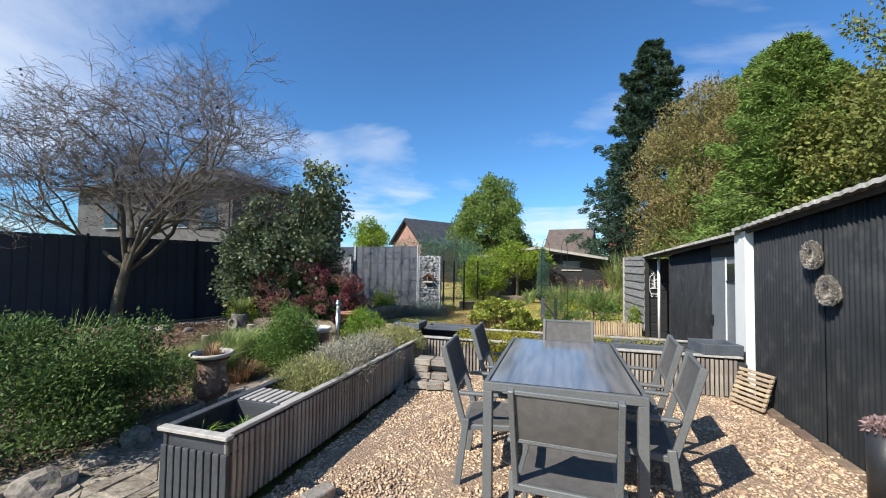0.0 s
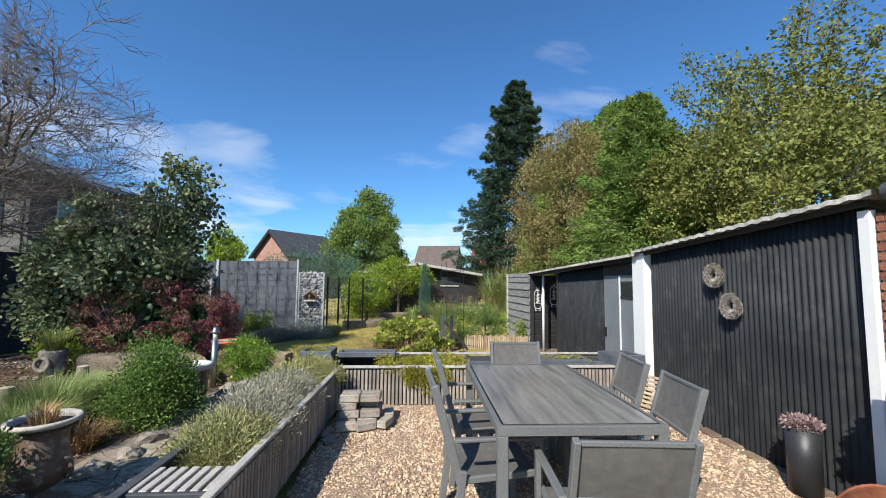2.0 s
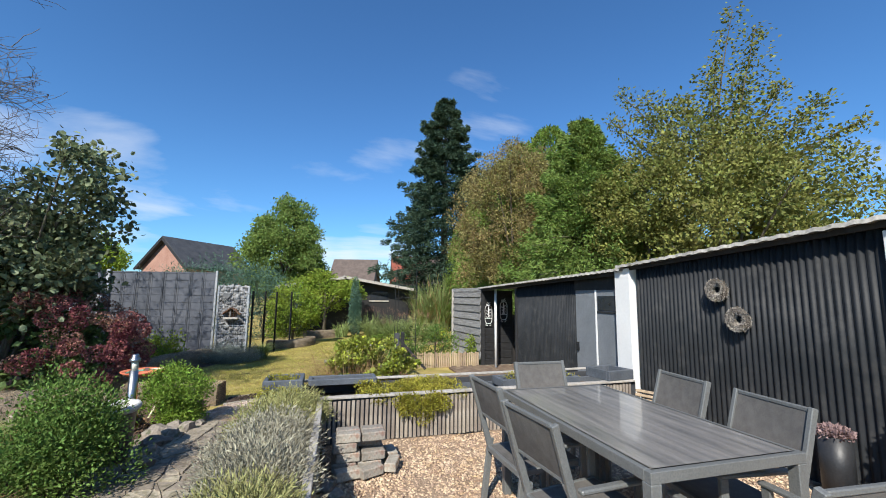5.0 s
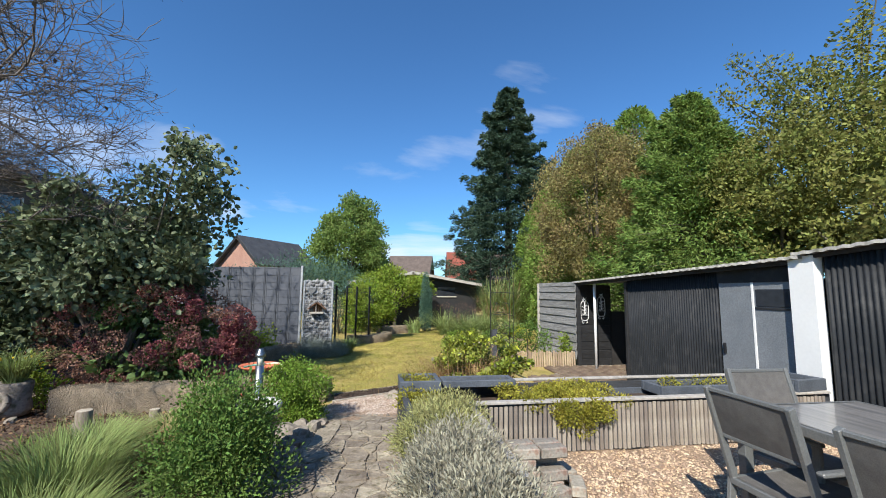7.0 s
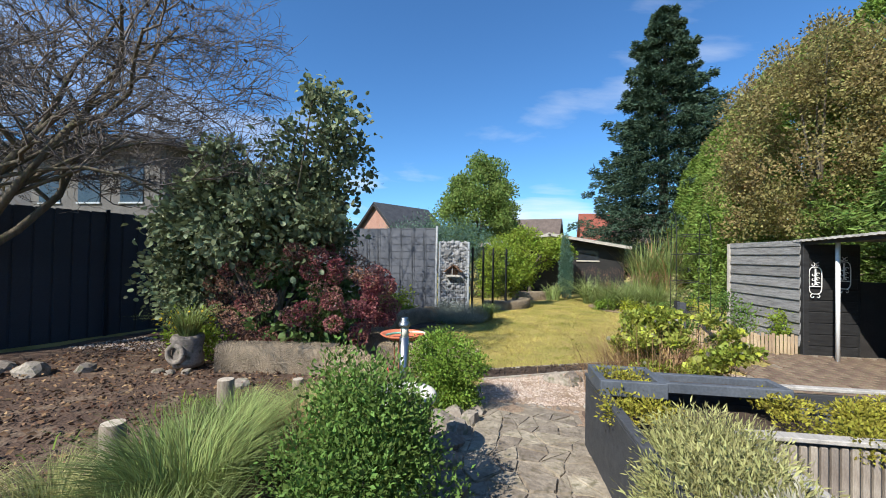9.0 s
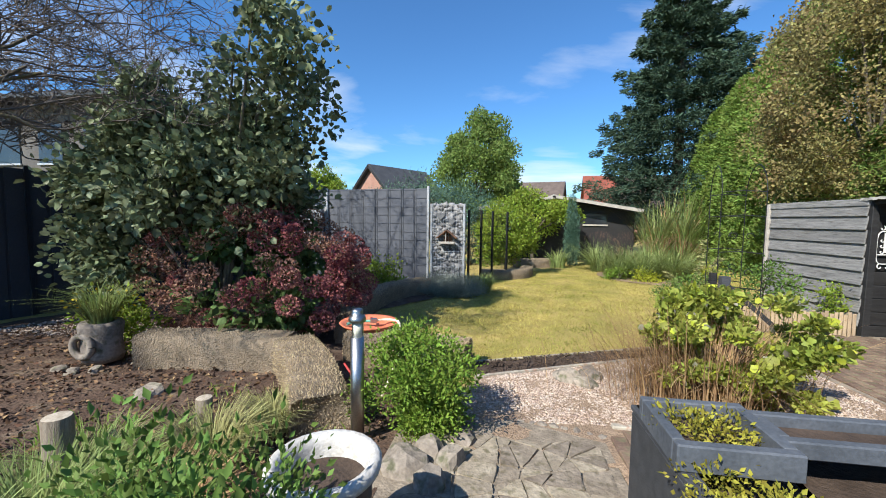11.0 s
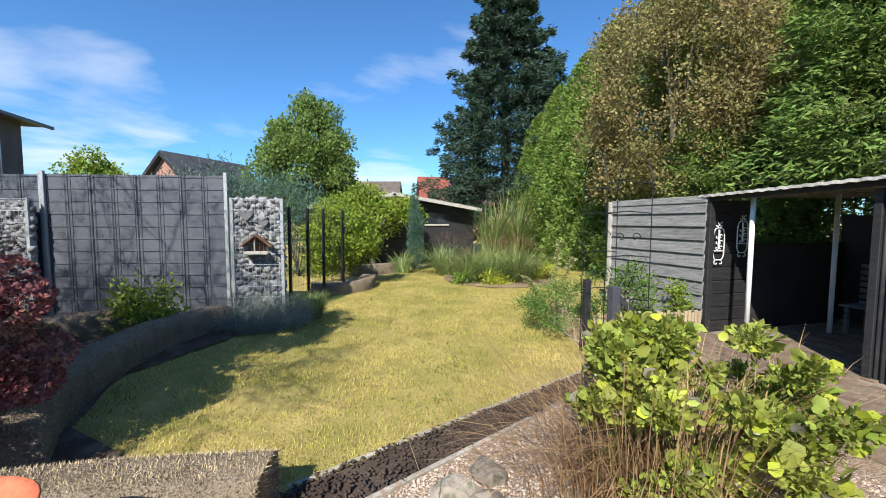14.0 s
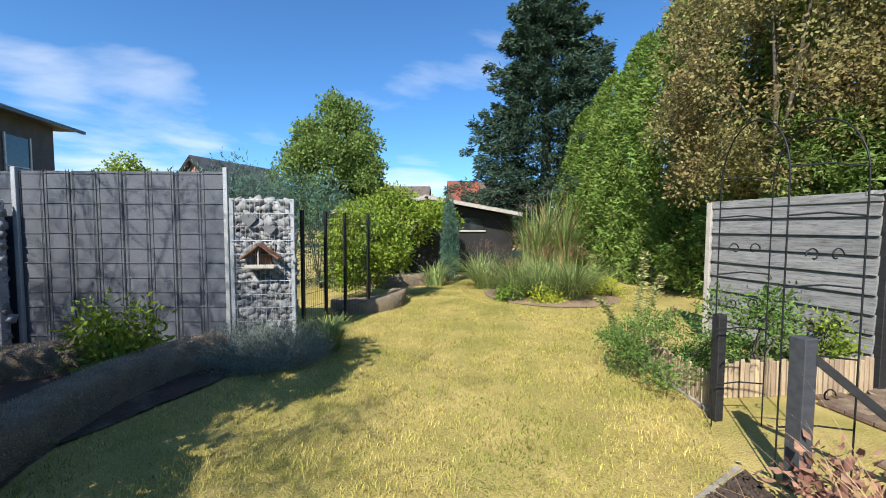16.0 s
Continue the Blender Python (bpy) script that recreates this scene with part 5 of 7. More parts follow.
hedge("clipped_hedge", arc([(-2.6, 18.0), (-1.8, 18.4), (-1.1, 18.7)], 6), 0.34, 0.30, -0.28, "dry brown clipped hedge before the far shed", 2500)

# viburnum and hydrangea
vib = thing("viburnum", -6.75, 8.9, -0.25, 0, "tall dark green viburnum shrub with leathery leaves", "shrub")
bl = crown_blobs(60, (-0.35, 0.2, 2.1), (1.6, 1.2, 0.95), 0.2, 0.1, 0.1, 8) + crown_blobs(42, (0.85, -0.1, 3.1), (0.98, 0.8, 1.3), 0.15, 0.0, 0.35, 9) + crown_blobs(28, (-0.3, -0.1, 2.8), (1.05, 0.8, 0.85), 0.16, 0.0, 0.2, 10) + [(-1.25, -0.3, 0.95, 0.45, 0.4, 0.45), (-1.6, -0.1, 1.2, 0.5, 0.5, 0.5)]
p, u = clumps(21500, bl, 0.1)
p = p + rng.normal(0, 0.11, p.shape)
foliage("crown", p, u + [0, -0.2, -0.1], 0.092, L["laurel"], vib, 0.66, make=broad_leaves)
for i, b_ in enumerate(bl[::6]):
    mesh_np("limb", *tubes(limbs((0, 0, 0), [b_[:3]], 0.04, 0.01, seed=i), 6), M["bark"], vib)
hyd = thing("hydrangea", -6.25, 8.98, -0.25, 0, "wide hydrangea shrub with faded red and brown flower heads", "shrub")
bl = [b_ for b_ in crown_blobs(260, (0, 0, 0.86), (1.6, 1.05, 0.96), 0.13, 0.0, 0.1, 12) if ((b_[0] / 1.6) ** 2 + (b_[1] / 1.05) ** 2 + ((b_[2] - 0.86) / 0.96) ** 2) > 0.45 and b_[1] < 0.5]
k_ = np.clip(np.random.default_rng(4).uniform(0, 1, len(bl)) - 0.22 * np.array([b_[0] for b_ in bl]), 0, 0.99)
for nm, m_, lo, hi in (("red_bloom", "redhyd", 0, 0.36), ("brown_bloom", "dryhyd", 0.36, 1.0)):
    sel = [(b_[0], b_[1], b_[2], 0.13, 0.13, 0.11) for b_, q in zip(bl, k_) if lo <= q < hi]
    g_ = np.random.default_rng(21)
    sel = [(q_[0], q_[1], q_[2], *(np.array((0.125, 0.125, 0.10)) * g_.uniform(0.8, 1.25))) for q_ in sel]
    p, u = clumps(21000, sel, 0.86)
    foliage(nm, p, u, 0.028, L[m_], hyd, 0.9, 0.1)
p, u = clumps(3800, crown_blobs(40, (0, 0, 0.8), (1.1, 0.9, 0.8), 0.3, 0.0, 0.1, 13), 0.4)
foliage("leaf_crown", p, u, 0.10, L["shadebox"], hyd, 0.65)
bush("yellow_daisy", -7.6, 8.2, -0.25, [(0, 0, 0.35, 0.35, 0.3, 0.3), (0.35, -0.1, 0.25, 0.3, 0.25, 0.22)], 1500, 0.06, L["roundleaf"], "low yellow-green perennial with yellow flowers")
p, u = clumps(60, [(-7.6, 8.1, 0.35, 0.4, 0.3, 0.1)], 0.8)
v, f = leaves(p, u, 0.05, 0.8)
tagged(mesh_np("yellow_flowers", v, f, L["yellow"]), "small yellow daisy flowers in the soil bed", "flower", kind="stuff")

# bare tree


def bare_tree(x, y, z, h, seed):
    g = np.random.default_rng(seed)
    t = thing("bare_tree", x, y, z, 0, "bare crooked fruit tree with fine tangled twigs", "tree")
    big, small = [], []
    tips = []

    def grow(p, d, ln, r, lv):
        n = 5
        pts, q, dd = [p], p, d
        for i in range(n - 1):
            dd = dd + g.normal(0, 0.16 + 0.03 * lv, 3) + np.array([0, 0, 0.05 if lv < 3 else -0.03])
            dd /= np.linalg.norm(dd)
            q = q + dd * ln / (n - 1)
            pts.append(q)
        (big if lv < 3 else small).append((np.array(pts), np.linspace(r, r * 0.55, n)))
        if lv >= 6:
            tips.append(pts[-1])
            return
        kids = (4, 5, 4, 4, 4, 4)[lv]
        for k in range(kids):
            s = g.uniform(0.35, 1.0)
            i = min(n - 2, int(s * (n - 1)))
            b = pts[i] + (pts[i + 1] - pts[i]) * (s * (n - 1) - i)
            a = g.normal(size=3)
            a -= a.dot(dd) * dd
            a /= np.linalg.norm(a)
            sp = g.uniform(0.45, 0.95)
            nd = dd * math.cos(sp) + a * math.sin(sp)
            if nd[2] < -0.15:
                nd[2] *= -0.4
            grow(b, nd / np.linalg.norm(nd), ln * g.uniform(0.56, 0.78), max(r * 0.5, 0.0055), lv + 1)

    mesh_np("trunk", *tubes([(np.array([(0, 0, -0.1), (0.04, 0.0, 0.5), (0.15, 0.05, 1.1), (0.35, 0.05, 1.75)]), np.array([0.16, 0.13, 0.12, 0.11]))], 10), M["bark"], t, smooth=True)
    for a in np.linspace(0, 6.28, 8)[:-1]:
        el = g.uniform(0.6, 1.25)
        d = np.array([math.cos(a) * math.cos(el), math.sin(a) * math.cos(el), math.sin(el)])
        grow(np.array([0.2, 0.05, g.uniform(1.1, 1.7)]), d, h * g.uniform(0.32, 0.42), 0.066, 1)
    for b_ in big:
        if b_[1][0] > 0.05:
            mesh_np("limb", *tubes([b_], 7), M["bark"], t)
    mesh_np("branch_mass", *tubes([b_ for b_ in big if b_[1][0] <= 0.05], 5), M["bark"], t)["kind"] = "stuff"
    mesh_np("twig_mass", *tubes(small, 3), M["twig"], t)["kind"] = "stuff"
    tp = np.array(tips)
    tp = tp[g.choice(len(tp), min(450, len(tp)), replace=False)]
    v, f = leaves(tp, rng.normal(size=tp.shape) - [0, 0, 0.6], 0.07, 0.6)
    mesh_np("dry_foliage", v, f, L["dead"], t)["kind"] = "stuff"
    return t


bare_tree(-10.8, 7.4, -0.12, 7.4, 11)

# lawn edge shrubs and grasses
ys_ = thing("lime_shrub", -1.18, 7.88, -0.25, 0, "sprawling shrub with lime-yellow leaves and bare straw stems", "shrub")
bl = crown_blobs(70, (0.16, 0, 0.50), (0.76, 0.62, 0.50), 0.16, 0.1, 0.0, 31)
p, u = clumps(11500, bl, 0.0)
foliage("crown", p, u + [0, -0.3, 0.4], 0.042, L["yshrub"], ys_, 0.6, 0.3, make=broad_leaves)
for nm, m_, k_, sz in (("large_leaf_crown", "yshrub", 420, 0.066), ("yellow_crown", "hosta", 420, 0.052), ("faded_crown", "lav", 150, 0.055)):
    p, u = clumps(k_, bl, 0.55)
    foliage(nm, p, u + [0, -0.3, 0.4], sz, L[m_], ys_, 0.95, 0.3, make=broad_leaves)
n = 1500
q = rng.normal(0, 1, (n, 2)) * [0.30, 0.20]
p = np.stack([q[:, 0] - 0.12, q[:, 1], np.zeros(n)], 1)
v, f = arching(p, 0.92, 0.75, 0.0028, np.arctan2(q[:, 1], q[:, 0] - 0.16) + rng.normal(0, 0.6, n))
mesh_np("stem_mass", v, f, L["drystem"], ys_)["kind"] = "stuff"
bush("rhododendron", -5.55, 12.3, -0.27, crown_blobs(14, (0, 0, 0.38), (0.36, 0.34, 0.32), 0.35, 0.0, 0.1, 41), 1300, 0.085, L["roundleaf"], "small light green shrub before the strip fence", wide=0.4)
bush("potentilla", 0.15, 11.1, -0.27, crown_blobs(26, (-0.05, 0.1, 0.38), (0.52, 0.75, 0.36), 0.28, 0.0, 0.0, 42), 8000, 0.032, L["box"], "trailing yellow-green shrub over the picket edging")
bush("rose_bush", 0.95, 10.95, -0.27, crown_blobs(16, (0, 0, 0.6), (0.55, 0.35, 0.5), 0.3, 0.0, 0.0, 43), 2200, 0.05, L["box"], "loose green rose bush before the privacy panel")
bush("small_shrub", 1.7, 10.95, -0.27, crown_blobs(10, (0, 0, 0.45), (0.3, 0.25, 0.35), 0.35, 0.0, 0.0, 44), 900, 0.05, L["roundleaf"], "light green perennial before the privacy panel")
weed = thing("tall_weed", 0.55, 12.2, -0.27, 0, "tall feathery green weed beside the lawn", "weed")
for sx, sy, sh, tx_ in ((0, 0, 1.35, 0.10), (0.12, 0.06, 1.05, 0.22), (-0.1, 0.1, 0.75, -0.22), (0.06, -0.1, 0.6, 0.3)):
    s_ = np.linspace(0, 1, 8)[:, None]
    ln_ = np.array([sx, sy, -0.03]) + np.array([tx_, 0.03, sh]) * s_ + np.array([tx_ * 0.6, 0, -0.05]) * s_ ** 3
    mesh_np("stem", *tubes([(ln_, np.linspace(0.008, 0.003, 8))], 5), L["greengrass"], weed)
    q = rng.uniform(0.12, 1.0, 330)
    c = np.stack([np.interp(q, s_[:, 0], ln_[:, i]) for i in range(3)], 1)
    v, f = leaves(c, rng.normal(size=c.shape) * [1, 1, 0.3] + [0, 0, 0.15], 0.085, 0.2, 0.2)
    mesh_np("leaf_spray", v, f, L["lavgreen"], weed)["kind"] = "stuff"
bush("leaf_litter_shrub", -0.35, 9.2, -0.27, crown_blobs(8, (0, 0, 0.15), (0.3, 0.22, 0.14), 0.4, 0.0, 0.0, 45), 420, 0.07, L["dryhyd"], "low reddish leaved plant at the gate post")
for gx_, gy_, r, h, m_ in ((0.35, 16.1, 0.22, 0.85, 0), (0.95, 15.85, 0.30, 1.1, 0), (1.55, 15.7, 0.34, 1.2, 0), (2.0, 16.15, 0.30, 1.05, 0), (0.7, 16.9, 0.34, 1.2, 1), (1.6, 17.0, 0.32, 1.15, 1), (0.0, 17.4, 0.28, 1.25, 1)):
    fountain("ornamental_grass", gx_, gy_, -0.27, 900, r, h * 0.95, 1.15, 0.0055, (("green_blade_mass", L["greengrass"], 0.75 - 0.35 * m_), ("dry_blade_mass", L["reed"], 0.25 + 0.3 * m_)), "arching green ornamental grass in the island bed" if not m_ else "arching straw and green ornamental grass in the island bed", 60)
fountain("fern_clump", -1.15, 18.1, -0.27, 240, 0.2, 0.8, 0.8, 0.012, (("green_blade_mass", L["greengrass"], 1.0),), "arching green leaf clump behind the clipped hedge")
for gx_, gy_, h in ((2.9, 20.9, 2.45), (3.45, 21.2, 2.95), (4.05, 21.0, 3.0), (3.6, 20.4, 2.6)):
    fountain("reed_clump", gx_, gy_, -0.27, 420, 0.45, h, 0.55, 0.018, (("green_blade_mass", L["reed"], 0.8), ("straw_stem_mass", L["drystem"], 0.12)), "tall green and straw reed clump beside the far shed")
bush("low_perennial", 0.75, 15.35, -0.27, crown_blobs(8, (0, 0, 0.16), (0.35, 0.22, 0.16), 0.4, 0.0, 0.0, 47), 700, 0.06, L["hosta"], "low yellow-green perennial at the island bed edge")
bush("low_perennial", 0.1, 15.6, -0.27, crown_blobs(8, (0, 0, 0.18), (0.3, 0.22, 0.18), 0.4, 0.0, 0.0, 48), 700, 0.06, L["brightbox"], "low green perennial at the island bed edge")
bush("golden_shrub", 2.6, 15.8, -0.27, crown_blobs(8, (0, 0, 0.22), (0.45, 0.4, 0.22), 0.4, 0.0, 0.0, 46), 900, 0.06, L["hosta"], "low golden yellow shrub at the lawn edge")
cyp = thing("column_cypress", -0.62, 18.9, -0.27, 0, "slim blue-green column cypress at the lawn's end", "conifer")
bl = [(0.06 * math.cos(i * 2.1) * (1 - i / 26), 0.06 * math.sin(i * 2.1), 0.15 + i * 0.094, 0.25 * (1 - 0.6 * (i / 25) ** 2.0) * (0.75 if i < 2 else 1), 0.25 * (1 - 0.6 * (i / 25) ** 2.0), 0.16) for i in range(25)]
bl += [(0.14, -0.05, 0.5 + i * 0.13, 0.14, 0.14, 0.18) for i in range(10)]
p, u = clumps(9000, bl, 0.6)
foliage("crown", p, u + [0, 0, 1.6], 0.07, L["cypress"], cyp, 0.22)
pole("trunk", 0, 0, -0.05, 0.4, 0.05, M["bark"], cyp)
broadleaf("round_shrub", -2.95, 16.3, -0.27, (0, 0, 1.15), (1.0, 0.9, 1.0), 34, 11000, 0.075, L["roundleaf"], "round yellow-green shrub in a hedged bed", 0.05, 0.3, 0.1, 0.05, 51, 0.6, 6)
broadleaf("overhanging_shrub", -1.9, 20.0, -0.27, (0, 0, 1.9), (1.6, 1.2, 0.9), 26, 9000, 0.10, L["roundleaf"], "bright green climbing shrub beside the far shed", 0.08, 0.32, 0.0, 0.1, 52)
broadleaf("maple_tree", -4.4, 27.9, -0.3, (0, 0, 4.5), (3.6, 3.3, 3.6), 130, 50000, 0.13, L["tulip"], "broad green maple tree beyond the garden", 0.2, 0.165, 0.55, 0.1, 57, 0.75)
broadleaf("lime_tree", -21.5, 43.0, -0.3, (0, 0, 4.6), (2.2, 2.2, 2.4), 34, 6000, 0.22, L["roundleaf"], "small yellow-green tree behind the fence", 0.12, 0.3, 0.2, 0.1, 54, 0.7)
for i, (hx, hy, r, h) in enumerate(((-5.6, 17.6, 1.4, 3.0), (-4.2, 18.4, 1.2, 2.9), (-7.6, 17.8, 1.2, 2.6))):
    bush("juniper", hx, hy, -0.27, crown_blobs(22, (0, 0, h * 0.52), (r, r * 0.8, h * 0.5), 0.32, 0.0, 0.1, 60 + i), 6000, 0.11, L["cypress"], "grey-green juniper behind the strip fence", wide=0.2, cat="conifer")
# birch, hornbeam and conifers along the right boundary
broadleaf("hornbeam", 4.6, 13.8, -0.3, (-0.1, 0, 4.5), (2.5, 2.6, 3.0), 190, 60000, 0.07, L["brownleaf"], "tall hornbeam turning autumn brown behind the bay", 0.09, 0.16, 0.35, 0.3, 61, 0.6)
broadleaf("birch", 7.3, 8.2, -0.3, (0, 0.1, 4.2), (3.0, 2.8, 2.4), 130, 36000, 0.08, L["birch"], "loose olive-green birch behind the shed", 0.16, 0.155, 0.1, 0.2, 62, 0.65)
broadleaf("birch", 5.6, 8.7, -0.3, (0, 0, 4.0), (1.5, 1.5, 1.9), 60, 15000, 0.075, L["birch"], "olive-green birch crown between the shed trees", 0.1, 0.17, 0.2, 0.2, 66, 0.65)


def spray_tree(name, x, y, z, base, tips, n, size, material, label, seed):
    """Open leaning boughs from one stem, each with leaves strewn along it, thinner towards its tip."""
    g = np.random.default_rng(seed)
    t = thing(name, x, y, z, 0, label, "tree")
    mesh_np("trunk", *tubes([(np.array([(0, 0, -0.1), (0.05, 0, base[2] * 0.5), base]), np.array([0.13, 0.11, 0.08]))], 9), M["bark"], t, smooth=True)
    P, D = [], []
    for i, ((ln, rad),) in enumerate([limbs(base, [tp], 0.045, 0.006, 0.25, seed + i, 9) for i, tp in enumerate(tips)]):
        mesh_np("limb", *tubes([(ln, rad)], 6), M["bark"], t)
        k = int(n / len(tips))
        q = g.uniform(0.22, 1.0, k)
        c = np.stack([np.interp(q, np.linspace(0, 1, len(ln)), ln[:, a]) for a in range(3)], 1)
        tw = g.integers(0, 14, k)
        off = g.normal(size=(14, 3)) * [1, 1, 0.7]
        w = 0.10 + 0.62 * np.clip(1.05 - q, 0, 1) ** 0.8
        P.append(c + off[tw] * w[:, None] * g.uniform(0.2, 0.75, (k, 1)) + g.normal(0, 0.06, (k, 3)))
        D.append(off[tw] + g.normal(0, 0.5, (k, 3)))
    foliage("crown", np.concatenate(P), np.concatenate(D), size, material, t, 0.65)
    return t


SPRAY = [(0.53 * o_, -0.85 * o_, h_ + 0.3) for o_, h_ in ((0.55, 8.5), (0.95, 7.9), (0.15, 7.3), (-2.2, 7.35), (-2.45, 6.55), (-1.5, 6.95), (-0.7, 6.6), (1.3, 6.3), (1.95, 5.75), (2.5, 5.1), (0.6, 6.7))]
spray_tree("birch", 7.1, 7.95, -0.3, (0.05, 0, 3.9), SPRAY, 8500, 0.085, L["birch"], "tall open birch top leaning above the shed", 63)
broadleaf("birch", 5.9, 7.0, -0.3, (0, 0, 3.1), (1.6, 2.4, 1.6), 80, 19000, 0.08, L["birch"], "olive-green birch boughs over the shed roof", 0.1, 0.18, 0.1, 0.2, 64, 0.65)
broadleaf("far_oak", 12.0, 3.5, -0.3, (0, 0, 3.0), (2.4, 2.4, 2.0), 30, 7000, 0.16, L["darkthuja"], "dark green tree beyond the outbuilding", 0.16, 0.3, 0.1, 0.2, 65, 0.7)


def conifer(name, x, y, z, h, r, n, material, label, size=0.17, seed=1, layers=22, droop=0.25, base=0.06, bulge=0.85, thin=1.0):
    """A conical conifer: whorls of boughs with sprays along each."""
    g = np.random.default_rng(seed)
    t = thing(name, x, y, z, 0, label, "conifer")
    mesh_np("trunk", *tubes([(np.array([(0, 0, -0.1), (0, 0, h * 0.5), (0, 0, h * 0.97)]), np.array([h * 0.016 + 0.05, h * 0.011 + 0.02, 0.01]))], 8), M["bark"], t)
    P, D, B = [], [], []
    for i in range(layers):
        f = base + (1 - base) * (i + g.uniform(-0.3, 0.3)) / layers
        f = min(max(f, 0.02), 0.985)
        rr = r * ((1 - f) ** bulge) * g.uniform(0.78, 1.14) + 0.05
        m = max(5, int(9 * (1 - f) + 5))
        for j in range(m):
            a = 6.283 * j / m + g.uniform(0, 1)
            q = rr * g.uniform(0.72, 1.12)
            k = max(8, int(n / layers / m))
            s = g.uniform(0.15, 1, k) ** 0.7
            o = np.array([math.cos(a), math.sin(a), 0])
            side = np.array([-math.sin(a), math.cos(a), 0])
            zz = h * f - droop * q * s ** 1.5 + 0.12 * q * (s > 0.85) * s
            w = q * 0.26 * (1.1 - s) * (0.55 + 0.45 * thin) + 0.05
            pp = o * (q * s)[:, None] + side * (g.normal(0, 1, k) * w)[:, None]
            pp[:, 2] += zz + g.normal(0, (0.04 + 0.02 * q) * thin, k)
            P.append(pp)
            D.append(np.tile(o + [0, 0, -droop], (k, 1)))
            if f < 0.8 and j % 2 == 0:
                B.append((np.stack([o[:2][0] * q * np.linspace(0, 0.9, 4), o[1] * q * np.linspace(0, 0.9, 4), h * f - droop * q * np.linspace(0, 0.9, 4) ** 1.5], 1), np.linspace(0.03, 0.008, 4)))
    foliage("crown", np.concatenate(P), np.concatenate(D), size, material, t, 0.26, 0.15)
    mesh_np("bough_mass", *tubes(B, 4), M["bark"], t)["kind"] = "stuff"
    return t


def column_conifer(name, x, y, z, h, r, n, material, label, seed):
    """A closed columnar conifer: sprays on a lumpy tapering skin round a dark stem."""
    g = np.random.default_rng(seed)
    t = thing(name, x, y, z, 0, label, "conifer")
    mesh_np("trunk", *tubes([(np.array([(0, 0, -0.1), (0, 0, h * 0.5), (0, 0, h * 0.95)]), np.array([0.16, 0.10, 0.02]))], 8), M["bark"], t)
    f, a = g.uniform(0, 1, n) ** 1.15, g.uniform(0, 2 * np.pi, n)
    lump = 1.0 + 0.10 * np.sin(3 * a + 9 * f + seed) + 0.09 * np.sin(5 * a - 21 * f) + 0.07 * np.sin(8 * a + 37 * f + seed)
    rr = r * (1 - f) ** 0.42 * (0.82 + 0.18 * np.clip(f * 8, 0, 1)) * lump * (1 - 0.30 * g.uniform(0, 1, n) ** 2)
    p = np.stack([rr * np.cos(a), rr * np.sin(a), 0.05 + h * f + 0.12 * np.sin(7 * a + seed)], 1)
    d = np.stack([np.cos(a), np.sin(a), g.uniform(-0.4, 0.9, n)], 1)
    foliage("crown", p, d, 0.15, material, t, 0.34, 0.2)
    return t


conifer("fir_tree", 5.33, 25.3, -0.3, 15.3, 4.5, 150000, L["spruce"], "tall dark blue-green fir tree beyond the garden", 0.21, 71, 31, 0.16, 0.08, bulge=0.62, thin=0.85)
conifer("thuja", 4.85, 10.0, -0.3, 6.7, 2.45, 62000, L["thuja"], "bright green false cypress behind the shed", 0.12, 72, 26, 0.12, 0.36, bulge=0.58)
for i, (tx, ty, h, r) in enumerate(((6.3, 14.0, 8.2, 2.0), (6.1, 15.7, 8.2, 2.0), (6.0, 17.4, 8.0, 2.0), (6.0, 19.0, 7.6, 1.9), (6.0, 20.7, 7.0, 1.8), (6.0, 22.4, 6.3, 1.7), (6.6, 12.2, 6.8, 1.8))):
    column_conifer("hedge_conifer", tx, ty, -0.3, h, r, 30000, L["darkthuja"], "dense green conifer in the tall boundary hedge", 80 + i)
for i, (tx, ty, h, r) in enumerate(((6.3, 12.6, 4.8, 1.6), (4.2, 12.7, 3.6, 1.3), (4.6, 12.1, 3.4, 1.2))):
    conifer("thuja", tx, ty, -0.3, h, r, 13000, L["thuja"], "bright green false cypress behind the open bay", 0.12, 90 + i, 20, 0.10, 0.03, bulge=0.5)

# leaf litter, weeds and white gravel patches in the soil bed
x, y = scatter([(-9.5, 3.0), (-3.8, 3.0), (-3.8, 7.4), (-9.5, 9.5)], 5200)
p = np.stack([x, y, ground_z(x, y) + 0.03], 1)
d = rng.normal(size=p.shape) * [1, 1, 0.25]
v, f = leaves(p, d, 0.05, 0.55, 0.3)
tagged(mesh_np("leaf_litter", v, f, L["litter"]), "dry brown leaf litter on the soil", "leaf litter", kind="stuff")
x, y = scatter([(-6.5, 3.0), (-3.8, 3.0), (-3.9, 7.0), (-6.0, 7.4)], 1700)
k = np.array([noise.noise(Vector((a * 1.3, b * 1.3, 3.0))) > 0.05 for a, b in zip(x, y)])
v, f = blades(np.stack([x, y, ground_z(x, y)], 1)[k], 0.12, 1.2, 0.006)
tagged(mesh_np("weeds", v, f, L["brightbox"]), "scattered small green weeds on the soil", "weeds", kind="stuff")
stones("white_gravel", [(-9.0, 5.2), (-6.2, 4.2), (-5.9, 4.7), (-8.6, 5.9)], 1500, 0.018, lambda x, y: ground_z(x, y) + 0.01, M["pebble"], "pale gravel scattered over the soil")
stones("white_gravel", [(-10.0, 8.3), (-7.6, 8.6), (-7.5, 9.2), (-9.6, 9.4)], 900, 0.02, lambda x, y: ground_z(x, y) + 0.01, M["pebble"], "pale gravel scattered over the soil")


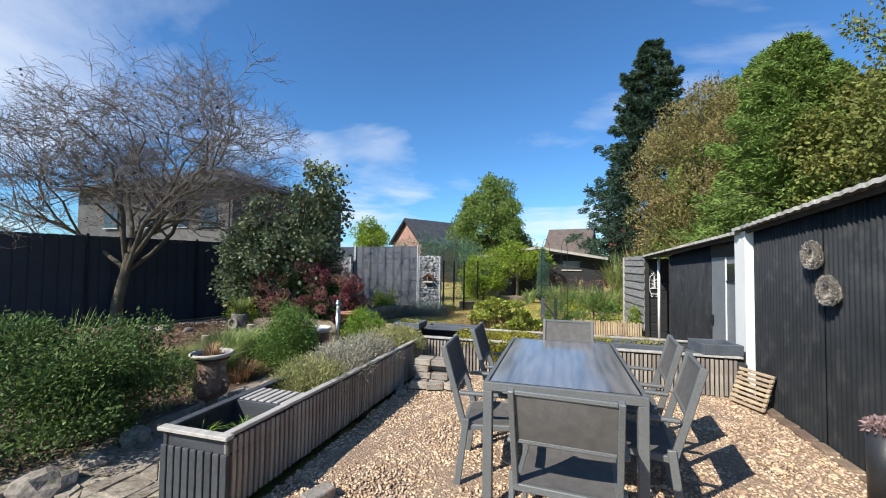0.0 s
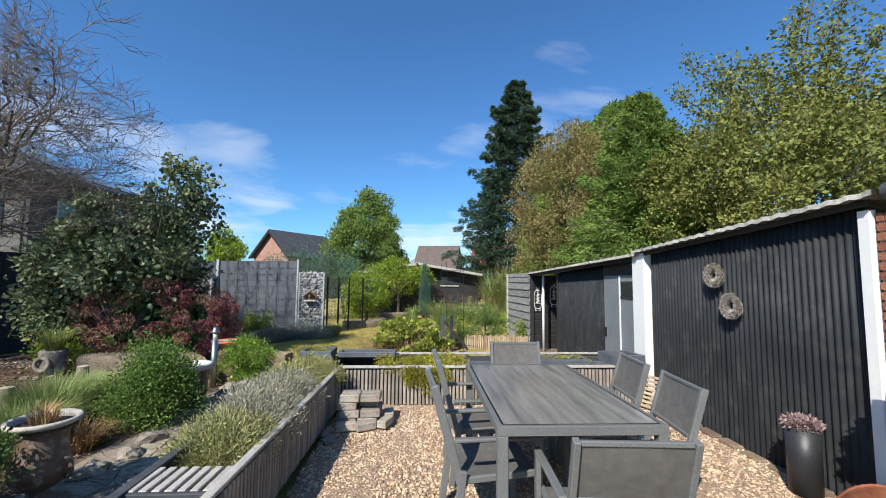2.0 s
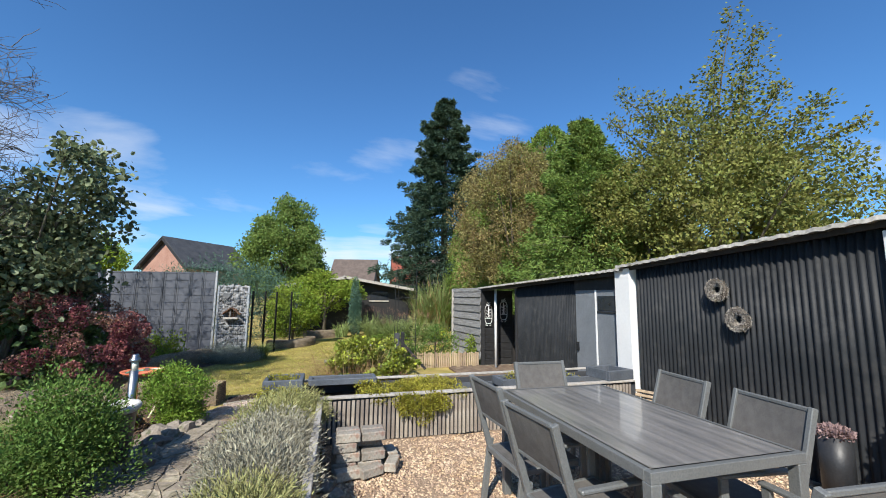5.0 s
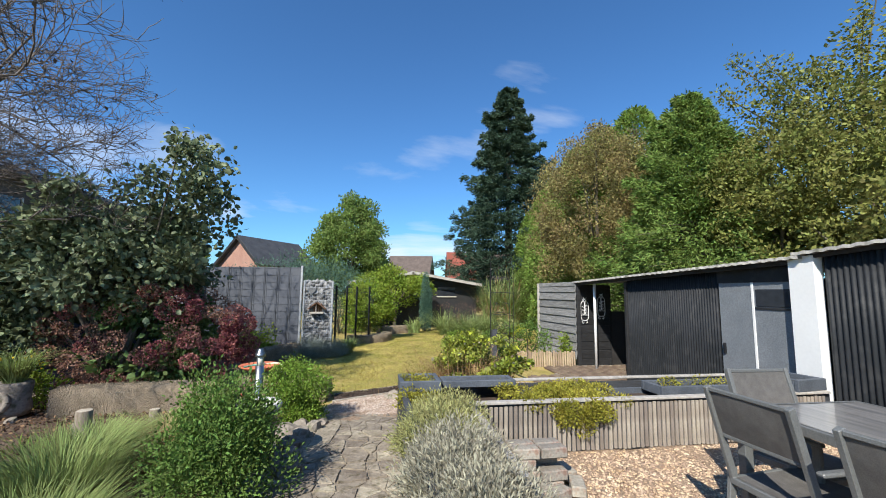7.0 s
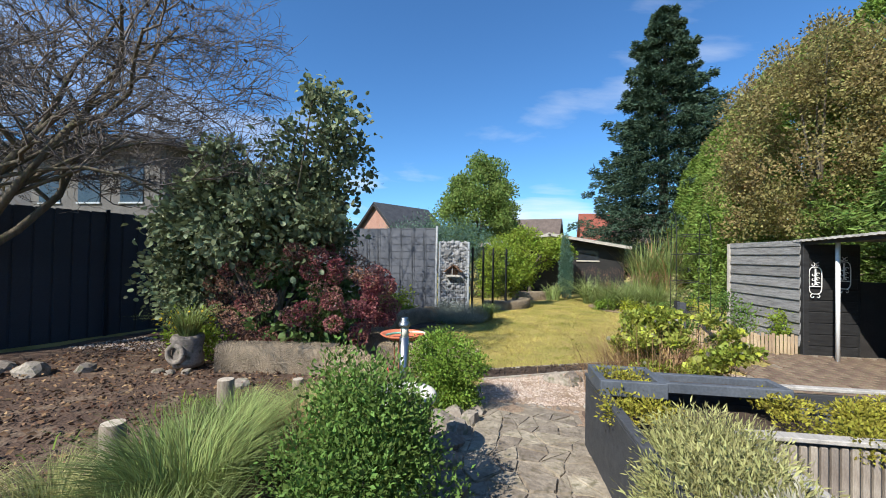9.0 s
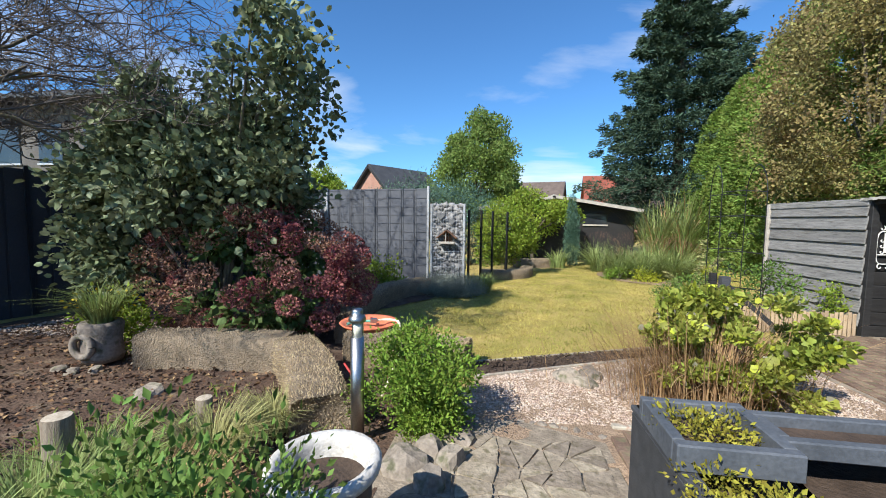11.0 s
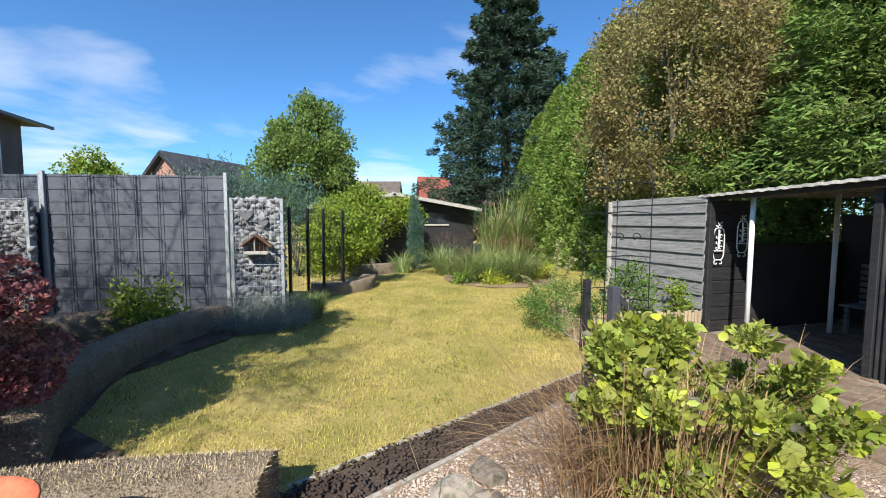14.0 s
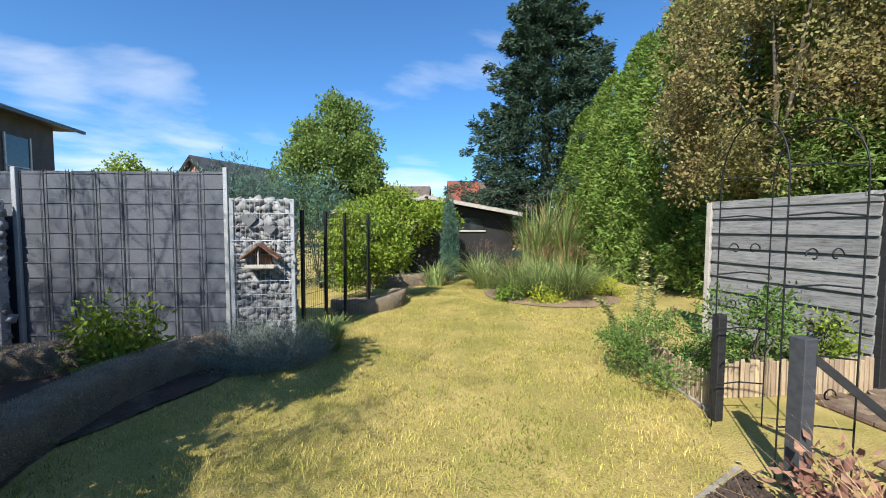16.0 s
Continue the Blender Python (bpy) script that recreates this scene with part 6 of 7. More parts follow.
# ---- loose things round the path and terrace ----


def wreath(y, z, seed):
    g = np.random.default_rng(seed)
    t = thing("wreath", 2.085, y, z, 0, "pale straw wreath hanging on the black corrugated wall", "wreath", "straw wreaths")
    n = 2600
    a, b = g.uniform(0, 6.283, n), g.uniform(0, 6.283, n)
    R, r = 0.080, 0.032
    c = np.stack([0 * a, np.cos(a), np.sin(a)], 1)
    p = c * R + r * (c * np.cos(b)[:, None] + np.array([1, 0, 0]) * np.sin(b)[:, None])
    d = np.stack([np.cos(b), np.sin(a) * -np.sin(b), np.cos(a) * -np.sin(b)], 1) * -0.6 + c * 0.5 * np.cos(b)[:, None]
    v, f = leaves(p, d + g.normal(0, 0.25, (n, 3)), 0.021, 0.22, 0.1)
    mesh_np("straw", v, f, L["straw"], t)["kind"] = "stuff"
    q = np.linspace(0, 2 * np.pi, 25)
    mesh_np("core", *tubes([(np.stack([0 * q, R * np.cos(q), R * np.sin(q)], 1), 0.029)], 8), M["straw_core"], t)
    return t


wreath(4.08, 1.575, 1)
wreath(3.88, 1.285, 2)


def lathed(name, prof, material, parent, label="", n=28, wob=0.0, smooth=True):
    return mesh_np(name, *lathe(prof, n, wob), material, parent, label, smooth)


urn = thing("garden_urn", -3.45, 3.32, -0.11, 0, "brown cast garden urn with scroll handles and a pale rim", "urn")
lathed("foot", [(0.001, 0), (0.17, 0), (0.17, 0.05), (0.10, 0.07), (0.065, 0.11), (0.06, 0.15), (0.001, 0.15)], M["urn"], urn)
lathed("body", [(0.06, 0.14), (0.12, 0.17), (0.165, 0.24), (0.165, 0.30), (0.15, 0.34), (0.158, 0.36), (0.14, 0.40), (0.135, 0.50), (0.16, 0.57), (0.20, 0.60)], M["urn"], urn)
lathed("rim", [(0.165, 0.57), (0.205, 0.592), (0.21, 0.61), (0.195, 0.622), (0.175, 0.61), (0.165, 0.56)], M["palewood"], urn, "pale crusted rim")
lathed("soil", [(0.001, 0.575), (0.17, 0.575), (0.17, 0.55)], M["dark_soil"], urn)
for s in (-1, 1):
    q = np.linspace(-1.2, 1.5, 10)
    mesh_np("handle", *tubes([(np.stack([s * (0.155 + 0.05 * np.cos(q)), 0 * q, 0.28 + 0.065 * np.sin(q)], 1), 0.016)], 7), M["urn"], urn, smooth=True)
tuft("potted_grass", -3.45, 3.32, 0.46, 160, 0.12, 0.16, 0.8, 0.004, L["drystem"], "dry sprigs growing in the urn", "plant")

pot = thing("flower_pot", -3.67, 5.55, -0.15, 0, "dark glazed pot with a thick white crusted rim and bare soil", "pot")
lathed("body", [(0.001, 0), (0.12, 0), (0.15, 0.25), (0.165, 0.50), (0.17, 0.54)], M["potbrown"], pot, wob=0.01)
lathed("rim", [(0.165, 0.50), (0.192, 0.53), (0.195, 0.555), (0.18, 0.575), (0.155, 0.565), (0.145, 0.53), (0.14, 0.42)], M["potrim"], pot, "white crusted rim", wob=0.012)
lathed("soil", [(0.001, 0.49), (0.05, 0.495), (0.10, 0.47), (0.15, 0.48)], M["dark_soil"], pot, wob=0.05)
pot.scale = (1.12, 1.12, 1.0)
boxpart("plant_tag", (0.0, -0.09, 0.50), (0.02, 0.004, 0.05), M["white"], pot, "white plastic plant tag", bev=0)

bol = thing("bollard_light", -3.95, 6.62, -0.2, 0, "stainless steel garden bollard light with a domed cap", "lamp")
lathed("post", [(0.001, 0), (0.045, 0), (0.045, 0.76), (0.001, 0.76)], M["steel"], bol)
lathed("lamp_glass", [(0.001, 0.76), (0.034, 0.76), (0.034, 0.86), (0.001, 0.86)], M["lampglass"], bol, "cream lamp glass")
for i in range(3):
    q = i * 2.094
    boxpart("strut", (0.039 * math.cos(q), 0.039 * math.sin(q), 0.81), (0.006, 0.006, 0.11), M["steel"], bol, bev=0)
lathed("cap", [(0.001, 0.862), (0.055, 0.862), (0.058, 0.875), (0.052, 0.90), (0.040, 0.905), (0.038, 0.93), (0.034, 0.945), (0.001, 0.95)], M["steel"], bol)
bol2 = copy_thing(bol, pose(-4.75, 2.05, -0.12))

dish = thing("bird_bath", -4.22, 7.62, -0.22, 0, "shallow orange terracotta bird bath on thin wire legs", "bird bath")
lathed("bowl", [(0.001, 0.555), (0.16, 0.56), (0.235, 0.60), (0.262, 0.615), (0.268, 0.61), (0.24, 0.585), (0.16, 0.545), (0.001, 0.54)], M["bowl"], dish, n=36)
for i in range(3):
    a = 0.5 + i * 2.094
    mesh_np("leg", *tubes([(np.array([(0.16 * math.cos(a), 0.16 * math.sin(a), 0.56), (0.13 * math.cos(a), 0.13 * math.sin(a), 0.3), (0.19 * math.cos(a), 0.19 * math.sin(a), 0.0)]), 0.008)], 6), M["rust"], dish)
hose = thing("hose_connector", -4.22, 7.62, 0.355, 20, "garden hose end with tap fittings lying in the dish", "hose")
mesh_np("hose", *tubes([(arc([(-0.20, 0.0, 0.02), (-0.08, 0.05, 0.03), (0.02, 0.0, 0.04)], 10), 0.013)], 8), M["hose_green"], hose, "green hose end", smooth=True)
mesh_np("hose", *tubes([(arc([(0.06, 0.0, 0.04), (0.14, 0.03, 0.04), (0.22, -0.04, 0.05), (0.27, -0.1, 0.02), (0.25, -0.16, -0.25), (0.1, -0.3, -0.55)], 20), 0.012)], 8), M["hose_cream"], hose, "cream hose hanging over the edge", smooth=True)
mesh_np("hose", *tubes([(arc([(-0.22, -0.12, -0.3), (-0.12, -0.2, -0.42), (0.0, -0.2, -0.55)], 12), 0.011)], 8), M["hose_red"], hose, "red hose below the dish", smooth=True)
boxpart("fitting", (0.04, 0, 0.045), (0.06, 0.045, 0.04), M["steel"], hose)
boxpart("tap_lever", (0.02, 0.05, 0.05), (0.02, 0.08, 0.015), M["hose_red"], hose)

for lx, ly, h, r in ((-5.45, 5.12, 0.38, 0.07), (-5.15, 5.75, 0.48, 0.062), (-4.9, 6.4, 0.3, 0.05)):
    t = thing("log_post", lx, ly, -0.13, 0, "weathered round wooden post standing in the bed", "post", "round wooden posts")
    lathed("shaft", [(0.001, 0), (r, 0), (r * 1.02, h * 0.5), (r, h * 0.97), (r * 0.94, h)], M["log"], t, n=14, wob=0.02)
    lathed("cut_end", [(r * 0.94, h), (r * 0.6, h + 0.004), (0.001, h + 0.002)], M["logend"], t, "pale cut end", n=14)


def rock(x, y, z, s, seed, label="rough brown field stone beside the path", group="field stones"):
    g = np.random.default_rng(seed)
    b = bmesh.new()
    bmesh.ops.create_icosphere(b, subdivisions=2, radius=1.0)
    k = g.uniform(0.7, 1.3, 3) * s
    for v in b.verts:
        q = noise.noise(v.co * 1.4 + Vector((seed * 3.1, 0, 0))) * 0.45
        v.co = Vector((v.co.x * k[0], v.co.y * k[1], v.co.z * k[2] * 0.7)) * (1 + q)
    ob = tagged(part("stone", b, M["rock"]), label, "stone", group)
    ob.matrix_basis = pose(x, y, z + 0.25 * s, g.uniform(-15, 15), g.uniform(-15, 15), g.uniform(0, 360))
    return ob


sd = 0
for rx, ry, s in ((-3.42, 5.95, 0.13), (-3.38, 6.2, 0.11), (-3.30, 6.45, 0.12), (-3.45, 6.55, 0.10), (-3.55, 6.35, 0.12), (-3.38, 5.65, 0.10), (-3.33, 5.3, 0.11), (-3.4, 4.45, 0.12), (-3.38, 4.1, 0.10), (-3.45, 3.75, 0.11),
                  (-3.40, 2.55, 0.13), (-3.35, 2.2, 0.12), (-3.3, 1.85, 0.14), (-3.45, 1.6, 0.12), (-3.75, 1.45, 0.13), (-4.05, 1.4, 0.12), (-2.35, 8.2, 0.13), (-2.1, 8.35, 0.12), (-2.2, 8.1, 0.10), (-3.25, 6.75, 0.09),
                  (-8.6, 6.9, 0.16), (-8.9, 6.7, 0.14), (-9.2, 7.0, 0.15), (-8.2, 7.2, 0.12), (-7.0, 7.45, 0.08), (-7.35, 7.4, 0.08), (-7.15, 7.35, 0.07), (-5.95, 7.0, 0.09), (-1.70, 4.27, 0.08), (-1.64, 4.12, 0.07)):
    sd += 1
    rock(rx, ry, float(ground_z(rx, ry)) if rx < -1.8 else 0.0, s, sd)
# ring of small edging cobbles where the flagstones end
for i in range(15):
    a = i / 14
    rx, ry = -3.42 + 1.12 * a, 6.95 + 0.16 * math.sin(math.pi * a) + 0.05 * a
    rock(rx, ry, float(ground_z(rx, ry)) - 0.01, 0.038, 100 + i, "small rounded edging cobble at the path end", "edging cobbles")

stump = thing("stone_planter", -7.2, 7.7, -0.2, 0, "weathered round stone planter with a ring hole and grasses", "planter")
lathed("body", [(0.001, 0), (0.17, 0), (0.20, 0.08), (0.18, 0.22), (0.20, 0.38), (0.18, 0.42), (0.001, 0.40)], M["rock"], stump, wob=0.05, n=20)
q = np.linspace(0, 2 * np.pi, 20)
mesh_np("ring", *tubes([(np.stack([0.11 * np.cos(q) - 0.02, 0 * q - 0.19, 0.20 + 0.11 * np.sin(q)], 1), 0.035)], 8), M["rock"], stump, smooth=True)
tuft("sedge", -7.2, 7.7, 0.18, 320, 0.14, 0.5, 1.1, 0.006, L["greengrass"], "arching dark sedge in the stone planter", "plant")

# brick pile on the terrace
GB = boxpart("paver", (0, 0, 0), (0.20, 0.10, 0.075), M["greybrick"], None, bev=0.008)
tagged(GB, "old grey paving brick stacked in a pile", "brick", "pile of old bricks")
spots = []
for lv in range(4):
    rows = 3 if lv < 3 else 2
    for r in range(rows):
        for c in range(2):
            if lv == 2 and r == 0 and c == 1:
                continue
            spots.append((-1.57 + c * 0.21 + (0.03 if lv % 2 else 0), 4.56 + r * 0.112, 0.042 + lv * 0.078, (r * 7 + c * 5 + lv * 3) % 9 - 4))
spots += [(-1.36, 4.42, 0.042, 25), (-1.17, 4.5, 0.05, 70), (-1.15, 4.74, 0.05, 95)]
for i, (bx_, by_, bz_, br_) in enumerate(spots):
    o = new("paver", GB.data)
    o.matrix_basis = pose(bx_, by_, bz_, 0, 0, br_)
    tagged(o, "old grey paving brick stacked in a pile", "brick", "pile of old bricks")
GB.matrix_basis = pose(-1.55, 4.41, 0.04, 0, 0, 12)
for bx_, by_, br_ in ((-1.48, 1.98, 20), (-1.40, 2.16, 70)):
    o = new("paver", GB.data)
    o.matrix_basis = pose(bx_, by_, 0.03, 8, 0, br_)
    tagged(o, "loose reddish paving brick lying in the gravel", "brick")
# kerb along the shed wall
kerb = thing("kerb", 0, 0, 0, 0, "mossy brick kerb along the foot of the shed wall", "kerb", kind="structure")
KB = boxpart("brick", (0, 0, 0), (0.10, 0.205, 0.10), M["paver"], kerb, bev=0.01)
for i in range(14):
    o = KB if i == 0 else new("brick", KB.data)
    o.parent = kerb
    o.matrix_basis = pose(2.08, 1.6 + i * 0.262, -0.025 + random.uniform(-0.012, 0.012), random.uniform(-3, 3), random.uniform(-7, 7), random.uniform(-5, 5))
# slatted tile leaning on the planter
tile = thing("slatted_tile", 1.90, 4.88, 0.0, -66, "wooden slatted decking tile leaning against the wall", "decking tile")
for i in range(8):
    boxpart("slat", (0, 0.0 + i * 0.018, 0.035 + i * 0.046), (0.40, 0.018, 0.032), M["tanslat"], tile, rot=(-21, 0, 0))
for s in (-0.17, 0.17):
    boxpart("batten", (s, 0.083, 0.19), (0.04, 0.018, 0.38), M["tanslat"], tile, rot=(-21, 0, 0))

sp_ = thing("plant_pot", 1.96, 3.12, 0, 0, "tall black cylinder pot standing by the shed wall", "pot")
lathed("body", [(0.001, 0), (0.098, 0), (0.104, 0.47), (0.095, 0.47), (0.09, 0.42), (0.001, 0.42)], M["potblack"], sp_)
p, u = clumps(1100, [(0, 0, 0.48, 0.10, 0.10, 0.05)], 0.4)
ob = foliage("flower_head", p, u + [0, 0, 0.5], 0.03, L["sedum"], sp_, 0.5, label="dusty pink dried sedum flowers")
tp_ = thing("tall_planter", 1.82, 2.0, 0, 10, "tall slate grey planter with a bright yellow hosta", "planter")
b = bmesh.new()
bmesh.ops.create_cone(b, cap_ends=True, segments=28, radius1=0.17, radius2=0.235, depth=1.1)
bmesh.ops.translate(b, vec=(0, 0, 0.55), verts=b.verts)
part("body", b, M["potgrey"], tp_, smooth=False)
n = 280
a = rng.uniform(0, 6.28, n)
d = np.stack([np.cos(a), np.sin(a), rng.uniform(0.05, 0.9, n)], 1)
v, f = broad_leaves(d * [0.08, 0.08, 0.02] + [0, 0, 1.1], d, 0.19, 0.5, 0.35)
mesh_np("leaf_crown", v, f, L["hosta"], tp_, "bright yellow-green pointed leaves")["kind"] = "stuff"
fb = thing("fire_basket", 1.83, 2.42, 0, 60, "rusted curved steel fire screen standing on the gravel", "fire screen")
n = 15
q = np.linspace(0.25, 2.2, n)
v = np.concatenate([np.stack([np.full(n, s), 0.26 * np.cos(q), 0.30 * np.sin(q)], 1) for s in (-0.22, 0.22)])
i = np.arange(n - 1)
f = np.stack([i, i + 1, i + n + 1, i + n], 1)
mesh_np("sheet", np.concatenate([v, v * [1, 0.975, 0.975]]), np.concatenate([f, f + 2 * n]), M["rust"], fb, smooth=True)
for s in (-0.22, 0.22):
    mesh_np("edge_bar", *tubes([(np.stack([np.full(n, s), 0.26 * np.cos(q), 0.30 * np.sin(q)], 1), 0.010)], 6), M["rust"], fb)
boxpart("cross_bar", (0, 0.25, 0.08), (0.46, 0.03, 0.03), M["rust"], fb)

# creeping sedum over the planter edge
for mx_, my_, z_, sx, sy, n_, hang in ((-0.80, 5.58, 0.40, 0.52, 0.34, 15000, True), (-2.2, 5.5, 0.42, 0.15, 0.16, 1600, False), (1.0, 5.75, 0.41, 0.45, 0.10, 1100, False), (-2.19, 5.84, 0.49, 0.11, 0.11, 1000, False)):
    t = thing("creeping_sedum", mx_, my_, z_, 0, "yellow-green creeping sedum growing in the planter", "plant", "creeping sedum")
    bl = [(rng.uniform(-sx, sx), rng.uniform(-sy, sy), rng.uniform(-0.02, 0.05), 0.12, 0.10, 0.06) for _ in range(40 if hang else 16)]
    if hang:
        bl += [(rng.uniform(-0.25, 0.3), -0.40, -rng.uniform(0.0, 0.24) * rng.uniform(0.3, 1), 0.09, 0.06, 0.08) for _ in range(22)]
    p, u = clumps(n_, bl, 0.4)
    foliage("mat", p, u + [0, -0.2, 0.3], 0.024, L["moss"], t, 0.5)

# gate posts and rose arch beside the lawn
gp = thing("gate_post", -0.02, 10.38, -0.28, 0, "black square wooden gate post beside the lawn", "post", "black gate posts")
boxpart("shaft", (0, 0, 0.45), (0.075, 0.075, 0.90), M["blackwood"], gp)
gp = thing("gate_post", -0.30, 9.52, -0.28, 0, "black square wooden gate post with a slanting brace", "post", "black gate posts")
boxpart("shaft", (0, 0, 0.48), (0.095, 0.095, 0.96), M["darkplank"], gp)
boxpart("brace", (0.26, -0.22, 0.58), (0.05, 0.03, 0.95), M["blackwood"], gp, rot=(0, -48, -40))
archt = thing("rose_arch", 0, 0, -0.28, 0, "thin black wrought iron rose arch over the gate", "arch")
ends = [((-0.16, 10.28), (-0.34, 9.62)), ((0.26, 10.22), (0.10, 9.50))]
for (ax, ay), (bx2, by2) in ends:
    s = np.linspace(0, 1, 17)
    ang = np.pi * s
    pts = [(ax, ay, 0), (ax, ay, 1.0), (ax, ay, 1.75)] + [(ax + (bx2 - ax) * (0.5 - 0.5 * math.cos(q_)), ay + (by2 - ay) * (0.5 - 0.5 * math.cos(q_)), 1.95 + 0.42 * math.sin(q_)) for q_ in ang] + [(bx2, by2, 1.75), (bx2, by2, 1.0), (bx2, by2, 0)]
    mesh_np("hoop", *tubes([(np.array(pts), 0.0055)], 6), M["iron"], archt)
for s_ in (0, 1):
    (ax, ay), (bx2, by2) = ends[0][s_], ends[1][s_]
    for z_ in (0.35, 0.8, 1.25, 1.7, 2.0):
        mesh_np("rung", *tubes([(np.array([(ax, ay, z_), ((ax + bx2) / 2, (ay + by2) / 2, z_ + 0.02), (bx2, by2, z_)]), 0.006)], 5), M["iron"], archt)
    for z_ in (0.55, 1.0, 1.45):
        q = np.linspace(0, 5.0, 18)
        rr = 0.06 * (1 - q / 6.5)
        for sg in (-1, 1):
            mesh_np("scroll", *tubes([(np.stack([(ax + bx2) / 2 + sg * (0.09 + 0 * q) + sg * rr * np.cos(q), (ay + by2) / 2 + 0 * q, z_ + rr * np.sin(q)], 1), 0.005)], 5), M["iron"], archt)

# ---- buildings beyond the garden ----


def gable_house(name, x, y, rz, w, d, eave, ridge, wall_m, roof_m, label):
    t = thing(name, x, y, -0.3, rz, label, "house")
    b = bmesh.new()
    pts = [(-w / 2, 0), (w / 2, 0), (w / 2, eave), (0, ridge), (-w / 2, eave)]
    fr = [b.verts.new((px_, 0, pz_)) for px_, pz_ in pts]
    bk = [b.verts.new((px_, d, pz_)) for px_, pz_ in pts]
    b.faces.new(fr)
    b.faces.new(bk[::-1])
    for i_ in range(5):
        b.faces.new((fr[i_], bk[i_], bk[(i_ + 1) % 5], fr[(i_ + 1) % 5]))
    part("wall", b, wall_m, t)
    sl = math.hypot(w / 2, ridge - eave)
    an = math.degrees(math.atan2(ridge - eave, w / 2))
    for s in (-1, 1):
        boxpart("roof", (s * (w / 4 + 0.12), d / 2, (eave + ridge) / 2 + 0.05), (sl + 0.45, d + 0.7, 0.16), roof_m, t, rot=(0, s * an, 0))
        boxpart("barge_board", (s * (w / 4 + 0.12), -0.36, (eave + ridge) / 2 - 0.02), (sl + 0.45, 0.04, 0.20), M["blackwood"], t, rot=(0, s * an, 0))
    wf = boxpart("window", (0, -0.02, eave * 0.55), (1.3, 0.06, 1.2), M["window"], t)
    boxpart("frame", (0, -0.05, eave * 0.55 + 0.6), (1.4, 0.08, 0.08), M["white"], wf)
    boxpart("frame", (0, -0.05, eave * 0.55 - 0.6), (1.4, 0.10, 0.08), M["white"], wf)
    return t


gable_house("gabled_house", -13.6, 34.8, -32, 4.4, 6.0, 3.7, 5.75, M["housered"], M["roofdark"], "small pinkish brick house with a dark gable roof")
gable_house("gabled_house", 9.6, 54.0, 84, 7.0, 3.0, 3.4, 6.9, M["housered"], M["roofred"], "brick house with a red tile roof far off")
gable_house("gabled_house", 17.5, 55.0, 86, 8.5, 9.0, 3.3, 7.0, M["housered"], M["roofbrown"], "brick house with a brown tile roof far off")
gable_house("gabled_house", 5.0, 62.0, 75, 7.0, 6.0, 3.4, 7.0, M["roofbrown"], M["roofbrown"], "brick house behind a scaffold far off")

gh = thing("grey_house", -17.0, 17.4, -0.3, 0, "two-storey grey brick house with a flat hipped dark roof", "house")
HX, HY, HE, HR = 12.0, 11.25, 6.05, 8.3
boxpart("wall", (-HX / 2, HY / 2, HE / 2), (HX, HY, HE), M["housegrey"], gh)
boxpart("gable_panel", (-3.4, -0.03, HE / 2 + 1.2), (6.4, 0.06, HE - 2.7), M["houselight"], gh, "pale rendered facade field")
b = bmesh.new()
o_ = 0.75
lo = [b.verts.new(q_) for q_ in ((-HX - o_, -o_, HE), (o_, -o_, HE), (o_, HY + o_, HE), (-HX - o_, HY + o_, HE))]
hi = [b.verts.new(q_) for q_ in ((-HX + 5, 5.0, HR), (-5, 5.0, HR), (-5, HY - 5.0, HR), (-HX + 5, HY - 5.0, HR))]
for i_ in range(4):
    b.faces.new((lo[i_], lo[(i_ + 1) % 4], hi[(i_ + 1) % 4], hi[i_]))
b.faces.new(hi)
b.faces.new(lo[::-1])
part("roof", b, M["roofdark"], gh, "dark flat-tile hipped roof")
for (ex, ey, sx, sy) in ((o_, HY / 2, 0.12, HY + 1.6), (-HX / 2, -o_, HX + 1.6, 0.12)):
    boxpart("gutter", (ex, ey, HE - 0.02), (sx, sy, 0.14), M["gutter"], gh)
boxpart("solar_panel", (-2.35, HY / 2, (HE + HR) / 2 + 0.12), (4.2, 4.4, 0.06), M["solar"], gh, "dark solar panels on the roof", rot=(0, 21.5, 0))
for wy, ww in ((1.8, 1.2), (5.4, 1.2), (9.3, 1.2)):
    for wz in (1.5, 4.45):
        wdw = boxpart("window", (0.01, wy, wz), (0.06, ww, 1.6), M["window"], gh, "dark upright window")
        boxpart("frame", (0.05, wy - ww / 2, wz), (0.06, 0.07, 1.7), M["galv"], wdw)
        boxpart("frame", (0.05, wy + ww / 2, wz), (0.06, 0.07, 1.7), M["galv"], wdw)
        boxpart("railing", (0.09, wy, wz - 0.45), (0.03, ww, 0.05), M["galv"], wdw)
for wx in (-1.5, -3.6, -5.6, -9.0):
    wdw = boxpart("window", (wx, -0.075, 4.4), (1.1, 0.05, 1.5), M["window"], gh, "dark upright window")
    boxpart("frame", (wx, -0.11, 4.4 - 0.78), (1.2, 0.06, 0.07), M["galv"], wdw)

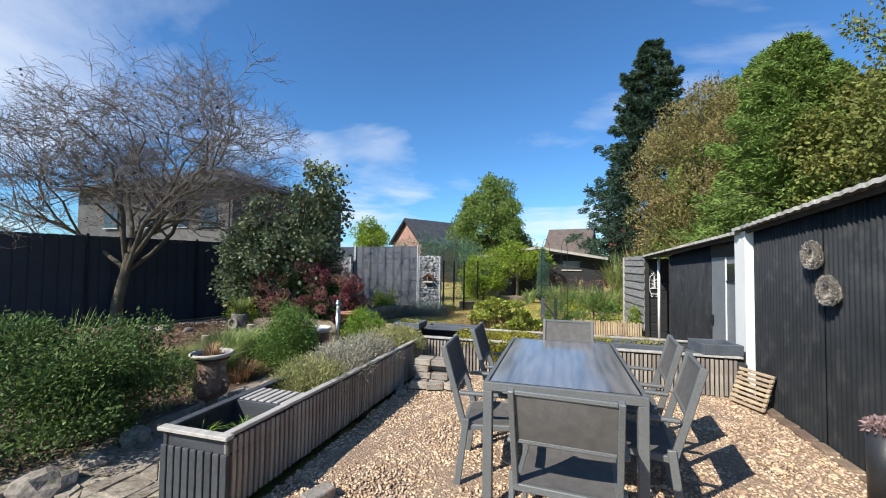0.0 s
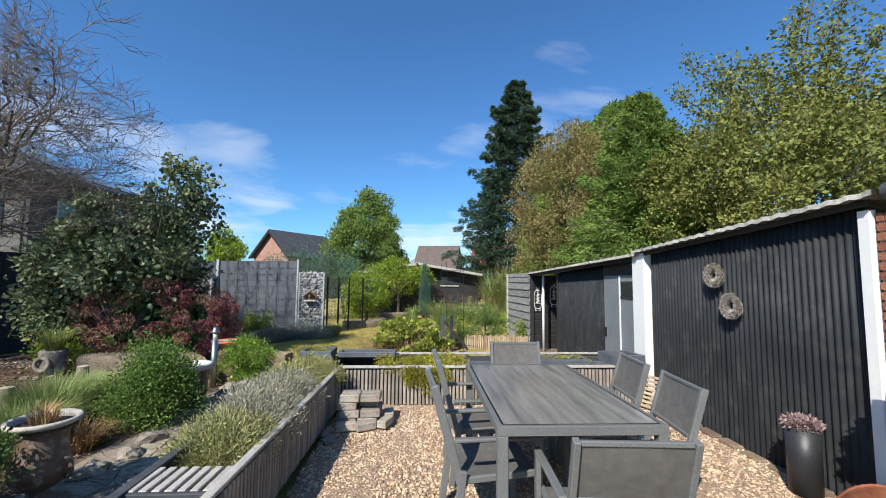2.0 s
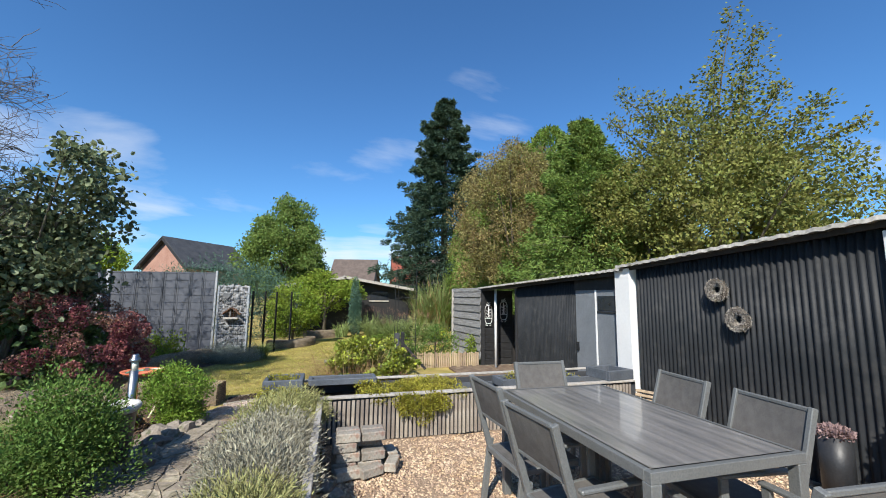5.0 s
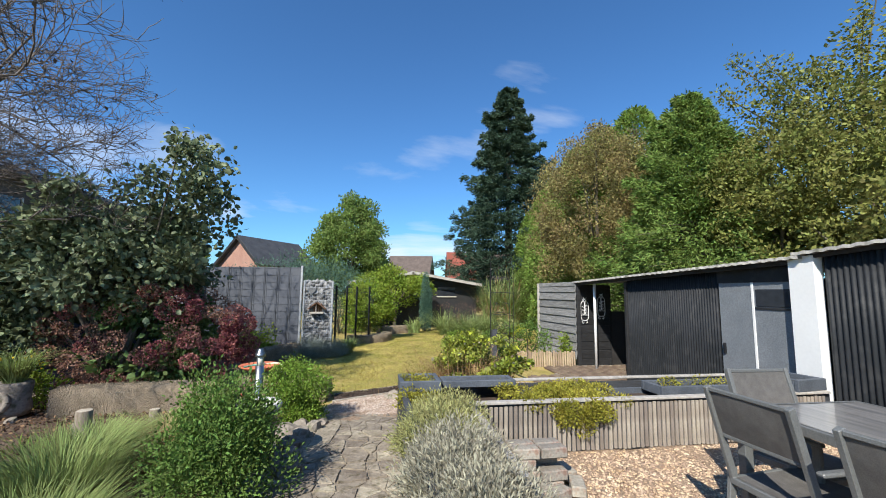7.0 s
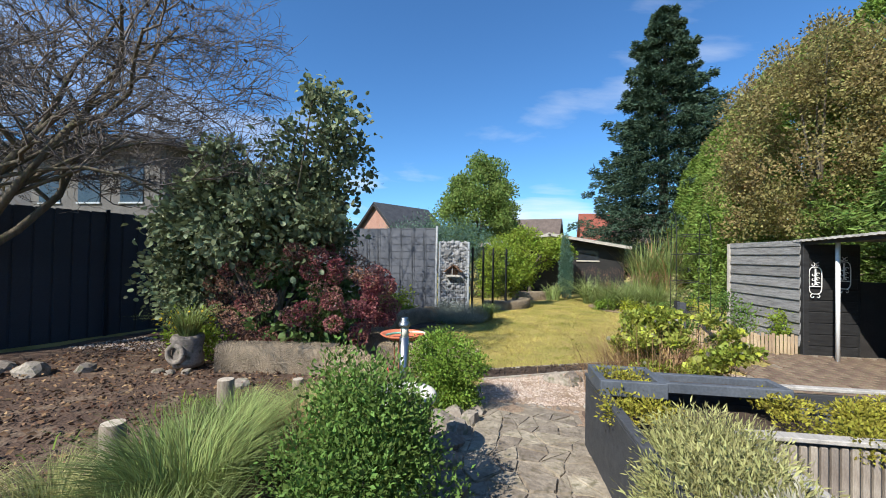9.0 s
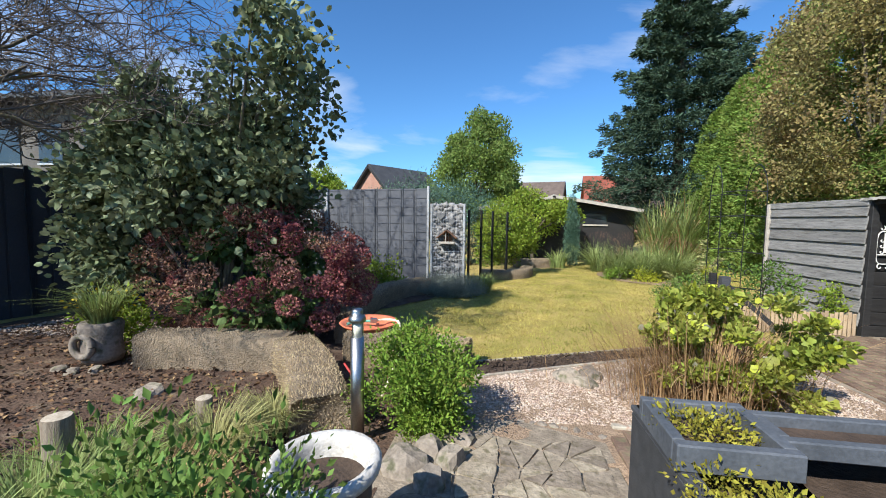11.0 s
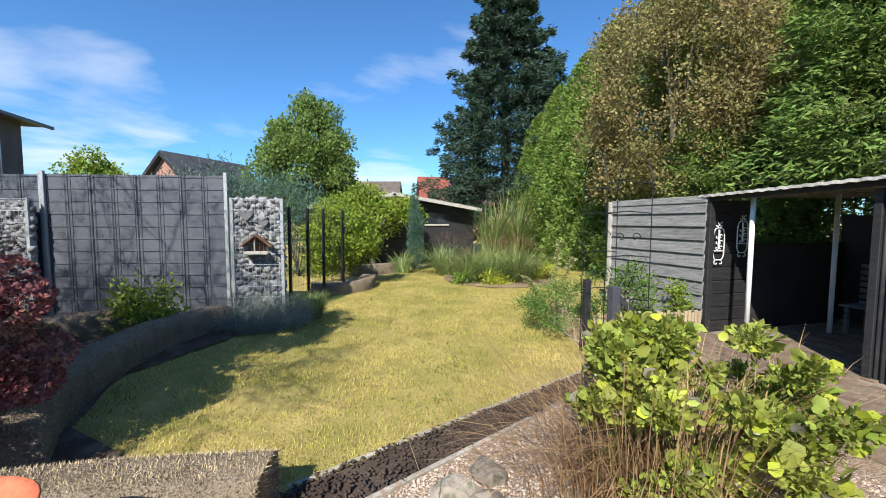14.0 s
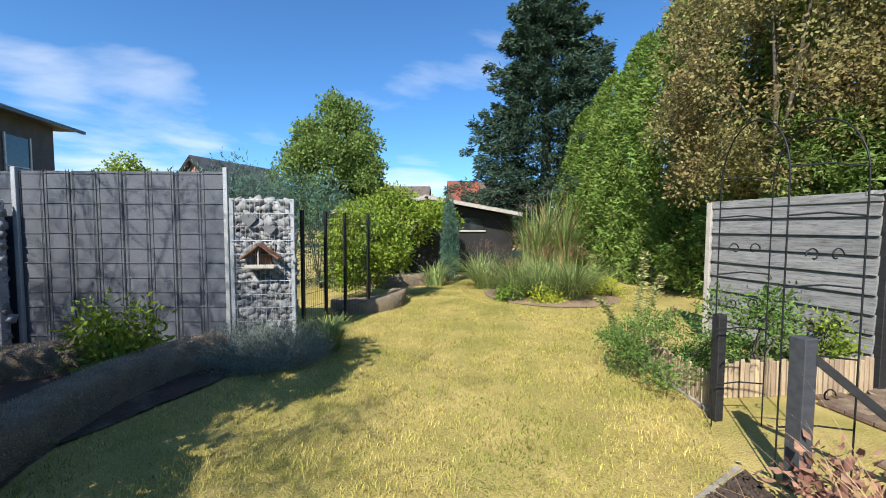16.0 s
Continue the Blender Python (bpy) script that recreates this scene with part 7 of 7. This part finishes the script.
fs = thing("far_shed", -1.0, 21.5, -0.3, 0, "low dark wooden shed with a pale sloping roof edge", "shed")
b = bmesh.new()
pts = [(-3.0, 0), (3.3, 0), (3.3, 2.05), (0, 2.58), (-3.0, 2.1)]
fr = [b.verts.new((px_, 0, pz_)) for px_, pz_ in pts]
bk = [b.verts.new((px_, 4, pz_)) for px_, pz_ in pts]
b.faces.new(fr)
b.faces.new(bk[::-1])
for i_ in range(5):
    b.faces.new((fr[i_], bk[i_], bk[(i_ + 1) % 5], fr[(i_ + 1) % 5]))
part("wall", b, M["blackwood"], fs, "dark stained board wall")
boxpart("roof", (1.68, 1.8, 2.42), (3.55, 4.8, 0.07), M["fibre"], fs, rot=(0, 9.3, 0))
boxpart("roof", (-1.55, 1.8, 2.42), (3.25, 4.8, 0.07), M["fibre"], fs, rot=(0, -9.3, 0))
boxpart("barge_board", (1.68, -0.62, 2.37), (3.55, 0.03, 0.11), M["palewood"], fs, "pale weathered barge board", rot=(0, 9.3, 0))
boxpart("barge_board", (-1.55, -0.62, 2.37), (3.25, 0.03, 0.11), M["palewood"], fs, "pale weathered barge board", rot=(0, -9.3, 0))
boxpart("window", (1.75, -0.02, 1.75), (0.9, 0.05, 0.45), M["window"], fs)
boxpart("window_frame", (1.75, -0.03, 1.50), (1.0, 0.06, 0.06), M["palewood"], fs)
boxpart("window", (0.3, -0.02, 1.55), (0.5, 0.05, 0.5), M["window"], fs)

# low stone kerb with lamp at the hedge foot
lowwall = tagged(boxpart("boundary_kerb", (5.15, 17.5, -0.17), (0.06, 10.0, 0.32), M["fibre"]), "low concrete kerb board at the foot of the tall hedge", "kerb", kind="structure")
lb = thing("garden_box", 4.9, 17.2, -0.27, 0, "small pale utility box at the hedge foot", "box")
boxpart("body", (0, 0, 0.22), (0.18, 0.24, 0.42), M["palewood"], lb)
boxpart("lid", (0, 0, 0.44), (0.20, 0.26, 0.03), M["palewood"], lb)
brd = thing("edging_board", 0, 0, 0, 0, "weathered concrete edging along the soil strip", "edging", kind="structure")
for (x0, y0), (x1, y1) in (((-3.28, 8.10), (-1.52, 8.93)), ((-1.52, 8.93), (-0.6, 9.42)), ((-3.30, 8.54), (-2.7, 8.80)), ((-2.7, 8.80), (-0.48, 9.74)), ((0.02, 10.4), (0.2, 11.7))):
    d_ = math.hypot(x1 - x0, y1 - y0)
    o = boxpart("edging", (0, 0, 0), (d_ - 0.01, 0.035, 0.12), M["greybrick"], brd)
    o.matrix_basis = pose((x0 + x1) / 2, (y0 + y1) / 2, float(ground_z(x0, y0)) - 0.035, 0, 0, math.degrees(math.atan2(y1 - y0, x1 - x0)))

# ---- paving pieces ----
path = tagged(thing("flagstone_path", 0, 0, 0, 0), "crazy paving path of grey flagstones", "path", kind="structure")
g = np.random.default_rng(77)
nx, ny = 7, 38
gridp = {}
for i in range(nx):
    for j in range(ny):
        gridp[i, j] = (-3.42 + 1.06 * i / (nx - 1) + (g.uniform(-0.07, 0.07) if 0 < i < nx - 1 else 0), 0.4 + 6.45 * j / (ny - 1) + g.uniform(-0.06, 0.06))


def flag(pts):
    c = np.mean(pts, 0)
    q = []
    for p_, r_ in zip(pts, pts[1:] + pts[:1]):
        p_, r_ = np.array(p_), np.array(r_)
        for u_ in (0.08, 0.38, 0.68, 0.92):
            m_ = p_ + (r_ - p_) * u_
            q.append(c + (m_ - c) * (0.90 + g.uniform(-0.045, 0.03)))
    z = float(ground_z(c[0], c[1])) + 0.018 + g.uniform(0, 0.012)
    b = bmesh.new()
    top = [b.verts.new((p_[0], p_[1], z + g.uniform(-0.003, 0.003))) for p_ in q]
    bot = [b.verts.new((c[0] + (p_[0] - c[0]) * 1.06, c[1] + (p_[1] - c[1]) * 1.06, z - 0.03)) for p_ in q]
    b.faces.new(top)
    for k in range(len(q)):
        b.faces.new((bot[k], bot[(k + 1) % len(q)], top[(k + 1) % len(q)], top[k]))
    part("flagstone", b, M["flag"], path)


for i in range(nx - 1):
    for j in range(ny - 1):
        a, b_, c, e = gridp[i, j], gridp[i + 1, j], gridp[i + 1, j + 1], gridp[i, j + 1]
        r = g.uniform()
        if r < 0.3:
            flag([a, b_, c]), flag([a, c, e])
        elif r < 0.5:
            flag([a, b_, e]), flag([b_, c, e])
        else:
            flag([a, b_, c, e])
paving = tagged(thing("brick_paving", 0, 0, 0, 0), "brown brick paving before the open bay", "paving", kind="structure")
PV = None
for i in range(15):
    for j in range(19):
        xx, yy = 0.45 + i * 0.108 + 0.0, 7.55 + j * 0.208 - (0.104 if i % 2 else 0)
        if yy > 10.5 or (xx < 1.2 and yy > 9.6) or yy < 7.75 - 0.2 * (xx - 0.4):
            continue
        if PV is None:
            PV = boxpart("paver", (0, 0, 0), (0.10, 0.20, 0.04), M["paver"], paving, bev=0.004)
            o = PV
        else:
            o = new("paver", PV.data)
            o.parent = paving
        o.matrix_basis = pose(xx, yy, float(ground_z(xx, yy)) + 0.008 + random.uniform(0, 0.005), 0, 0, random.uniform(-1, 1))

for i in range(17):
    for j in range(8):
        o = new("paver", PV.data)
        o.parent = paving
        o.matrix_basis = pose(2.07 + i * 0.108, 8.95 + j * 0.208 - (0.104 if i % 2 else 0), -0.262 + random.uniform(0, 0.005), 0, 0, random.uniform(-1, 1))

strip = tagged(thing("brick_strip", 0, 0, 0, 0), "worn reddish brick paving strip behind the raised planter", "paving", kind="structure")
for i in range(24):
    for j in range(5):
        o = new("paver", PV.data)
        o.parent = strip
        xx, yy = -2.2 + i * 0.108, 6.26 + j * 0.208 - (0.104 if i % 2 else 0)
        if yy < 7.04:
            o.matrix_basis = pose(xx, yy, float(ground_z(xx, yy)) + 0.006 + random.uniform(0, 0.006), 0, 0, random.uniform(-1.5, 1.5))
        else:
            bpy.data.objects.remove(o)
kerb_line = tagged(thing("path_kerb", 0, 0, 0, 0), "narrow weathered concrete kerb between gravel and paving", "kerb", kind="structure")
for i in range(3):
    o = boxpart("kerb_stone", (0, 0, 0), (0.985, 0.06, 0.14), M["greybrick"], kerb_line, bev=0.008)
    o.matrix_basis = pose(-1.70 + i, 7.165 - 0.025 * i, float(ground_z(-1, 7.15)) - 0.035, 0, 0, -1.5)
